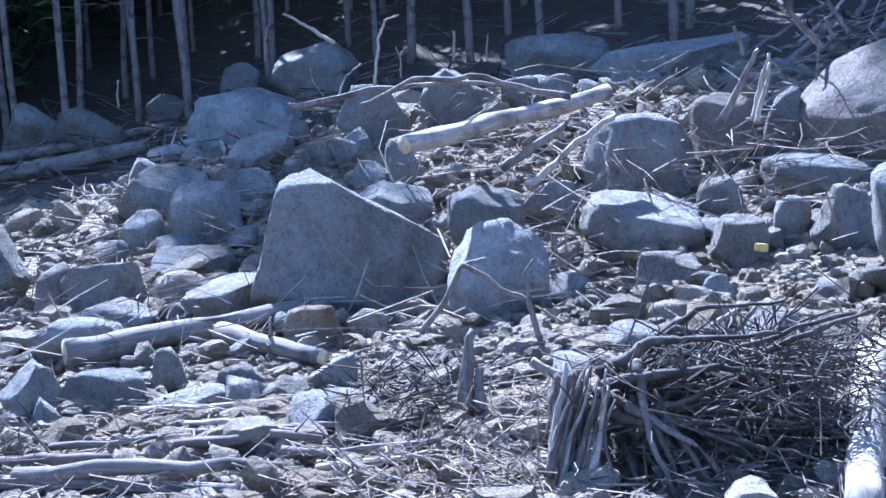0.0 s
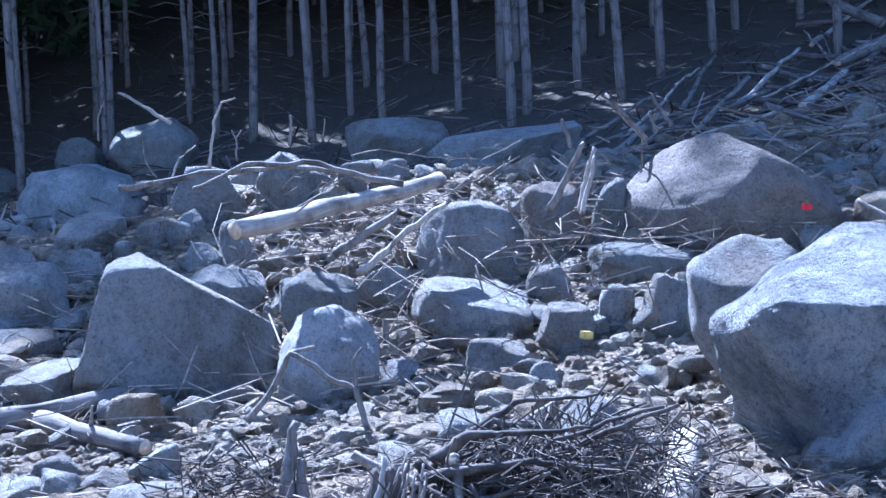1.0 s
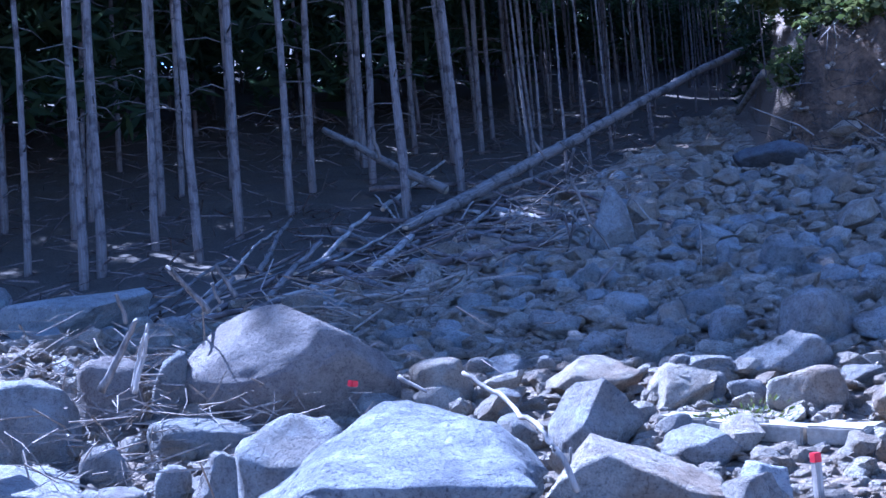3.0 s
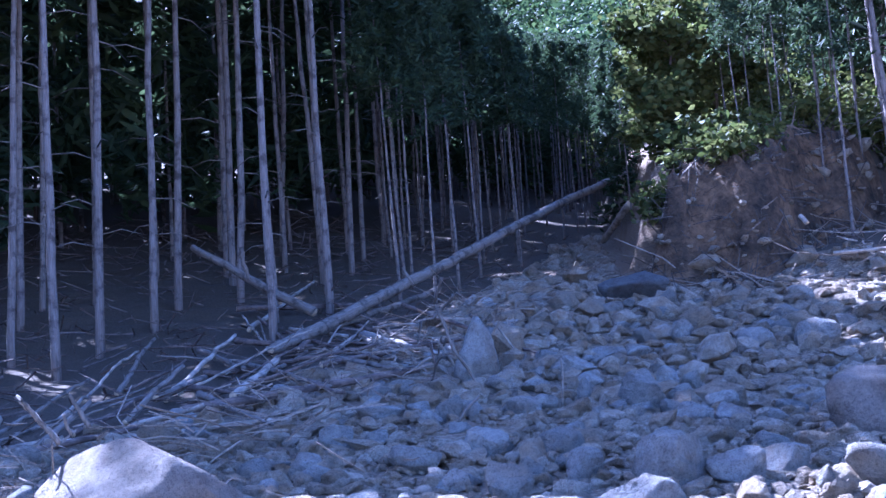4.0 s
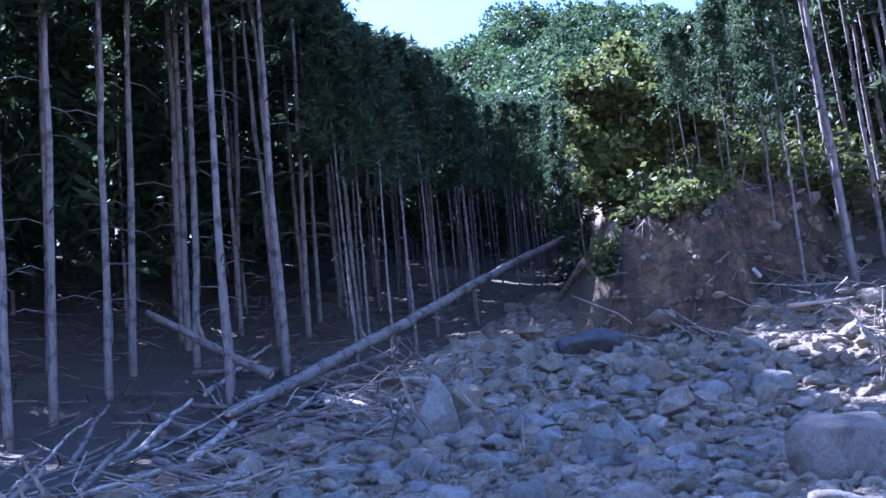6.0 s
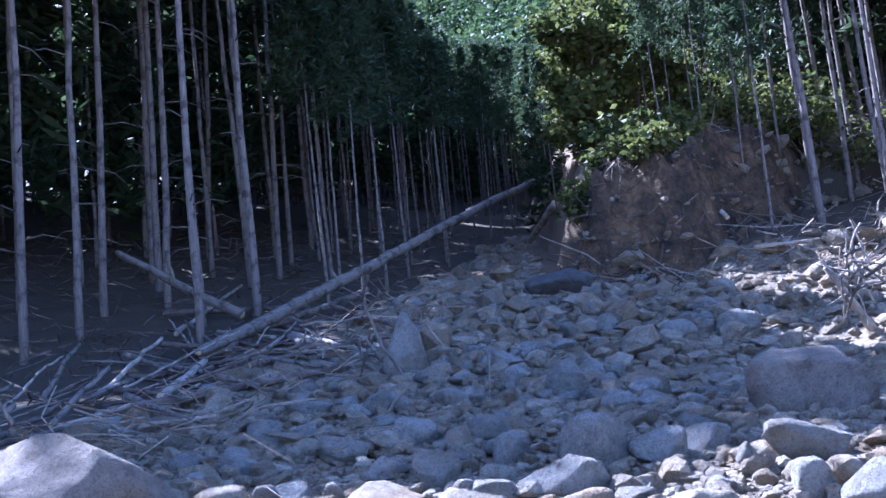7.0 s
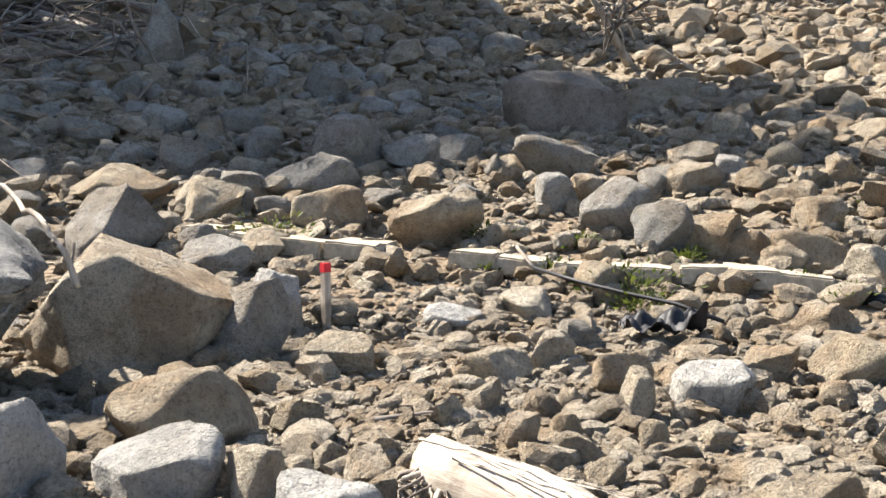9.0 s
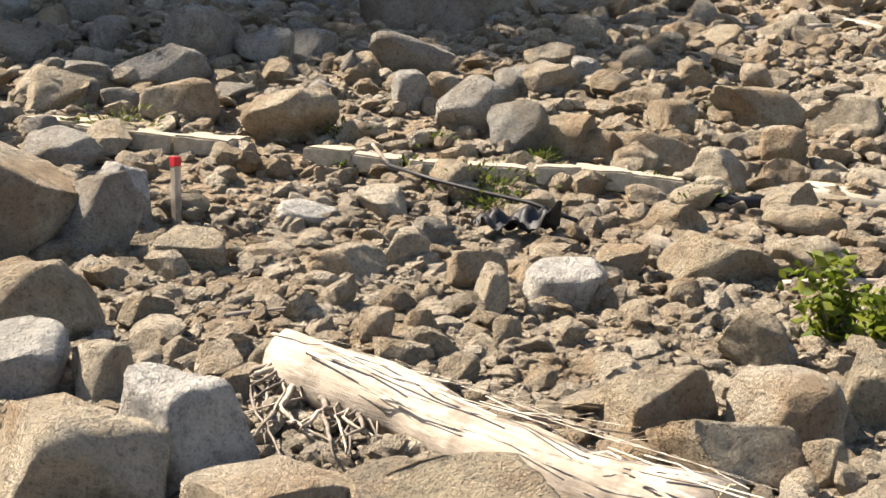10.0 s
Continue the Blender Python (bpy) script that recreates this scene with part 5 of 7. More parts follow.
stick([(0.46, 5.47, 0.16), (0.53, 5.53, 0.43), (0.60, 5.54, 0.56)], 0.0183, 0.0051, DARKROOT, "splintered stump fibre standing upright in debris", 264)
stick([(0.57, 5.41, 0.28), (0.63, 5.44, 0.44), (0.71, 5.46, 0.59)], 0.0207, 0.0050, BLEACHED, "splintered stump fibre standing upright in debris", 265)
stick([(0.47, 5.46, 0.20), (0.53, 5.51, 0.43), (0.59, 5.54, 0.64)], 0.0158, 0.0050, GREYWOOD, "splintered stump fibre standing upright in debris", 266)
stick([(0.41, 5.45, 0.16), (0.45, 5.52, 0.46), (0.51, 5.57, 0.75)], 0.0328, 0.0101, BLEACHED, "splintered stump fibre standing upright in debris", 267)
stick([(0.44, 5.50, 0.20), (0.50, 5.55, 0.45), (0.56, 5.59, 0.65)], 0.0330, 0.0102, DARKROOT, "splintered stump fibre standing upright in debris", 268)
stick([(0.48, 5.55, 0.24), (0.55, 5.59, 0.44), (0.62, 5.63, 0.70)], 0.0332, 0.0102, BLEACHED, "splintered stump fibre standing upright in debris", 269)
stick([(0.51, 5.56, 0.13), (0.60, 5.62, 0.43), (0.68, 5.64, 0.60)], 0.0335, 0.0103, GREYWOOD, "splintered stump fibre standing upright in debris", 270)
stick([(0.55, 5.61, 0.17), (0.65, 5.65, 0.42), (0.76, 5.68, 0.65)], 0.0337, 0.0104, DARKROOT, "splintered stump fibre standing upright in debris", 271)
stick([(0.46, 5.67, 0.21), (0.48, 5.71, 0.42), (0.53, 5.76, 0.71)], 0.0339, 0.0104, BLEACHED, "splintered stump fibre standing upright in debris", 272)
stick([(0.58, 5.67, 0.10), (0.70, 5.73, 0.40), (0.82, 5.75, 0.60)], 0.0342, 0.0105, BLEACHED, "splintered stump fibre standing upright in debris", 273)
stick([(0.52, 5.73, 0.14), (0.56, 5.78, 0.40), (0.62, 5.82, 0.66)], 0.0344, 0.0106, DARKROOT, "splintered stump fibre standing upright in debris", 274)
stick([(0.87, 5.99, 0.63), (0.99, 5.92, 0.59), (1.11, 5.83, 0.51), (1.49, 5.75, 0.31)], 0.0291, 0.0064, DARKROOT, "twisted root of a torn-out cedar stump", 275)
stick([(0.69, 5.63, 0.42), (0.80, 5.57, 0.46), (0.90, 5.50, 0.47), (1.25, 5.79, 0.35)], 0.0136, 0.0066, DARKROOT, "twisted root of a torn-out cedar stump", 276)
stick([(0.86, 5.81, 0.39), (0.86, 5.74, 0.30), (0.86, 5.66, 0.16), (0.74, 5.51, -0.06)], 0.0312, 0.0103, DARKROOT, "twisted root of a torn-out cedar stump", 277)
stick([(0.87, 6.11, 0.65), (1.04, 6.06, 0.79), (1.19, 5.99, 0.90), (1.57, 5.86, 0.93)], 0.0308, 0.0063, DARKROOT, "twisted root of a torn-out cedar stump", 278)
stick([(0.77, 5.82, 0.44), (0.95, 5.73, 0.39), (1.12, 5.61, 0.24), (1.58, 5.55, -0.11)], 0.0364, 0.0040, DARKROOT, "twisted root of a torn-out cedar stump", 279)
stick([(0.77, 5.93, 0.41), (0.91, 5.84, 0.31), (1.04, 5.73, 0.17), (1.20, 5.71, -0.31)], 0.0290, 0.0063, DARKROOT, "twisted root of a torn-out cedar stump", 280)
stick([(0.81, 5.43, 0.56), (0.86, 5.36, 0.48), (0.91, 5.27, 0.35), (1.03, 5.30, -0.14)], 0.0197, 0.0060, DARKROOT, "twisted root of a torn-out cedar stump", 281)
stick([(0.94, 6.19, 0.61), (0.95, 6.10, 0.39), (0.94, 5.97, 0.07), (1.07, 5.82, -0.50)], 0.0190, 0.0069, GREYWOOD, "twisted root of a torn-out cedar stump", 282)
stick([(0.89, 6.00, 0.61), (1.05, 5.91, 0.56), (1.20, 5.82, 0.49), (1.64, 5.69, 0.12)], 0.0264, 0.0060, DARKROOT, "twisted root of a torn-out cedar stump", 283)
stick([(0.95, 5.90, 0.60), (1.08, 5.82, 0.58), (1.20, 5.75, 0.58), (1.37, 5.83, 0.24)], 0.0349, 0.0054, DARKROOT, "twisted root of a torn-out cedar stump", 284)
stick([(0.79, 5.91, 0.43), (0.88, 5.83, 0.33), (0.96, 5.72, 0.16), (1.10, 5.73, -0.26)], 0.0298, 0.0075, DARKROOT, "twisted root of a torn-out cedar stump", 285)
stick([(0.73, 5.55, 0.60), (0.69, 5.50, 0.60), (0.65, 5.43, 0.48), (0.71, 5.28, 0.12)], 0.0169, 0.0051, DARKROOT, "twisted root of a torn-out cedar stump", 286)
stick([(0.88, 6.11, 0.47), (0.92, 6.05, 0.45), (0.94, 5.97, 0.33), (1.06, 6.19, -0.16)], 0.0251, 0.0085, DARKROOT, "twisted root of a torn-out cedar stump", 287)
stick([(0.88, 6.15, 0.57), (1.08, 6.05, 0.47), (1.28, 5.93, 0.36), (1.74, 5.59, -0.02)], 0.0151, 0.0098, DARKROOT, "twisted root of a torn-out cedar stump", 288)
stick([(0.99, 6.05, 0.47), (1.20, 5.95, 0.40), (1.40, 5.84, 0.36), (1.81, 6.02, 0.15)], 0.0248, 0.0087, DARKROOT, "twisted root of a torn-out cedar stump", 289)
stick([(0.86, 5.58, 0.52), (0.92, 5.50, 0.40), (0.97, 5.42, 0.32), (1.19, 5.45, -0.21)], 0.0329, 0.0053, GREYWOOD, "twisted root of a torn-out cedar stump", 290)
stick([(0.67, 5.78, 0.57), (0.89, 5.71, 0.60), (1.09, 5.60, 0.52), (1.34, 5.36, 0.46)], 0.0353, 0.0061, DARKROOT, "twisted root of a torn-out cedar stump", 291)
stick([(0.91, 5.93, 0.67), (1.13, 5.83, 0.59), (1.35, 5.71, 0.49), (1.73, 5.73, 0.23)], 0.0116, 0.0097, DARKROOT, "twisted root of a torn-out cedar stump", 292)
stick([(0.74, 5.48, 0.67), (0.94, 5.40, 0.70), (1.13, 5.32, 0.73), (1.64, 5.43, 0.66)], 0.0248, 0.0094, DARKROOT, "twisted root of a torn-out cedar stump", 293)
stick([(0.85, 5.62, 0.63), (0.97, 5.55, 0.66), (1.09, 5.48, 0.70), (1.29, 5.42, 0.54)], 0.0309, 0.0100, DARKROOT, "twisted root of a torn-out cedar stump", 294)
stick([(0.69, 5.80, 0.68), (0.77, 5.71, 0.54), (0.84, 5.63, 0.45), (1.01, 5.86, -0.12)], 0.0358, 0.0067, DARKROOT, "twisted root of a torn-out cedar stump", 295)
stick([(0.81, 5.86, 0.60), (0.94, 5.78, 0.59), (1.05, 5.69, 0.49), (1.15, 5.52, 0.24)], 0.0343, 0.0048, DARKROOT, "twisted root of a torn-out cedar stump", 296)
stick([(0.68, 5.49, 0.52), (0.81, 5.42, 0.49), (0.94, 5.35, 0.50), (1.19, 5.66, 0.39)], 0.0297, 0.0061, DARKROOT, "twisted root of a torn-out cedar stump", 297)
stick([(0.71, 5.83, 0.40), (0.78, 5.74, 0.29), (0.85, 5.64, 0.13), (0.94, 5.32, -0.36)], 0.0127, 0.0080, GREYWOOD, "twisted root of a torn-out cedar stump", 298)
stick([(0.86, 5.70, 0.50), (0.90, 5.62, 0.39), (0.94, 5.54, 0.30), (1.14, 5.71, -0.11)], 0.0143, 0.0053, DARKROOT, "twisted root of a torn-out cedar stump", 299)
stick([(0.93, 6.12, 0.50), (1.20, 6.01, 0.47), (1.45, 5.89, 0.40), (2.07, 5.82, 0.21)], 0.0209, 0.0083, DARKROOT, "twisted root of a torn-out cedar stump", 300)
stick([(0.81, 5.45, 0.49), (0.98, 5.36, 0.48), (1.16, 5.28, 0.51), (1.69, 5.41, 0.44)], 0.0193, 0.0068, DARKROOT, "twisted root of a torn-out cedar stump", 301)
stick([(0.84, 6.11, 0.58), (0.96, 6.06, 0.67), (1.08, 6.00, 0.77), (1.42, 6.19, 0.78)], 0.0308, 0.0069, DARKROOT, "twisted root of a torn-out cedar stump", 302)
stick([(0.82, 5.88, 0.55), (1.01, 5.78, 0.46), (1.19, 5.69, 0.41), (1.41, 5.56, -0.02)], 0.0118, 0.0066, DARKROOT, "twisted root of a torn-out cedar stump", 303)
stick([(0.94, 6.03, 0.42), (1.03, 5.96, 0.41), (1.11, 5.88, 0.32), (1.22, 5.63, 0.16)], 0.0163, 0.0096, DARKROOT, "twisted root of a torn-out cedar stump", 304)
stick([(0.69, 5.92, 0.64), (0.85, 5.84, 0.57), (1.00, 5.74, 0.42), (1.44, 5.58, 0.12)], 0.0160, 0.0041, DARKROOT, "twisted root of a torn-out cedar stump", 305)
stick([(0.77, 6.12, 0.32), (0.99, 6.06, 0.47), (1.21, 5.99, 0.55), (1.55, 5.80, 0.70)], 0.0252, 0.0061, GREYWOOD, "twisted root of a torn-out cedar stump", 306)
stick([(0.95, 6.00, 0.35), (1.05, 5.91, 0.25), (1.14, 5.81, 0.10), (1.15, 5.60, -0.23)], 0.0141, 0.0091, DARKROOT, "twisted root of a torn-out cedar stump", 307)
stick([(0.70, 6.03, 0.46), (0.97, 5.96, 0.57), (1.23, 5.87, 0.65), (1.63, 5.82, 0.71)], 0.0304, 0.0096, DARKROOT, "twisted root of a torn-out cedar stump", 308)
stick([(0.72, 6.02, 0.56), (0.90, 5.97, 0.68), (1.07, 5.91, 0.83), (1.29, 5.90, 0.79)], 0.0349, 0.0076, DARKROOT, "twisted root of a torn-out cedar stump", 309)
stick([(0.76, 5.82, 0.43), (0.75, 5.75, 0.35), (0.73, 5.67, 0.23), (0.80, 5.54, -0.03)], 0.0322, 0.0064, DARKROOT, "twisted root of a torn-out cedar stump", 310)
stick([(0.76, 6.21, 0.41), (0.85, 6.15, 0.44), (0.94, 6.09, 0.43), (1.19, 5.84, 0.43)], 0.0338, 0.0048, DARKROOT, "twisted root of a torn-out cedar stump", 311)
stick([(0.69, 6.11, 0.31), (0.95, 6.00, 0.18), (1.18, 5.86, -0.01), (1.53, 5.52, -0.27)], 0.0115, 0.0101, DARKROOT, "twisted root of a torn-out cedar stump", 312)
stick([(0.76, 5.92, 0.42), (1.00, 5.82, 0.36), (1.22, 5.69, 0.20), (1.58, 5.79, -0.24)], 0.0268, 0.0075, DARKROOT, "twisted root of a torn-out cedar stump", 313)
stick([(0.80, 5.92, 0.46), (0.97, 5.85, 0.48), (1.14, 5.78, 0.53), (1.61, 5.95, 0.48)], 0.0346, 0.0097, GREYWOOD, "twisted root of a torn-out cedar stump", 314)
stick([(0.87, 5.78, 0.49), (1.14, 5.71, 0.65), (1.40, 5.61, 0.73), (1.82, 5.40, 0.92)], 0.0360, 0.0087, DARKROOT, "twisted root of a torn-out cedar stump", 315)
stick([(0.77, 5.48, 0.54), (0.94, 5.41, 0.56), (1.10, 5.33, 0.59), (1.50, 5.28, 0.55)], 0.0116, 0.0039, DARKROOT, "twisted root of a torn-out cedar stump", 316)
stick([(0.72, 5.56, 0.41), (0.76, 5.48, 0.33), (0.80, 5.39, 0.19), (1.04, 5.53, -0.26)], 0.0220, 0.0093, DARKROOT, "twisted root of a torn-out cedar stump", 317)
stick([(0.86, 5.52, 0.46), (1.03, 5.43, 0.45), (1.20, 5.34, 0.41), (1.49, 5.14, 0.35)], 0.0223, 0.0050, DARKROOT, "twisted root of a torn-out cedar stump", 318)
stick([(0.63, 5.55, 0.61), (0.80, 5.46, 0.54), (0.97, 5.37, 0.50), (1.31, 5.30, 0.29)], 0.0270, 0.0057, DARKROOT, "twisted root of a torn-out cedar stump", 319)
stick([(0.84, 5.62, 0.46), (0.98, 5.57, 0.59), (1.10, 5.51, 0.68), (1.29, 5.32, 0.76)], 0.0178, 0.0049, DARKROOT, "twisted root of a torn-out cedar stump", 320)
stick([(0.84, 5.51, 0.52), (1.06, 5.43, 0.54), (1.26, 5.32, 0.51), (1.90, 5.48, 0.31)], 0.0230, 0.0047, DARKROOT, "twisted root of a torn-out cedar stump", 321)
stick([(0.81, 5.53, 0.73), (0.82, 5.47, 0.70), (0.82, 5.39, 0.57), (0.92, 5.19, 0.18)], 0.0352, 0.0092, GREYWOOD, "twisted root of a torn-out cedar stump", 322)
stick([(0.74, 5.62, 0.71), (0.90, 5.56, 0.82), (1.04, 5.48, 0.83), (1.38, 5.23, 0.87)], 0.0338, 0.0067, DARKROOT, "twisted root of a torn-out cedar stump", 323)
stick([(0.85, 5.61, 0.55), (0.84, 5.55, 0.47), (0.83, 5.48, 0.38), (0.81, 5.38, 0.06)], 0.0126, 0.0071, DARKROOT, "twisted root of a torn-out cedar stump", 324)
stick([(0.96, 6.14, 0.33), (1.22, 6.03, 0.27), (1.46, 5.89, 0.13), (2.11, 6.00, -0.20)], 0.0297, 0.0111, DARKROOT, "twisted root of a torn-out cedar stump", 325)
stick([(0.85, 6.15, 0.46), (0.99, 6.08, 0.51), (1.13, 6.03, 0.62), (1.55, 6.05, 0.70)], 0.0282, 0.0080, DARKROOT, "twisted root of a torn-out cedar stump", 326)
stick([(0.92, 5.79, 0.46), (1.02, 5.70, 0.34), (1.10, 5.59, 0.16), (1.38, 5.36, -0.14)], 0.0217, 0.0083, DARKROOT, "twisted root of a torn-out cedar stump", 327)
stick([(0.87, 5.95, 0.59), (1.01, 5.88, 0.59), (1.15, 5.80, 0.60), (1.34, 5.64, 0.58)], 0.0275, 0.0061, DARKROOT, "twisted root of a torn-out cedar stump", 328)
stick([(0.98, 6.15, 0.54), (1.14, 6.06, 0.46), (1.29, 5.95, 0.33), (1.44, 5.59, -0.11)], 0.0205, 0.0095, DARKROOT, "twisted root of a torn-out cedar stump", 329)
stick([(0.75, 5.72, 0.49), (1.00, 5.65, 0.57), (1.24, 5.56, 0.63), (1.67, 5.73, 0.69)], 0.0208, 0.0070, GREYWOOD, "twisted root of a torn-out cedar stump", 330)
stick([(0.80, 6.05, 0.63), (1.06, 5.97, 0.68), (1.31, 5.86, 0.63), (1.93, 5.94, 0.37)], 0.0126, 0.0053, DARKROOT, "twisted root of a torn-out cedar stump", 331)
stick([(1.00, 6.09, 0.54), (1.05, 6.02, 0.46), (1.08, 5.92, 0.27), (1.25, 5.68, -0.27)], 0.0311, 0.0042, DARKROOT, "twisted root of a torn-out cedar stump", 332)
stick([(0.87, 5.43, 0.62), (0.98, 5.32, 0.40), (1.09, 5.20, 0.22), (1.22, 5.12, -0.21)], 0.0163, 0.0078, DARKROOT, "twisted root of a torn-out cedar stump", 333)
stick([(0.70, 5.74, 0.50), (0.79, 5.64, 0.32), (0.87, 5.52, 0.09), (1.13, 5.62, -0.60)], 0.0259, 0.0068, DARKROOT, "twisted root of a torn-out cedar stump", 334)
stick([(0.72, 5.65, 0.48), (0.76, 5.59, 0.45), (0.80, 5.52, 0.40), (0.95, 5.34, 0.19)], 0.0241, 0.0082, DARKROOT, "twisted root of a torn-out cedar stump", 335)
stick([(0.77, 5.96, 0.38), (0.90, 5.92, 0.54), (1.01, 5.86, 0.58), (1.23, 5.92, 0.51)], 0.0333, 0.0085, DARKROOT, "twisted root of a torn-out cedar stump", 336)
stick([(0.81, 5.76, 0.53), (0.78, 5.68, 0.40), (0.75, 5.62, 0.32), (0.71, 5.69, -0.15)], 0.0116, 0.0065, DARKROOT, "twisted root of a torn-out cedar stump", 337)
stick([(0.74, 5.44, 0.57), (0.87, 5.36, 0.50), (1.00, 5.27, 0.42), (1.35, 5.38, -0.03)], 0.0235, 0.0073, GREYWOOD, "twisted root of a torn-out cedar stump", 338)
stick([(0.81, 5.46, 0.43), (0.89, 5.42, 0.56), (0.96, 5.36, 0.57), (1.19, 5.22, 0.69)], 0.0220, 0.0093, DARKROOT, "twisted root of a torn-out cedar stump", 339)
stick([(0.79, 5.68, 0.64), (0.96, 5.60, 0.63), (1.13, 5.52, 0.66), (1.55, 5.73, 0.50)], 0.0355, 0.0075, DARKROOT, "twisted root of a torn-out cedar stump", 340)
stick([(0.65, 5.62, 0.43), (0.85, 5.54, 0.44), (1.03, 5.46, 0.45), (1.28, 5.39, 0.26)], 0.0212, 0.0063, DARKROOT, "twisted root of a torn-out cedar stump", 341)
stick([(0.89, 6.05, 0.32), (1.14, 6.01, 0.57), (1.37, 5.93, 0.71), (1.97, 6.01, 0.75)], 0.0141, 0.0073, DARKROOT, "twisted root of a torn-out cedar stump", 342)
stick([(0.88, 5.73, 0.52), (1.09, 5.66, 0.63), (1.29, 5.59, 0.77), (1.78, 5.49, 0.90)], 0.0109, 0.0105, DARKROOT, "twisted root of a torn-out cedar stump", 343)
stick([(0.69, 5.71, 0.60), (0.90, 5.64, 0.66), (1.10, 5.54, 0.59), (1.41, 5.49, 0.50)], 0.0360, 0.0061, DARKROOT, "twisted root of a torn-out cedar stump", 344)
stick([(0.41, 6.32, 0.65), (0.73, 6.26, 0.49), (1.38, 6.19, 0.72), (1.52, 6.18, 0.88)], 0.0257, 0.0114, BLEACHED, "long pale root lying on gravel", 345)
stick([(1.00, 6.25, 0.68), (1.19, 6.23, 0.73), (1.38, 6.20, 0.83), (1.49, 6.18, 0.90)], 0.0257, 0.0114, BLEACHED, "long pale root lying on gravel", 346)
stick([(1.12, 6.21, 0.56), (1.37, 6.17, 0.61), (1.47, 6.14, 0.55), (1.86, 5.96, 0.18)], 0.0257, 0.0114, BLEACHED, "long pale root lying on gravel", 347)
stick([(0.03, 6.20, 0.01), (0.15, 6.22, 0.08), (0.21, 6.24, 0.21), (0.17, 6.26, 0.30)], 0.0257, 0.0114, BLEACHED, "long pale root lying on gravel", 348)
stick([(0.21, 6.24, 0.19), (0.29, 6.22, 0.10), (0.34, 6.19, -0.01), (0.35, 6.17, -0.06)], 0.0257, 0.0114, BLEACHED, "long pale root lying on gravel", 349)
fallen_log((-1.59, 6.99, 0.26), (-0.47, 6.72, 0.31), 0.030, 0.019, GREYWOOD, "weathered pole lying among splinters and litter", 1200, 0.02, 2)
fallen_log((-2.24, 6.95, 0.23), (-1.47, 6.90, 0.26), 0.022, 0.014, GREYWOOD, "weathered pole lying among splinters and litter", 1201, 0.02, 2)
fallen_log((-1.51, 6.62, 0.26), (-0.68, 6.43, 0.29), 0.035, 0.023, BARK, "weathered pole lying among splinters and litter", 1202, 0.02, 2)
fallen_log((-2.37, 6.50, 0.25), (-1.75, 6.40, 0.26), 0.040, 0.026, BARK, "weathered pole lying among splinters and litter", 1203, 0.02, 2)
fallen_log((-2.18, 6.21, 0.24), (-0.82, 5.91, 0.27), 0.045, 0.029, GREYWOOD, "weathered pole lying among splinters and litter", 1204, 0.02, 2)
fallen_log((-0.88, 6.37, 0.26), (-0.07, 6.26, 0.29), 0.025, 0.016, GREYWOOD, "weathered pole lying among splinters and litter", 1205, 0.02, 2)
fallen_log((-0.67, 5.99, 0.24), (-0.13, 6.08, 0.27), 0.020, 0.013, BLEACHED, "weathered pole lying among splinters and litter", 1206, 0.02, 2)
fallen_log((-1.90, 7.67, 0.28), (-0.95, 7.50, 0.33), 0.022, 0.014, BLEACHED, "weathered pole lying among splinters and litter", 1207, 0.02, 2)
fallen_log((-1.54, 7.22, 0.27), (-0.74, 6.68, 0.28), 0.016, 0.010, BLEACHED, "weathered pole lying among splinters and litter", 1208, 0.02, 2)
# fallen timber below the wood
fallen_log((11.43, 24.36, 4.96), (31.04, 35.36, 12.92), 0.144, 0.128, GREYWOOD, "fallen cedar trunk leaning across the stream bank", 350, 0.004, 3)
fallen_log((11.18, 23.93, 4.92), (18.70, 29.36, 7.26), 0.083, 0.078, GREYWOOD, "thin fallen trunk against a larger one", 351, 0.004, 4)
fallen_log((12.11, 30.74, 8.44), (14.02, 27.65, 6.29), 0.090, 0.125, GREYWOOD, "leaning broken cedar stem at the wood edge", 352, 0.004, 4)
fallen_log((15.07, 25.10, 6.11), (14.82, 18.56, 3.98), 0.052, 0.032, BARK, "long thin dark fallen stem", 353, 0.004, 1)
fallen_log((8.77, 20.12, 3.70), (10.85, 22.88, 4.64), 0.078, 0.068, BLEACHED, "bleached broken stem on the bank", 354, 0.004, 2)
fallen_log((7.53, 19.24, 3.40), (12.25, 19.80, 4.07), 0.083, 0.062, BARK, "dark fallen stem along the foot of the bank", 355, 0.004, 3)
fallen_log((7.84, 21.36, 3.79), (9.50, 23.31, 4.34), 0.071, 0.056, GREYWOOD, "broken stem at the foot of the wood", 356, 0.004, 1)
fallen_log((13.09, 30.31, 6.76), (16.66, 29.04, 6.71), 0.074, 0.060, BARK, "fallen stem among standing trunks", 357, 0.004, 1)
fallen_log((13.71, 24.66, 5.31), (13.08, 21.97, 4.61), 0.101, 0.068, GREYWOOD, "short broken stem on the bank", 358, 0.004, 0)
fallen_log((12.01, 23.84, 4.82), (14.05, 24.77, 5.33), 0.048, 0.038, GREYWOOD, "split stem on the bank", 359, 0.004, 0)
stick([(12.51, 19.18, 5.68), (12.40, 19.33, 5.21)], 0.0311, 0.0249, GREYWOOD, "pale broken branch on the stream bank", 360)
stick([(12.70, 19.12, 5.36), (12.40, 19.37, 4.94)], 0.0311, 0.0249, GREYWOOD, "pale broken branch on the stream bank", 361)
stick([(11.30, 17.44, 4.86), (11.54, 17.39, 4.12), (11.92, 17.21, 3.46)], 0.0281, 0.0225, GREYWOOD, "pale broken branch on the stream bank", 362)
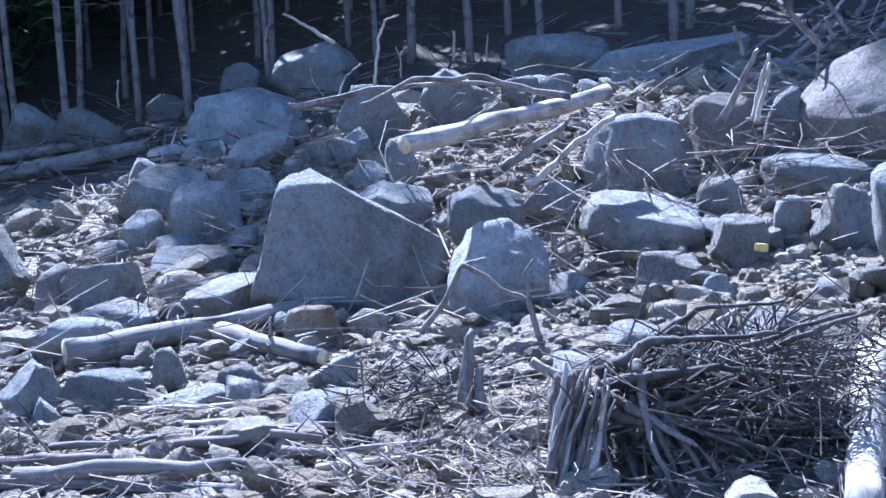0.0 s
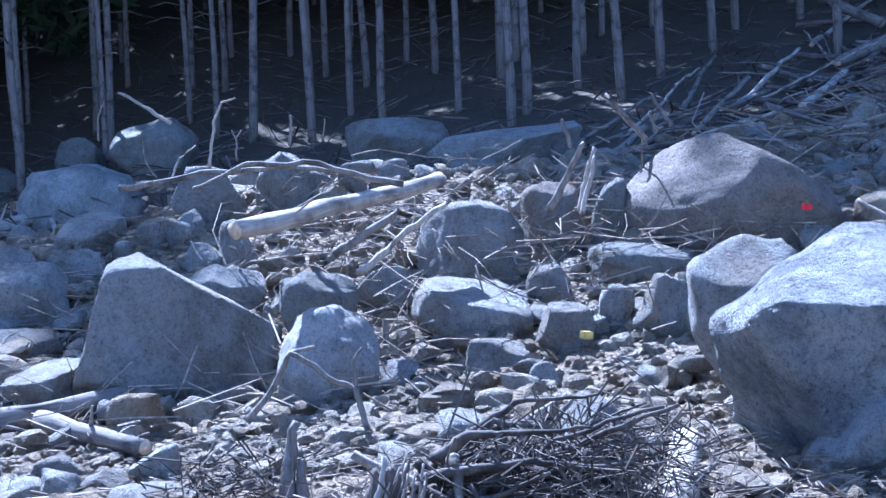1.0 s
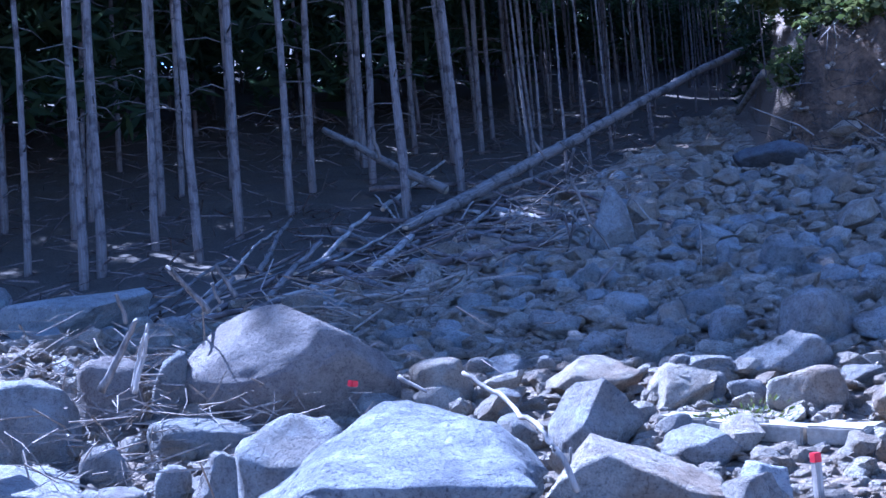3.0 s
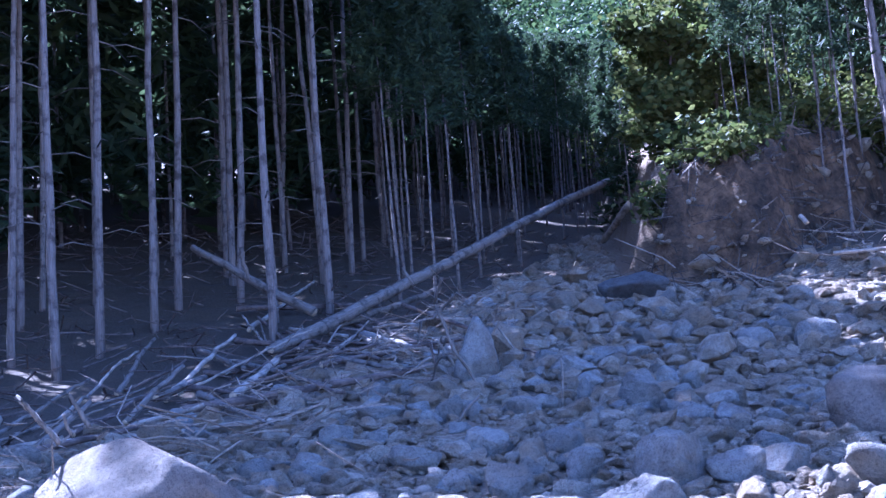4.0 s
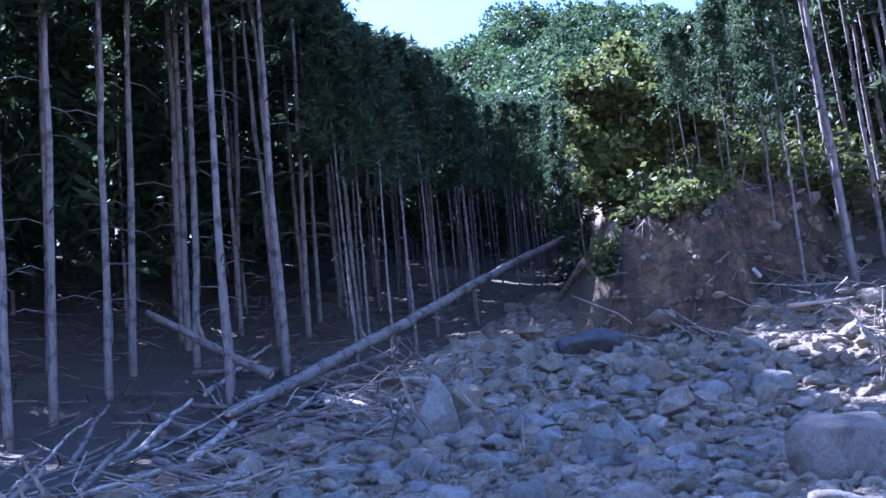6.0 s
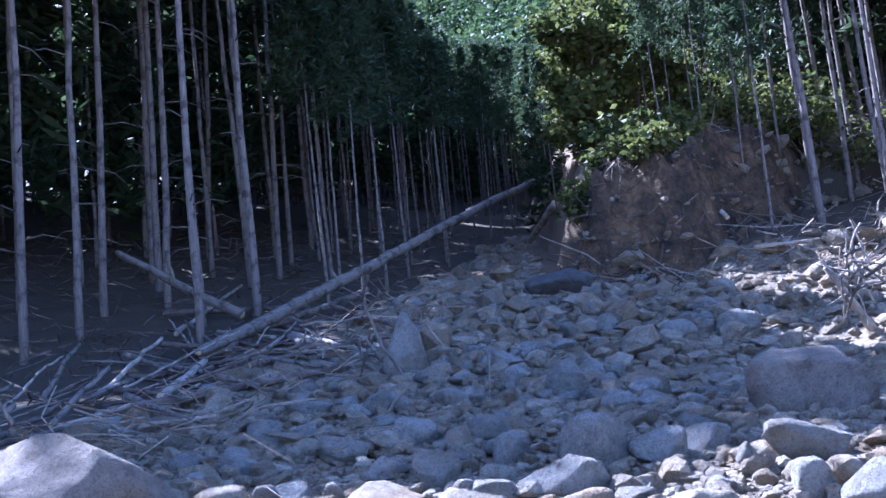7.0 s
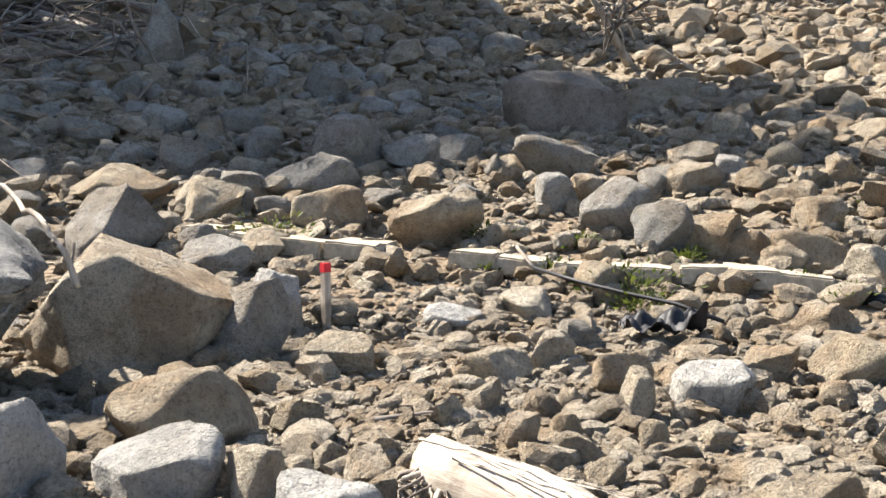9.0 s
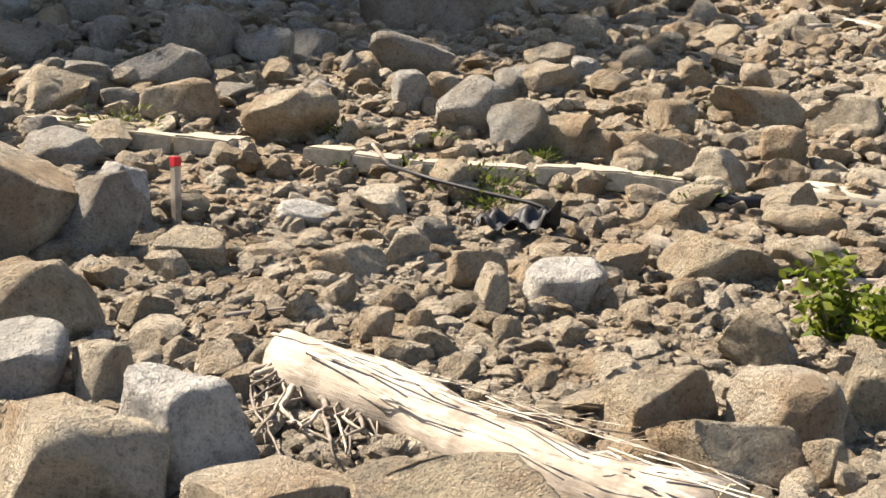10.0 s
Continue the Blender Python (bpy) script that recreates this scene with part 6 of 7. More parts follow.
stick([(10.96, 19.06, 4.73), (11.60, 18.70, 4.74)], 0.0218, 0.0174, BLEACHED, "pale broken branch on the stream bank", 363)
stick([(11.85, 14.92, 3.71), (11.87, 14.95, 3.26), (11.85, 14.98, 3.01)], 0.0103, 0.0082, BLEACHED, "pale broken branch on the stream bank", 364)
stick([(10.05, 15.13, 2.80), (10.36, 14.91, 3.19)], 0.0244, 0.0195, GREYWOOD, "pale broken branch on the stream bank", 365)
stick([(13.95, 19.59, 4.80), (14.22, 19.46, 4.36)], 0.0216, 0.0173, BLEACHED, "pale broken branch on the stream bank", 366)
stick([(13.37, 22.07, 6.40), (13.58, 22.01, 6.04)], 0.0351, 0.0281, GREYWOOD, "pale broken branch on the stream bank", 367)
stick([(11.92, 27.05, 7.73), (12.10, 27.12, 6.96)], 0.0539, 0.0431, GREYWOOD, "pale broken branch on the stream bank", 368)
fallen_log((8.63, 21.86, 4.02), (8.79, 20.18, 3.76), 0.068, 0.024, BARK, "broken stem heaped along the foot of the wood", 369, 0.004, 1)
fallen_log((10.45, 23.92, 4.68), (10.11, 19.10, 3.74), 0.058, 0.030, GREYWOOD, "broken stem heaped along the foot of the wood", 370, 0.004, 1)
fallen_log((14.39, 27.05, 6.00), (13.74, 21.55, 4.68), 0.054, 0.037, BARK, "broken stem heaped along the foot of the wood", 371, 0.004, 1)
fallen_log((11.82, 22.73, 4.63), (13.56, 24.66, 5.34), 0.044, 0.028, BLEACHED, "broken stem heaped along the foot of the wood", 372, 0.004, 1)
fallen_log((10.50, 22.32, 4.35), (9.91, 18.22, 3.55), 0.055, 0.027, BARK, "broken stem heaped along the foot of the wood", 373, 0.004, 1)
fallen_log((8.42, 20.80, 3.80), (7.81, 16.31, 2.98), 0.067, 0.017, GREYWOOD, "broken stem heaped along the foot of the wood", 374, 0.004, 1)
fallen_log((11.94, 24.24, 4.97), (16.60, 29.69, 7.03), 0.068, 0.049, BARK, "broken stem heaped along the foot of the wood", 375, 0.004, 1)
fallen_log((12.14, 27.30, 5.80), (16.41, 32.48, 7.94), 0.058, 0.034, BLEACHED, "broken stem heaped along the foot of the wood", 376, 0.004, 1)
fallen_log((11.41, 26.35, 5.44), (12.31, 24.27, 5.05), 0.075, 0.034, BARK, "broken stem heaped along the foot of the wood", 377, 0.004, 1)
fallen_log((11.87, 22.61, 4.61), (11.81, 19.68, 4.05), 0.078, 0.030, GREYWOOD, "broken stem heaped along the foot of the wood", 378, 0.004, 1)
fallen_log((12.86, 22.60, 4.77), (14.21, 22.40, 4.94), 0.065, 0.031, BARK, "broken stem heaped along the foot of the wood", 379, 0.004, 1)
fallen_log((13.81, 24.70, 5.37), (13.36, 20.79, 4.46), 0.080, 0.037, BLEACHED, "broken stem heaped along the foot of the wood", 380, 0.004, 1)
fallen_log((11.32, 21.89, 4.38), (13.07, 22.07, 4.70), 0.072, 0.027, BARK, "broken stem heaped along the foot of the wood", 381, 0.004, 1)
fallen_log((10.39, 25.98, 5.19), (10.22, 23.06, 4.47), 0.064, 0.042, GREYWOOD, "broken stem heaped along the foot of the wood", 382, 0.004, 1)
fallen_log((12.75, 26.52, 5.66), (12.33, 21.41, 4.44), 0.046, 0.039, BARK, "broken stem heaped along the foot of the wood", 383, 0.004, 1)
fallen_log((12.97, 26.82, 5.77), (13.41, 24.77, 5.33), 0.050, 0.040, BLEACHED, "broken stem heaped along the foot of the wood", 384, 0.004, 1)
stick([(13.83, 21.08, 5.05), (13.53, 21.35, 4.31)], 0.0284, 0.0170, GREYWOOD, "dry branch hanging off the fallen trunk", 385)
stick([(12.90, 19.60, 4.58), (13.02, 19.58, 4.18)], 0.0264, 0.0158, BLEACHED, "dry branch hanging off the fallen trunk", 386)
stick([(14.85, 21.97, 5.43), (15.28, 21.77, 4.85)], 0.0299, 0.0179, BARK, "dry branch hanging off the fallen trunk", 387)
stick([(13.80, 22.19, 5.32), (13.70, 22.36, 4.45)], 0.0294, 0.0177, GREYWOOD, "dry branch hanging off the fallen trunk", 388)
stick([(11.51, 18.06, 4.09), (11.12, 18.31, 3.85)], 0.0240, 0.0144, BLEACHED, "dry branch hanging off the fallen trunk", 389)
stick([(12.32, 19.44, 4.48), (12.41, 19.44, 4.02)], 0.0259, 0.0155, BARK, "dry branch hanging off the fallen trunk", 390)
stick([(11.87, 18.35, 4.19), (11.64, 18.55, 3.57)], 0.0245, 0.0147, GREYWOOD, "dry branch hanging off the fallen trunk", 391)
stick([(12.70, 19.80, 4.60), (12.98, 19.68, 4.11)], 0.0264, 0.0159, BLEACHED, "dry branch hanging off the fallen trunk", 392)
stick([(15.21, 24.53, 6.13), (14.94, 24.74, 5.82)], 0.0326, 0.0195, BARK, "dry branch hanging off the fallen trunk", 393)
stick([(13.07, 20.22, 4.74), (12.97, 20.37, 3.94)], 0.0271, 0.0162, GREYWOOD, "dry branch hanging off the fallen trunk", 394)
fallen_log(on_ground(28.6, 34.2, 0.35), on_ground(27.6, 31.4, 0.25), 0.10, 0.13, BLEACHED, "bleached log at the head of the stream bed", 395, 0.004, 0)
fallen_log((26.14, 25.05, 10.00), (26.38, 24.37, 9.63), 0.049, 0.049, BLEACHED, "bleached log on the cut bank", 396, 0.004, 0)
fallen_log((26.49, 23.21, 8.40), (26.49, 23.00, 8.15), 0.063, 0.063, BLEACHED, "pale log end on the cut bank", 397, 0.004, 0)
fallen_log((26.48, 22.23, 7.18), (27.41, 21.06, 7.13), 0.062, 0.046, BLEACHED, "bleached log at the foot of the standing trees", 398, 0.004, 1)
fallen_log((21.37, 16.03, 5.34), (22.23, 15.74, 4.00), 0.060, 0.096, BLEACHED, "bleached leaning trunk with torn roots", 399, 0.004, 3)
stick([(21.62, 15.45, 5.00), (21.90, 15.21, 5.14), (22.13, 15.03, 5.29)], 0.0248, 0.0119, GREYWOOD, "torn dry root of an upended stump", 400)
stick([(21.53, 15.49, 5.37), (21.84, 15.26, 5.29), (22.18, 14.97, 5.24)], 0.0308, 0.0119, BLEACHED, "torn dry root of an upended stump", 401)
stick([(21.51, 15.60, 5.00), (21.38, 15.86, 5.30), (21.32, 16.08, 5.42)], 0.0330, 0.0119, GREYWOOD, "torn dry root of an upended stump", 402)
stick([(21.51, 15.47, 5.57), (21.64, 15.35, 5.99), (21.76, 15.33, 6.13)], 0.0248, 0.0119, BLEACHED, "torn dry root of an upended stump", 403)
stick([(21.55, 15.52, 5.11), (21.62, 15.68, 4.68), (21.67, 15.82, 4.44)], 0.0380, 0.0119, GREYWOOD, "torn dry root of an upended stump", 404)
stick([(21.57, 15.49, 5.14), (21.41, 15.83, 5.28), (21.25, 16.17, 5.43)], 0.0242, 0.0119, BLEACHED, "torn dry root of an upended stump", 405)
stick([(21.44, 15.58, 5.48), (21.72, 15.34, 5.64), (21.94, 15.18, 5.76)], 0.0361, 0.0119, GREYWOOD, "torn dry root of an upended stump", 406)
stick([(21.47, 15.65, 4.98), (21.34, 15.92, 5.27), (21.29, 16.09, 5.55)], 0.0319, 0.0119, BLEACHED, "torn dry root of an upended stump", 407)
stick([(21.70, 15.34, 5.03), (21.96, 15.10, 5.24), (22.17, 14.92, 5.49)], 0.0408, 0.0119, GREYWOOD, "torn dry root of an upended stump", 408)
stick([(21.54, 15.56, 4.96), (21.64, 15.51, 5.41), (21.73, 15.48, 5.69)], 0.0249, 0.0119, BLEACHED, "torn dry root of an upended stump", 409)
stick([(21.71, 15.35, 4.88), (21.58, 15.71, 4.75), (21.44, 16.09, 4.60)], 0.0363, 0.0119, GREYWOOD, "torn dry root of an upended stump", 410)
stick([(21.42, 15.68, 5.15), (21.51, 15.81, 4.71), (21.60, 15.95, 4.18)], 0.0352, 0.0119, BLEACHED, "torn dry root of an upended stump", 411)
stick([(21.60, 15.49, 4.90), (21.59, 15.75, 4.53), (21.62, 15.92, 4.26)], 0.0400, 0.0119, GREYWOOD, "torn dry root of an upended stump", 412)
stick([(21.68, 15.32, 5.19), (21.95, 15.08, 5.39), (22.17, 14.91, 5.56)], 0.0321, 0.0119, BLEACHED, "torn dry root of an upended stump", 413)
stick([(21.67, 15.36, 5.08), (21.60, 15.54, 5.48), (21.59, 15.67, 5.66)], 0.0363, 0.0119, GREYWOOD, "torn dry root of an upended stump", 414)
stick([(21.50, 15.64, 4.86), (21.80, 15.39, 4.91), (22.04, 15.23, 4.93)], 0.0415, 0.0119, BLEACHED, "torn dry root of an upended stump", 415)
stick([(21.52, 15.58, 5.03), (21.75, 15.37, 5.33), (21.98, 15.15, 5.63)], 0.0344, 0.0119, GREYWOOD, "torn dry root of an upended stump", 416)
stick([(21.74, 15.24, 5.25), (21.70, 15.35, 5.68), (21.64, 15.47, 6.21)], 0.0246, 0.0120, BLEACHED, "torn dry root of an upended stump", 417)
stick([(21.49, 15.55, 5.31), (21.58, 15.69, 4.87), (21.67, 15.83, 4.34)], 0.0273, 0.0119, GREYWOOD, "torn dry root of an upended stump", 418)
stick([(21.66, 15.36, 5.19), (21.68, 15.58, 4.79), (21.68, 15.77, 4.69)], 0.0408, 0.0119, BLEACHED, "torn dry root of an upended stump", 419)
stick([(21.47, 15.60, 5.24), (21.53, 15.57, 5.70), (21.60, 15.56, 6.05)], 0.0277, 0.0119, GREYWOOD, "torn dry root of an upended stump", 420)
stick([(21.62, 15.43, 5.08), (21.82, 15.41, 4.68), (21.96, 15.42, 4.50)], 0.0326, 0.0119, BLEACHED, "torn dry root of an upended stump", 421)
stick([(21.71, 15.36, 4.80), (22.00, 15.11, 4.90), (22.29, 14.88, 4.97)], 0.0376, 0.0119, GREYWOOD, "torn dry root of an upended stump", 422)
stick([(21.55, 15.54, 5.02), (21.72, 15.56, 4.60), (21.88, 15.59, 4.06)], 0.0252, 0.0119, BLEACHED, "torn dry root of an upended stump", 423)
stick([(21.67, 15.33, 5.22), (21.95, 15.18, 4.94), (22.22, 15.05, 4.60)], 0.0296, 0.0119, GREYWOOD, "torn dry root of an upended stump", 424)
stick([(21.63, 15.44, 5.00), (21.93, 15.19, 5.00), (22.18, 15.01, 5.01)], 0.0245, 0.0119, BLEACHED, "torn dry root of an upended stump", 425)
stick([(27.25, 21.22, 6.91), (27.55, 20.85, 6.90)], 0.0312, 0.0187, BLEACHED, "dry fallen branch at the wood edge", 426)
stick([(27.40, 20.99, 6.87), (27.19, 21.48, 7.12)], 0.0311, 0.0187, BLEACHED, "dry fallen branch at the wood edge", 427)
stick([(26.73, 22.15, 7.21), (27.24, 21.60, 7.35)], 0.0314, 0.0188, BLEACHED, "dry fallen branch at the wood edge", 428)
stick([(28.39, 19.75, 6.80), (28.11, 20.16, 6.88)], 0.0312, 0.0187, BLEACHED, "dry fallen branch at the wood edge", 429)
stick([(28.15, 20.48, 7.35), (28.69, 19.92, 7.48)], 0.0315, 0.0189, BLEACHED, "dry fallen branch at the wood edge", 430)
stick([(26.93, 21.83, 7.14), (26.87, 21.79, 7.02)], 0.0313, 0.0188, BLEACHED, "dry fallen branch at the wood edge", 431)
stick([(28.31, 20.24, 7.29), (28.18, 20.27, 7.09)], 0.0315, 0.0189, BLEACHED, "dry fallen branch at the wood edge", 432)
stick([(27.48, 21.38, 7.41), (27.95, 20.87, 7.57)], 0.0315, 0.0189, BLEACHED, "dry fallen branch at the wood edge", 433)
stick([(27.46, 20.89, 6.82), (27.95, 20.46, 6.98)], 0.0311, 0.0187, BLEACHED, "dry fallen branch at the wood edge", 434)
stick([(26.83, 22.08, 7.32), (26.97, 21.78, 7.15)], 0.0314, 0.0189, BLEACHED, "dry fallen branch at the wood edge", 435)
stick([(27.12, 21.70, 7.30), (27.15, 21.81, 7.45)], 0.0314, 0.0188, BLEACHED, "dry fallen branch at the wood edge", 436)
stick([(28.27, 20.06, 6.99), (28.15, 20.16, 6.90)], 0.0313, 0.0188, BLEACHED, "dry fallen branch at the wood edge", 437)
stick([(27.33, 21.34, 7.13), (27.66, 20.97, 7.19)], 0.0313, 0.0188, BLEACHED, "dry fallen branch at the wood edge", 438)
stick([(26.84, 22.36, 7.67), (27.07, 21.90, 7.47)], 0.0316, 0.0190, BLEACHED, "dry fallen branch at the wood edge", 439)
fallen_log((4.62, 3.86, 0.39), (4.33, 1.61, 0.25), 0.150, 0.130, BLEACHED, "thick bleached cedar log with splintered fibrous end", 440, 0.012, 0)
bark_strips((4.62, 3.86, 0.39), (4.33, 1.61, 0.25), 0.150, 0.130, 77)
stick([(4.69, 3.60, 0.46), (4.60, 3.67, 0.35), (4.60, 3.60, 0.31)], 0.0184, 0.0040, GREYWOOD, "torn root fibre at the log end", 441)
stick([(4.75, 3.51, 0.39), (4.63, 3.41, 0.34), (4.33, 3.08, 0.26)], 0.0155, 0.0040, BLEACHED, "torn root fibre at the log end", 442)
stick([(4.50, 3.77, 0.39), (4.33, 3.78, 0.35), (3.99, 3.34, 0.26)], 0.0085, 0.0040, GREYWOOD, "torn root fibre at the log end", 443)
stick([(4.53, 3.77, 0.46), (4.44, 3.86, 0.36), (4.56, 3.87, 0.33)], 0.0131, 0.0040, BLEACHED, "torn root fibre at the log end", 444)
stick([(4.66, 3.60, 0.37), (4.42, 3.60, 0.34), (4.60, 3.62, 0.31)], 0.0121, 0.0040, GREYWOOD, "torn root fibre at the log end", 445)
stick([(4.51, 3.75, 0.35), (4.37, 3.62, 0.34), (4.00, 3.41, 0.27)], 0.0087, 0.0040, BLEACHED, "torn root fibre at the log end", 446)
stick([(4.66, 3.60, 0.38), (4.58, 3.57, 0.34), (4.21, 3.24, 0.27)], 0.0163, 0.0040, GREYWOOD, "torn root fibre at the log end", 447)
stick([(4.76, 3.51, 0.40), (4.74, 3.43, 0.34), (4.71, 3.75, 0.32)], 0.0086, 0.0040, BLEACHED, "torn root fibre at the log end", 448)
stick([(4.54, 3.60, 0.31), (4.26, 3.30, 0.31), (4.04, 3.03, 0.25)], 0.0168, 0.0040, GREYWOOD, "torn root fibre at the log end", 449)
stick([(4.61, 3.37, 0.29), (4.31, 3.28, 0.31), (4.10, 3.03, 0.25)], 0.0090, 0.0039, BLEACHED, "torn root fibre at the log end", 450)
stick([(4.74, 3.52, 0.39), (4.78, 3.66, 0.36), (4.32, 3.07, 0.26)], 0.0181, 0.0040, GREYWOOD, "torn root fibre at the log end", 451)
stick([(4.54, 3.73, 0.38), (4.38, 3.53, 0.33), (4.16, 3.65, 0.29)], 0.0061, 0.0040, BLEACHED, "torn root fibre at the log end", 452)
stick([(4.51, 3.37, 0.29), (4.26, 3.09, 0.30), (4.15, 3.17, 0.26)], 0.0137, 0.0039, GREYWOOD, "torn root fibre at the log end", 453)
stick([(4.33, 3.42, 0.28), (4.13, 3.30, 0.31), (4.16, 3.14, 0.26)], 0.0092, 0.0038, BLEACHED, "torn root fibre at the log end", 454)
stick([(4.26, 3.53, 0.29), (4.07, 3.41, 0.31), (3.80, 2.99, 0.23)], 0.0077, 0.0038, GREYWOOD, "torn root fibre at the log end", 455)
stick([(4.30, 3.55, 0.29), (4.14, 3.33, 0.31), (4.20, 3.44, 0.28)], 0.0114, 0.0038, BLEACHED, "torn root fibre at the log end", 456)
stick([(4.51, 3.78, 0.43), (4.46, 3.96, 0.36), (4.37, 3.72, 0.31)], 0.0149, 0.0040, GREYWOOD, "torn root fibre at the log end", 457)
stick([(4.50, 3.77, 0.41), (4.42, 3.88, 0.36), (4.50, 3.74, 0.31)], 0.0174, 0.0040, BLEACHED, "torn root fibre at the log end", 458)
stick([(4.58, 3.70, 0.41), (4.44, 3.72, 0.35), (4.27, 3.74, 0.30)], 0.0093, 0.0040, GREYWOOD, "torn root fibre at the log end", 459)
stick([(4.62, 3.63, 0.36), (4.55, 3.77, 0.35), (4.35, 3.26, 0.28)], 0.0177, 0.0040, BLEACHED, "torn root fibre at the log end", 460)
stick([(4.70, 3.47, 0.31), (4.55, 3.30, 0.33), (4.07, 3.09, 0.25)], 0.0097, 0.0040, GREYWOOD, "torn root fibre at the log end", 461)
stick([(4.54, 3.71, 0.34), (4.21, 3.48, 0.32), (4.14, 3.23, 0.26)], 0.0173, 0.0040, BLEACHED, "torn root fibre at the log end", 462)
stick([(4.55, 3.72, 0.40), (4.44, 3.75, 0.35), (4.39, 3.92, 0.32)], 0.0087, 0.0040, GREYWOOD, "torn root fibre at the log end", 463)
stick([(4.51, 3.77, 0.40), (4.47, 3.95, 0.36), (4.21, 3.61, 0.29)], 0.0161, 0.0040, BLEACHED, "torn root fibre at the log end", 464)
stick([(4.56, 3.71, 0.36), (4.64, 3.77, 0.36), (4.43, 3.69, 0.31)], 0.0055, 0.0040, GREYWOOD, "torn root fibre at the log end", 465)
stick([(4.64, 3.45, 0.30), (4.31, 3.24, 0.31), (4.27, 3.02, 0.26)], 0.0113, 0.0040, BLEACHED, "torn root fibre at the log end", 466)
stick([(4.23, 3.54, 0.29), (4.17, 3.48, 0.32), (3.96, 3.39, 0.27)], 0.0170, 0.0038, GREYWOOD, "torn root fibre at the log end", 467)
stick([(4.57, 3.71, 0.43), (4.73, 3.83, 0.37), (4.53, 3.99, 0.33)], 0.0075, 0.0040, BLEACHED, "torn root fibre at the log end", 468)
stick([(4.60, 3.67, 0.40), (4.45, 3.56, 0.34), (4.51, 3.88, 0.32)], 0.0155, 0.0040, GREYWOOD, "torn root fibre at the log end", 469)
stick([(4.45, 3.40, 0.29), (4.12, 3.27, 0.31), (4.16, 3.33, 0.27)], 0.0100, 0.0038, BLEACHED, "torn root fibre at the log end", 470)
stick([(4.53, 3.37, 0.29), (4.43, 3.27, 0.32), (4.27, 3.27, 0.27)], 0.0080, 0.0039, GREYWOOD, "torn root fibre at the log end", 471)
stick([(4.73, 3.55, 0.44), (4.67, 3.46, 0.34), (4.46, 3.45, 0.29)], 0.0183, 0.0040, BLEACHED, "torn root fibre at the log end", 472)
stick([(4.52, 3.43, 0.29), (4.46, 3.39, 0.33), (4.08, 3.00, 0.25)], 0.0096, 0.0039, GREYWOOD, "torn root fibre at the log end", 473)
stick([(4.49, 3.78, 0.37), (4.44, 3.80, 0.35), (4.24, 3.61, 0.29)], 0.0146, 0.0040, BLEACHED, "torn root fibre at the log end", 474)
fallen_log((5.14, 4.83, 0.41), (5.76, 4.52, 0.42), 0.018, 0.015, GREYWOOD, "thin grey pole lying in gravel", 475, 0.004, 1)
stick([(5.76, 4.61, 0.41), (5.47, 4.33, 0.37), (5.19, 4.05, 0.34)], 0.0167, 0.0133, BLEACHED, "short pale stick standing in gravel", 476)
fallen_log((7.84, 2.96, 0.43), (8.44, 2.45, 0.42), 0.024, 0.022, BLEACHED, "pale pole lying in rubble", 477, 0.004, 1)
stick([(5.47, 2.26, 0.23), (5.78, 2.35, 0.25), (6.00, 2.40, 0.27)], 0.0163, 0.0108, BLEACHED, "short pale split stick", 478)
fallen_log((17.32, 7.68, 2.36), (18.40, 6.90, 2.42), 0.049, 0.042, BLEACHED, "pale log on the far rubble slope", 479, 0.004, 0)
fallen_log((19.44, 8.12, 2.74), (18.51, 5.90, 2.30), 0.055, 0.042, BLEACHED, "pale log on the far rubble slope", 480, 0.004, 0)
stem_rng = np.random.default_rng(77)
for k in range(30):
    fx = stem_rng.uniform(3.5, 13.5)
    fy = 17.0 + (fx - 4) * 0.72 + stem_rng.uniform(0, 4.0)
    turn, length = stem_rng.normal(0.75, 0.7), stem_rng.uniform(1.4, 4.2)
    ex, ey = fx + math.cos(turn) * length, fy + math.sin(turn) * length
    thick = stem_rng.uniform(0.025, 0.065)
    fallen_log(on_ground(fx, fy, thick + 0.03), on_ground(ex, ey, thick + stem_rng.uniform(0.05, 0.7)), thick, thick * 0.6, (GREYWOOD, BARK, BLEACHED, GREYWOOD)[k % 4], "broken stem heaped along the foot of the wood", 1300 + k, 0.008, 2)
# small finds
red_stake((6.46, 6.79, 0.84), 0.26)
painted_block((2.53, 10.07, 0.85), 0.1, YELLOW, "small yellow painted block lying on gravel", "block")
painted_block((3.76, 8.44, 1.80), 0.07, RED, "small red plastic scrap wedged between stones", "scrap")
plank((0.96, 10.99, 0.79), 0.26, 0.055, 3)
plank((0.90, 10.16, 0.59), 0.21, 0.05, -14)
retaining_wall([((7.05, 9.18, 1.34), (7.26, 8.79, 1.29)), ((7.26, 8.79, 1.29), (7.47, 8.39, 1.24)), ((7.47, 8.39, 1.24), (7.67, 7.99, 1.19)), ((7.67, 7.99, 1.19), (7.88, 7.58, 1.14)), ((8.20, 7.09, 1.09), (8.41, 6.76, 1.06)), ((8.41, 6.76, 1.06), (8.64, 6.42, 1.02)), ((8.64, 6.42, 1.02), (8.97, 6.04, 0.99)), ((8.97, 6.04, 0.99), (9.23, 5.59, 0.95)), ((9.23, 5.59, 0.95), (9.49, 5.30, 0.93)), ((9.49, 5.30, 0.93), (9.74, 4.98, 0.90)), ((9.74, 4.98, 0.90), (9.97, 4.59, 0.86))])
road_slab([(10.64, 4.41, 0.79), (11.35, 3.34, 0.68), (10.89, 3.10, 0.57), (10.53, 4.07, 0.71)])
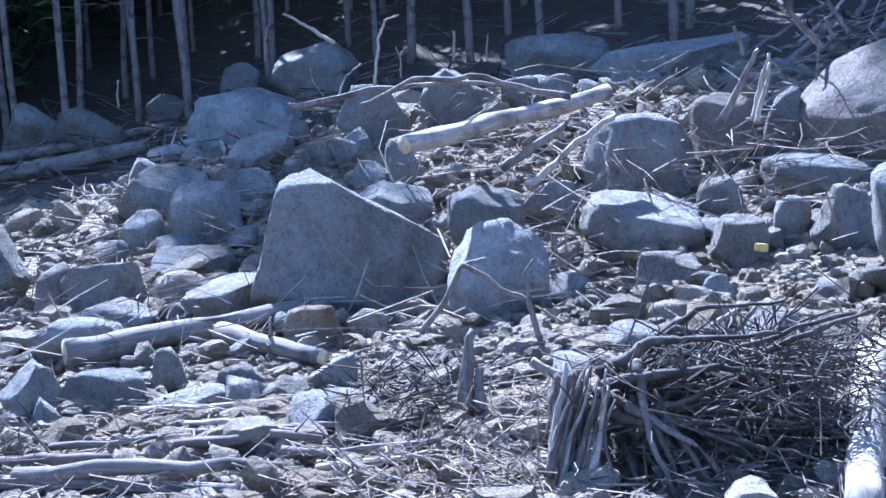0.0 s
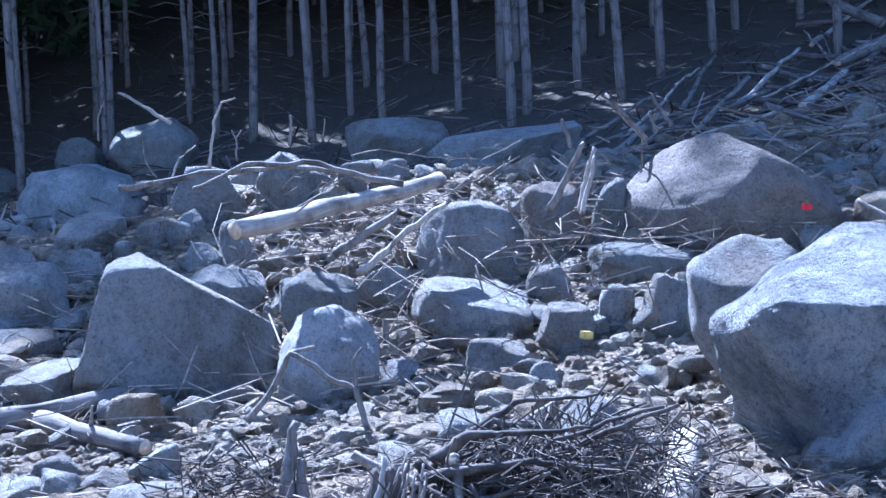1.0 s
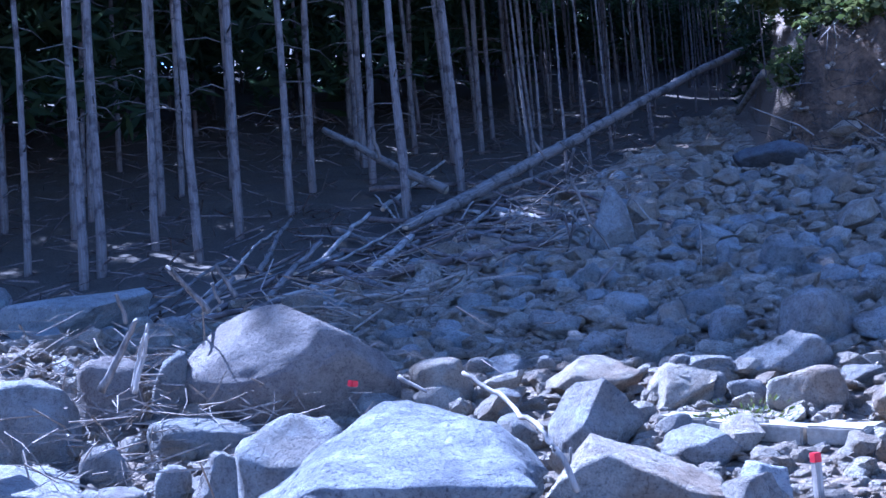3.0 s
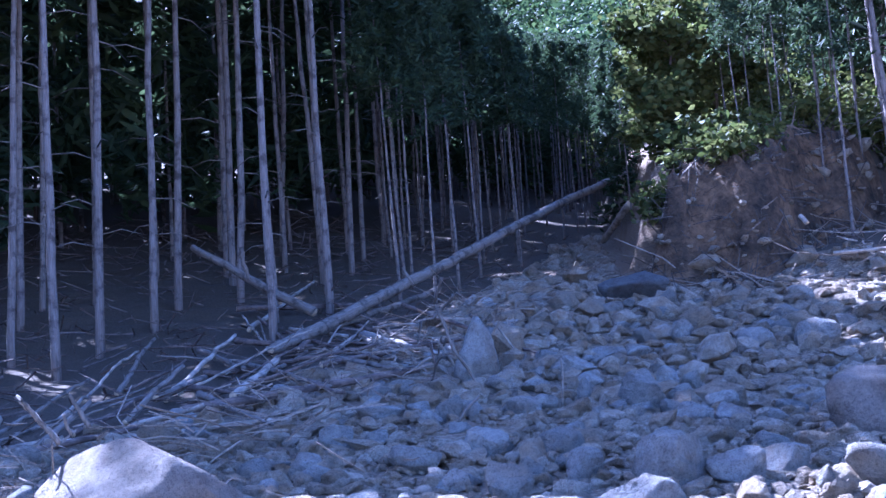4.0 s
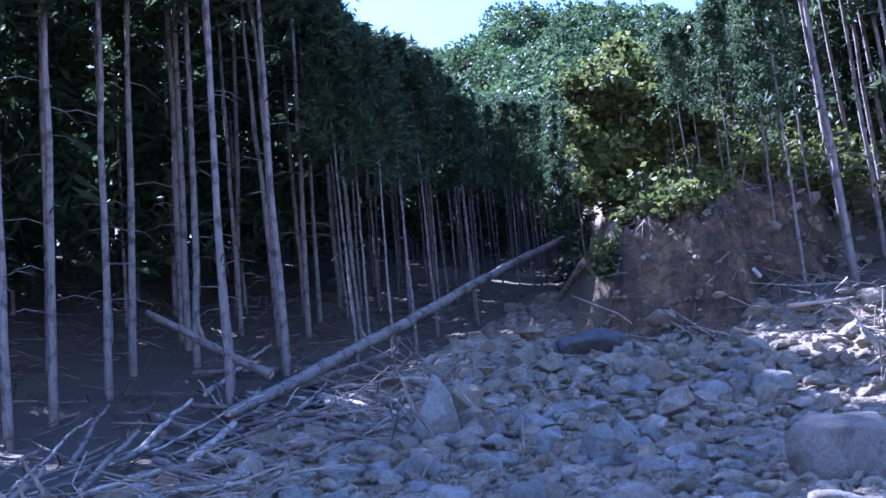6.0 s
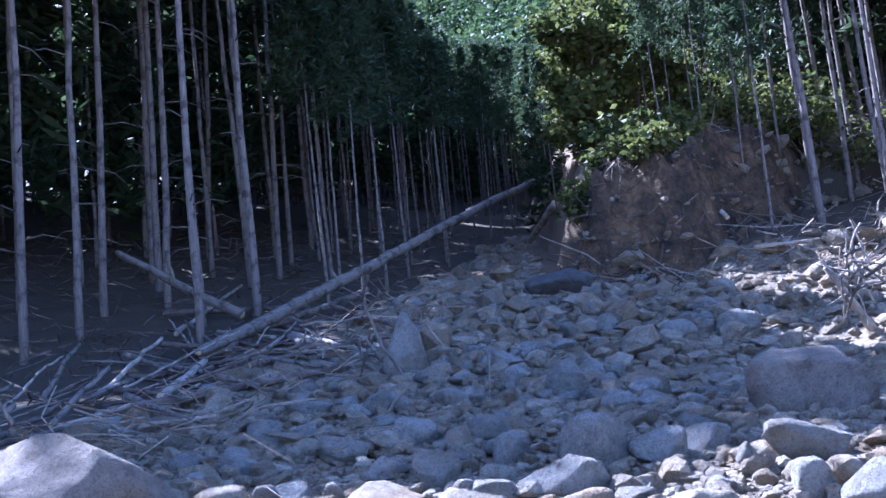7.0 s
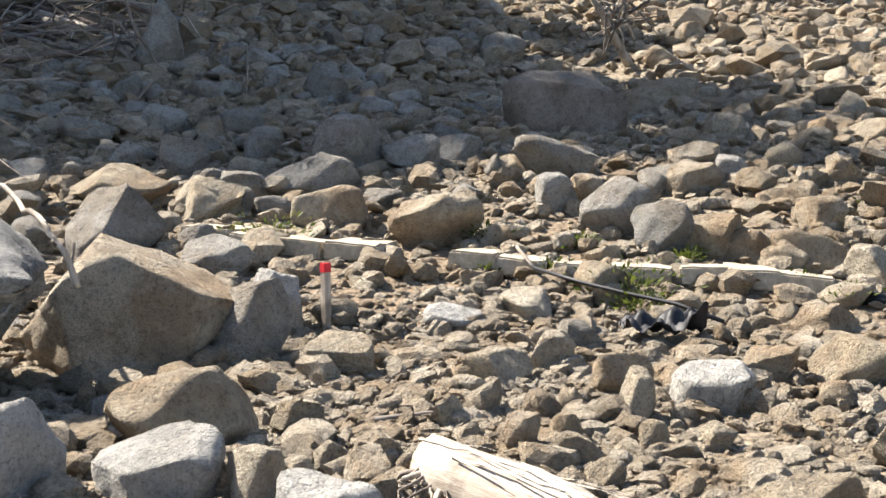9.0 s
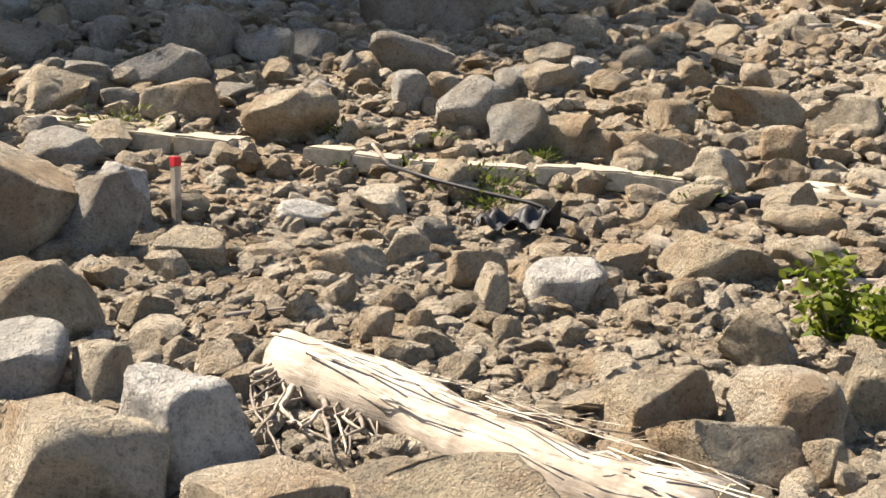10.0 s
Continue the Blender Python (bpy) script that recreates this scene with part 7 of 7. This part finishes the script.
hose([(8.43, 6.72, 1.12), (8.28, 6.41, 0.97), (8.27, 5.95, 0.88), (8.25, 5.45, 0.81), (8.34, 5.11, 0.75), (8.24, 4.66, 0.66)])
drain_pipe((9.80, 4.45, 0.67), (10.01, 4.09, 0.64))
black_sheet((7.83, 4.88, 0.53))
weed_tuft((7.45, 8.74, 1.17), 0.45, 205)
weed_tuft((8.65, 5.72, 0.75), 0.55, 865)
weed_tuft((8.58, 6.52, 0.90), 0.22, 715)
weed_tuft((9.77, 4.51, 0.68), 0.3, 1235)
weed_tuft((9.39, 6.82, 1.07), 0.25, 775)
weed_tuft((8.28, 6.86, 0.92), 0.15, 615)
weed_tuft((8.43, 5.48, 0.68), 0.35, 880)
weed_tuft((8.70, 5.95, 0.81), 0.3, 830)
weed_tuft((9.85, 4.98, 0.78), 0.2, 1150)
weed_tuft((12.58, 5.62, 1.29), 0.3, 1290)
weed_tuft((8.92, 7.48, 1.13), 0.3, 610)
weed_tuft((10.87, 4.21, 0.78), 0.2, 1400)
weed_tuft((13.69, 4.47, 1.24), 0.3, 1560)
weed_tuft((9.74, 5.96, 0.96), 0.2, 960)
green_shrub((7.03, 2.30, 0.31), 0.42, 1485)
green_shrub((6.79, 1.99, 0.28), 0.34, 1560)
shrub_rng = np.random.default_rng(61)
for k in range(26):
    sp = shrub_rng.uniform(3.6, 13.5)
    ss = 36.6 - 0.25 * sp + 1.3 * max(0.0, sp - 5.8) + shrub_rng.uniform(0.3, 5.5) * shrub_rng.uniform(0.1, 1)
    bank_shrub(on_ground(0.6 * ss + 0.8 * sp, 0.8 * ss - 0.6 * sp), shrub_rng.uniform(0.5, 1.4), 1100 + 17 * k)
for k in range(44):
    sp, ss = shrub_rng.uniform(3.4, 15), shrub_rng.uniform(41, 60)
    bank_shrub(on_ground(0.6 * ss + 0.8 * sp, 0.8 * ss - 0.6 * sp), shrub_rng.uniform(1.4, 2.6), 1700 + 13 * k)
broadleaf_tree(on_ground(27.9, 28.7), 4.6, 2.9, 1110)
broadleaf_tree(on_ground(27.2, 29.4), 3.4, 2.3, 1070)
broadleaf_tree(on_ground(30.4, 29.6), 5.4, 2.8, 1185)

# ---- standing cedar wood ----
def cedar(seed, h, bare):
    """A plantation cedar: straight bare stem, dead stubs, narrow crown of drooping sprays."""
    g = np.random.default_rng(seed)
    root = tagged(new("cedar_tree"), label="tall straight cedar with a bare trunk and dark crown", category="tree", group="cedars of the plantation")
    n = 14
    pts = along((0, 0, -0.6), (g.normal(0, 0.25), g.normal(0, 0.25), h), n, 0.0012, seed)
    part("trunk", tube(pts, np.linspace(0.088, 0.02, n) * g.uniform(0.85, 1.2), 9, 0.04, seed), TRUNK, root)
    bm_pts = []
    for k in range(9):
        z = g.uniform(min(0.1, bare * 0.5), bare) * h
        a = g.uniform(0, 6.28)
        q = Vector((pts[int(z / h * (n - 1))][0], pts[int(z / h * (n - 1))][1], z))
        part("dead_branch", tube([q, q + Vector((math.cos(a) * 0.5, math.sin(a) * 0.5, 0.05)), q + Vector((math.cos(a) * 1.0, math.sin(a) * 1.0, -0.12))], [0.018, 0.012, 0.005], 4), GREYWOOD, root)
    low = bare < 0.3
    cs = []
    for k in range(62):
        u = g.uniform(0, 1) ** 0.8
        z = h * (bare + (1.02 - bare) * u)
        reach = (1 - u) ** 0.7 * h * 0.115 + 0.25
        a = g.uniform(0, 6.28)
        m = 20 if low else 38
        r = g.uniform(0.15, 1, m) * reach
        cs.append(np.stack([np.cos(a) * r + g.normal(0, 0.17, m), np.sin(a) * r + g.normal(0, 0.17, m), z - r * 0.28 + g.normal(0, 0.22, m)], -1))
    v, f = leaf_cloud(np.concatenate(cs), 0.2 if low else 0.13, seed, 0.5, 5.0 if low else 3.8)
    mesh_object("crown", v, f, CEDAR, root)
    return root


TRUNK = wood_mat("cedar_trunk", (0.12, 0.095, 0.08), (0.31, 0.265, 0.23))
SIZES = ((17.5, 0.58), (16.0, 0.62), (19.0, 0.55), (15.5, 0.63), (18.0, 0.58), (15.0, 0.16), (16.5, 0.12))
kinds = [cedar(900 + k, h, b) for k, (h, b) in enumerate(SIZES)]
for k, ob in enumerate(kinds):
    ob.location = (-24 - 3 * k, 44 + 2 * k, float(ground(-24 - 3 * k, 44 + 2 * k)))
spots, inner = [], []


def try_tree(x, y, gap, deep):
    """Stand a cedar here if there is room; those up the valley stay young and low."""
    if any((x - a) ** 2 + (y - b) ** 2 < gap * gap for a, b in spots):
        return
    k = int(rng.integers(5, 7)) if deep else int(rng.integers(0, 5))
    z, r, yaw = float(ground(x, y)), math.hypot(x, y), math.degrees(math.atan2(x, y))
    size = rng.uniform(0.92, 1.15) * (1.0 if deep or x < 0 or x > 19 else 1.07 if x < 7 else 1.13)
    top = np.interp(yaw, [29.2, 30.0, 31.2, 34.5, 36.5, 43, 44.5, 47, 49, 51.5, 53], [60, 25.5, 23.2, 21.8, 19.6, 18.6, 20.6, 21.6, 22.6, 23.4, 60])
    size = min(size, (math.tan(radians(min(top, 60))) * r + 1.6 - z) / SIZES[k][0])
    if size < 0.35:
        return
    spots.append((x, y))
    m = pose(x, y, z, rng.normal(0, 0.8), rng.normal(0, 0.8), rng.uniform(0, 360)) @ Matrix.Scale(size, 4)
    if deep:
        inner.append((k, m))
    else:
        copy_thing(kinds[k], m).matrix_world = m


def left_edge(x):
    return np.interp(x, [-45, -3, 1, 4, 6.5, 10.5, 20, 40], [20, 19, 14, 9.8, 7.5, 5.0, 2.6, 1.8])


def beyond(x, y):
    return -0.634 * (x - 8.5) + 0.773 * (y - 18)


# deep wood first, then its edge, then the slope above the cut bank
for _ in range(9000):
    x, y = rng.uniform(-42, 66), rng.uniform(24, 96)
    depth = beyond(x, y) - left_edge(x)
    if 7 < depth < 36 and len(spots) < 460:
        try_tree(x, y, 2.5, True)
edge_from = len(spots)
for _ in range(9000):
    x, y = rng.uniform(-42, 66), rng.uniform(24, 96)
    depth = beyond(x, y) - left_edge(x)
    if 0 < depth + rng.uniform(-1.5, 1.5) and depth < 7 and len(spots) < edge_from + 165:
        try_tree(x, y, 1.3, False)
bank_from = len(spots)
for _ in range(12000):
    x, y = rng.uniform(18, 66), rng.uniform(6, 66)
    s, p = 0.6 * x + 0.8 * y, 0.8 * x - 0.6 * y
    slope = s + 0.25 * p > 38.2 and (3.0 if s > 41 else 5.0) < p < 34 and s < 74
    head = s > 56 and beyond(x, y) < 2.2 and s < 84
    if (slope or head) and len(spots) < bank_from + 330:
        try_tree(x, y, 1.35 if s < 44 else 2.2, s > 44)


def inner_wood():
    """The trees deep in the wood, where none can be told from the next."""
    verts, faces, which, base = [], [], [], 0
    shapes = {}
    for k in (5, 6):
        for o in kinds[k].children:
            if o.name.startswith(("trunk", "crown")):
                v = np.array([p.co[:] for p in o.data.vertices])
                f = [list(p.vertices) for p in o.data.polygons]
                shapes.setdefault(k, []).append((v, f, int(o.name.startswith("crown"))))
    for k, m in inner:
        mm = np.array(m)
        for v, f, mat in shapes[k]:
            verts.append(v @ mm[:3, :3].T + mm[:3, 3])
            faces += [[i + base for i in p] for p in f]
            which += [mat] * len(f)
            base += len(v)
    ob = mesh_object("inner_cedars", np.concatenate(verts), faces, TRUNK)
    ob.data.materials.append(CEDAR)
    ob.data.polygons.foreach_set("material_index", np.array(which, np.int32))
    tagged(ob, label="dark cedars standing deep in the wood", category="woods", kind="stuff")


inner_wood()


# ---- woods on the mountain ----
def far_woods():
    g = np.random.default_rng(21)
    cs = []
    while len(cs) < 1500:
        a, r = g.uniform(24, 58), g.uniform(95, 330)
        x, y = math.sin(radians(a)) * r, math.cos(radians(a)) * r
        z = float(ground(x, y))
        w = g.uniform(2.2, 4.2)
        u = g.normal(size=(230, 3))
        u /= np.linalg.norm(u, axis=1)[:, None]
        u[:, 2] = np.abs(u[:, 2]) * 1.1
        cs.append(np.array([x, y, z + w * 1.2]) + u * w * g.uniform(0.75, 1.05, (230, 1)) * (1, 1, 1.25))
    v, f = leaf_cloud(np.concatenate(cs), 0.62, 21, 0.1, 1.4)
    ob = mesh_object("far_woods", v, f, FAR)
    tagged(ob, label="mixed green woods covering the mountain slope", category="woods", kind="stuff")


far_woods()


# ---- rubble ----
def joined_stones(name, x, y, size, sub, mat, label, seed, sink=0.1):
    """Many loose stones as one mesh, each a faceted lump of its own size and turn."""
    g = np.random.default_rng(seed)
    kinds_v = np.stack([stone_shape(500 + k, sub, 7, 0.45, 0.85) for k in range(16)])
    f0 = ICO[sub][1]
    n = len(x)
    v = kinds_v[g.integers(0, 16, n)] * (size[:, None] * g.uniform(0.65, 1.25, (n, 3)) * (1.1, 1.0, 0.72))[:, None, :]
    a, t = g.uniform(0, 6.28, n), g.normal(0, 0.35, n)
    ca, sa, ct, st = np.cos(a), np.sin(a), np.cos(t), np.sin(t)
    vx, vy, vz = v[..., 0], v[..., 1], v[..., 2]
    vx, vz = ct[:, None] * vx - st[:, None] * vz, st[:, None] * vx + ct[:, None] * vz
    vx, vy = ca[:, None] * vx - sa[:, None] * vy, sa[:, None] * vx + ca[:, None] * vy
    z = ground(x, y) + size * g.uniform(-0.05, 0.34, n)
    v = np.stack([vx + x[:, None], vy + y[:, None], vz + z[:, None]], -1).reshape(-1, 3)
    f = (f0[None] + (np.arange(n) * len(ICO[sub][0]))[:, None, None]).reshape(-1, 3)
    me = bpy.data.meshes.new(name)
    me.vertices.add(len(v))
    me.vertices.foreach_set("co", v.astype(np.float32).ravel())
    me.loops.add(f.size)
    me.loops.foreach_set("vertex_index", f.astype(np.int32).ravel())
    me.polygons.add(len(f))
    me.polygons.foreach_set("loop_start", np.arange(0, f.size, 3, dtype=np.int32))
    me.update(calc_edges=True)
    me.shade_flat()
    me.materials.append(mat)
    ob = new(name, me)
    return tagged(ob, label=label, category="rubble", kind="stuff")


def polar(n, r0, r1, a0, a1, g):
    r = np.sqrt(g.uniform(r0 * r0, r1 * r1, n))
    a = np.radians(g.uniform(a0, a1, n))
    x, y = -np.sin(a) * r, np.cos(a) * r
    keep = ~wooded(x, y)
    return x[keep], y[keep], r[keep]


g = np.random.default_rng(5)
x, y, r = polar(16500, 3.2, 10.5, -78, 24, g)
size = 0.032 + 0.042 * g.gamma(1.2, 1.0, len(x))
big = size > 0.062
joined_stones("rubble_near", x[big], y[big], size[big], 2, GRAVEL, "loose angular tan cobbles", 1)
joined_stones("gravel_near", x[~big], y[~big], size[~big], 1, GRAVEL, "small angular tan gravel among the cobbles", 14)
x, y = g.normal(5.9, 1.3, 9000), g.normal(4.6, 1.2, 9000)
ok = np.hypot(x - 0.6, y) > 3.3
joined_stones("gravel_fan", x[ok], y[ok], g.uniform(0.025, 0.06, ok.sum()) * (1 + g.random(ok.sum()) ** 4), 1, GRAVEL, "pale tan pebbles washed into a low fan", 15)
x, y, r = polar(13000, 3.4, 8.5, -75, 22, g)
joined_stones("grit_near", x, y, g.uniform(0.012, 0.035, len(x)), 1, GRAVEL, "fine tan grit between the cobbles", 11)
x, y, r = polar(16000, 10.5, 20, -78, 24, g)
size = 0.055 + 0.055 * g.gamma(1.4, 1.0, len(x))
big = size > 0.14
joined_stones("rubble_bed", x[big], y[big], size[big], 2, GRAVEL, "loose grey cobbles covering the stream bed", 2)
joined_stones("gravel_bed", x[~big], y[~big], size[~big], 1, GRAVEL, "fine grey gravel between the cobbles of the stream bed", 12)
x, y, r = polar(18000, 20, 48, -76, 0, g)
s, p = 0.6 * x + 0.8 * y, 0.8 * x - 0.6 * y
bed = (s + 0.25 * p - 1.3 * np.clip(p - 5.8, 0, 8) < 34.8) | (p < 2.4)
x, y = x[bed], y[bed]
joined_stones("rubble_far", x, y, 0.10 + 0.10 * g.gamma(1.5, 1.0, len(x)), 1, GRAVEL, "grey rubble far up the stream bed", 3)


x, y = g.uniform(14, 42, 11000), g.uniform(12, 44, 11000)
s, p = 0.6 * x + 0.8 * y, 0.8 * x - 0.6 * y
back = s + 0.25 * p - 1.3 * np.clip(p - 5.8, 0, 8)
ok = (back > 34.4) & (back < 36.5) & (p > 0.8) & (p < 14)
joined_stones("bank_stones", x[ok], y[ok], 0.07 + 0.10 * g.gamma(1.4, 1.0, ok.sum()), 1, GRAVEL, "stones and clods in the raw cut bank", 13)


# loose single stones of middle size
proto = [mesh_object("stone", stone_shape(700 + k, 3, 9, 0.45, 0.85), ICO[3][1], (GREY, TAN_SUNLIT)[k % 2]) for k in range(16)]
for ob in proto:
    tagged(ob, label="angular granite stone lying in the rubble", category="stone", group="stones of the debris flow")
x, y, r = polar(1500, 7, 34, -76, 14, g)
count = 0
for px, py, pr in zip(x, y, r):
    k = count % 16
    # sunlight put in by tone: tan stones where sun falls, grey elsewhere
    sunlit_tone = px > 5 and py < 9 or 0.8 * px - 0.6 * py > 7.5
    k = k - k % 2 + (1 if sunlit_tone else 0)
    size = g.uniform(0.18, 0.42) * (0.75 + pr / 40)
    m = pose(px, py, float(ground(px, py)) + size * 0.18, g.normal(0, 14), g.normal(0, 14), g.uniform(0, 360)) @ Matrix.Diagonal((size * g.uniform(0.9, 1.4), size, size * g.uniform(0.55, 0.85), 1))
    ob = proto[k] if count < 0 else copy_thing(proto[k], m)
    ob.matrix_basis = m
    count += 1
    if count >= 330:
        break
for k, ob in enumerate(proto):
    px, py = 9 + 1.1 * k % 7, 9.0 + 0.55 * k
    ob.matrix_basis = pose(px, py, float(ground(px, py)) + 0.06, 0, 0, 40 * k) @ Matrix.Diagonal((0.4, 0.35, 0.25, 1))


# ---- litter of sticks and splinters ----
def litter(name, x, y, lift, length, radius, mat, label, seed, steep=0.25):
    g = np.random.default_rng(seed)
    n = len(x)
    a = g.uniform(0, 6.28, n)
    e = g.normal(0, steep, n)
    d = np.stack([np.cos(a) * np.cos(e), np.sin(a) * np.cos(e), np.sin(e)], -1)
    c = np.stack([x, y, ground(x, y) + lift], -1)
    u = np.cross(d, [0.3, 0.2, 1.0])
    u /= np.linalg.norm(u, axis=1)[:, None]
    w = np.cross(d, u)
    bend = g.normal(0, 0.12, (n, 1)) * length[:, None]
    rings = []
    for k, (s, rr) in enumerate(((-0.5, 1.0), (0.0, 0.9), (0.5, 0.45))):
        mid = c + d * (s * length)[:, None] + (u * bend if k == 1 else 0)
        for q in range(3):
            rings.append(mid + (u * math.cos(q * 2.094) + w * math.sin(q * 2.094)) * (radius * rr)[:, None])
    v = np.stack(rings, 1).reshape(-1, 3)
    quad = [(k * 3 + q, k * 3 + (q + 1) % 3, k * 3 + 3 + (q + 1) % 3, k * 3 + 3 + q) for k in range(2) for q in range(3)]
    f = (np.array(quad)[None] + (np.arange(n) * 9)[:, None, None]).reshape(-1, 4)
    ob = mesh_object(name, v, f, mat, smooth=False)
    return tagged(ob, label=label, category="litter", kind="stuff")


g = np.random.default_rng(8)
n = 4200
x, y = g.uniform(-4.2, 3.4, n), 4.8 + 4.6 * g.beta(1.3, 2.2, n)
litter("stick_litter", x, y, g.uniform(0.0, 0.12, n), g.gamma(1.4, 0.09, n) + 0.03, g.uniform(0.0015, 0.006, n), LITTER, "tangled dry twigs and splinters covering the debris", 4)
n = 800
x, y = g.normal(2.6, 1.4, n), g.normal(12.6, 1.1, n)
litter("heap_litter", x, y, g.uniform(0.0, 0.6, n), g.gamma(1.8, 0.17, n) + 0.08, g.uniform(0.003, 0.011, n), LITTER, "tangled branches and twigs packed into the debris heap", 5, 0.45)
n = 900
x, y = g.uniform(-5, 1.5, n), g.uniform(9, 15, n)
litter("twig_litter", x, y, g.uniform(0.0, 0.3, n), g.gamma(1.8, 0.2, n) + 0.1, g.uniform(0.003, 0.010, n), LITTER, "dry twigs caught between boulders", 6, 0.4)
n = 450
x = g.uniform(4, 20, n)
y = 18 + (x - 8.5) * 0.82 - g.uniform(-1.5, 2.2, n)
litter("bank_litter", x, y, g.uniform(0.0, 0.7, n), g.gamma(1.8, 0.3, n) + 0.15, g.uniform(0.006, 0.02, n), LITTER, "broken branches along the foot of the wood", 7, 0.35)
n = 2600
x, y = g.uniform(-10, 30, n), g.uniform(18, 46, n)
ok = wooded(x, y)
litter("forest_litter", x[ok], y[ok], g.uniform(0.0, 0.35, ok.sum()), g.gamma(1.8, 0.45, ok.sum()) + 0.2, g.uniform(0.008, 0.028, ok.sum()), BARK, "dead branches on the dark forest floor", 19, 0.3)
n = 1300
x, y = g.normal(1.35, 0.33, n), g.normal(5.7, 0.25, n)
litter("rootlets", x, y, g.uniform(0.05, 0.55, n), g.gamma(1.8, 0.13, n) + 0.06, g.uniform(0.002, 0.007, n), DARKROOT, "mat of fine rootlets hanging from the stump", 20, 0.6)
for k, (cx, cy, sx, hh) in enumerate(((-0.25, 6.9, 0.22, 0.45), (0.55, 6.2, 0.3, 0.4), (-2.6, 6.6, 0.2, 0.4), (0.1, 5.5, 0.4, 0.3))):
    x, y = g.normal(cx, sx, 240), g.normal(cy, 0.2, 240)
    litter("root_tangle", x, y, g.uniform(0.0, hh * 0.7, 240), g.gamma(1.8, 0.07, 240) + 0.04, g.uniform(0.002, 0.007, 240), (DARKROOT, LITTER)[k % 2], "tangle of torn pale roots and bark fibre", 30 + k, 0.6)
n = 500
x, y = g.uniform(22, 40, n), g.uniform(10, 30, n)
ok = (0.6 * x + 0.8 * y + 0.25 * (0.8 * x - 0.6 * y) > 33)
litter("wood_litter", x[ok], y[ok], g.uniform(0.0, 0.5, ok.sum()), g.gamma(1.8, 0.6, ok.sum()) + 0.2, g.uniform(0.01, 0.03, ok.sum()), LITTER, "fallen dry branches under the standing cedars", 9, 0.35)
n = 700
p = g.uniform(2.8, 9.5, n)
s = 36.0 - 0.25 * p + 1.3 * np.clip(p - 5.8, 0, 8) + g.normal(0, 0.7, n)
litter("bank_roots", 0.6 * s + 0.8 * p, 0.8 * s - 0.6 * p, g.uniform(-0.1, 0.25, n), g.gamma(1.8, 0.35, n) + 0.15, g.uniform(0.006, 0.022, n), DARKROOT, "torn roots and brush hanging from the raw bank", 44, 0.7)
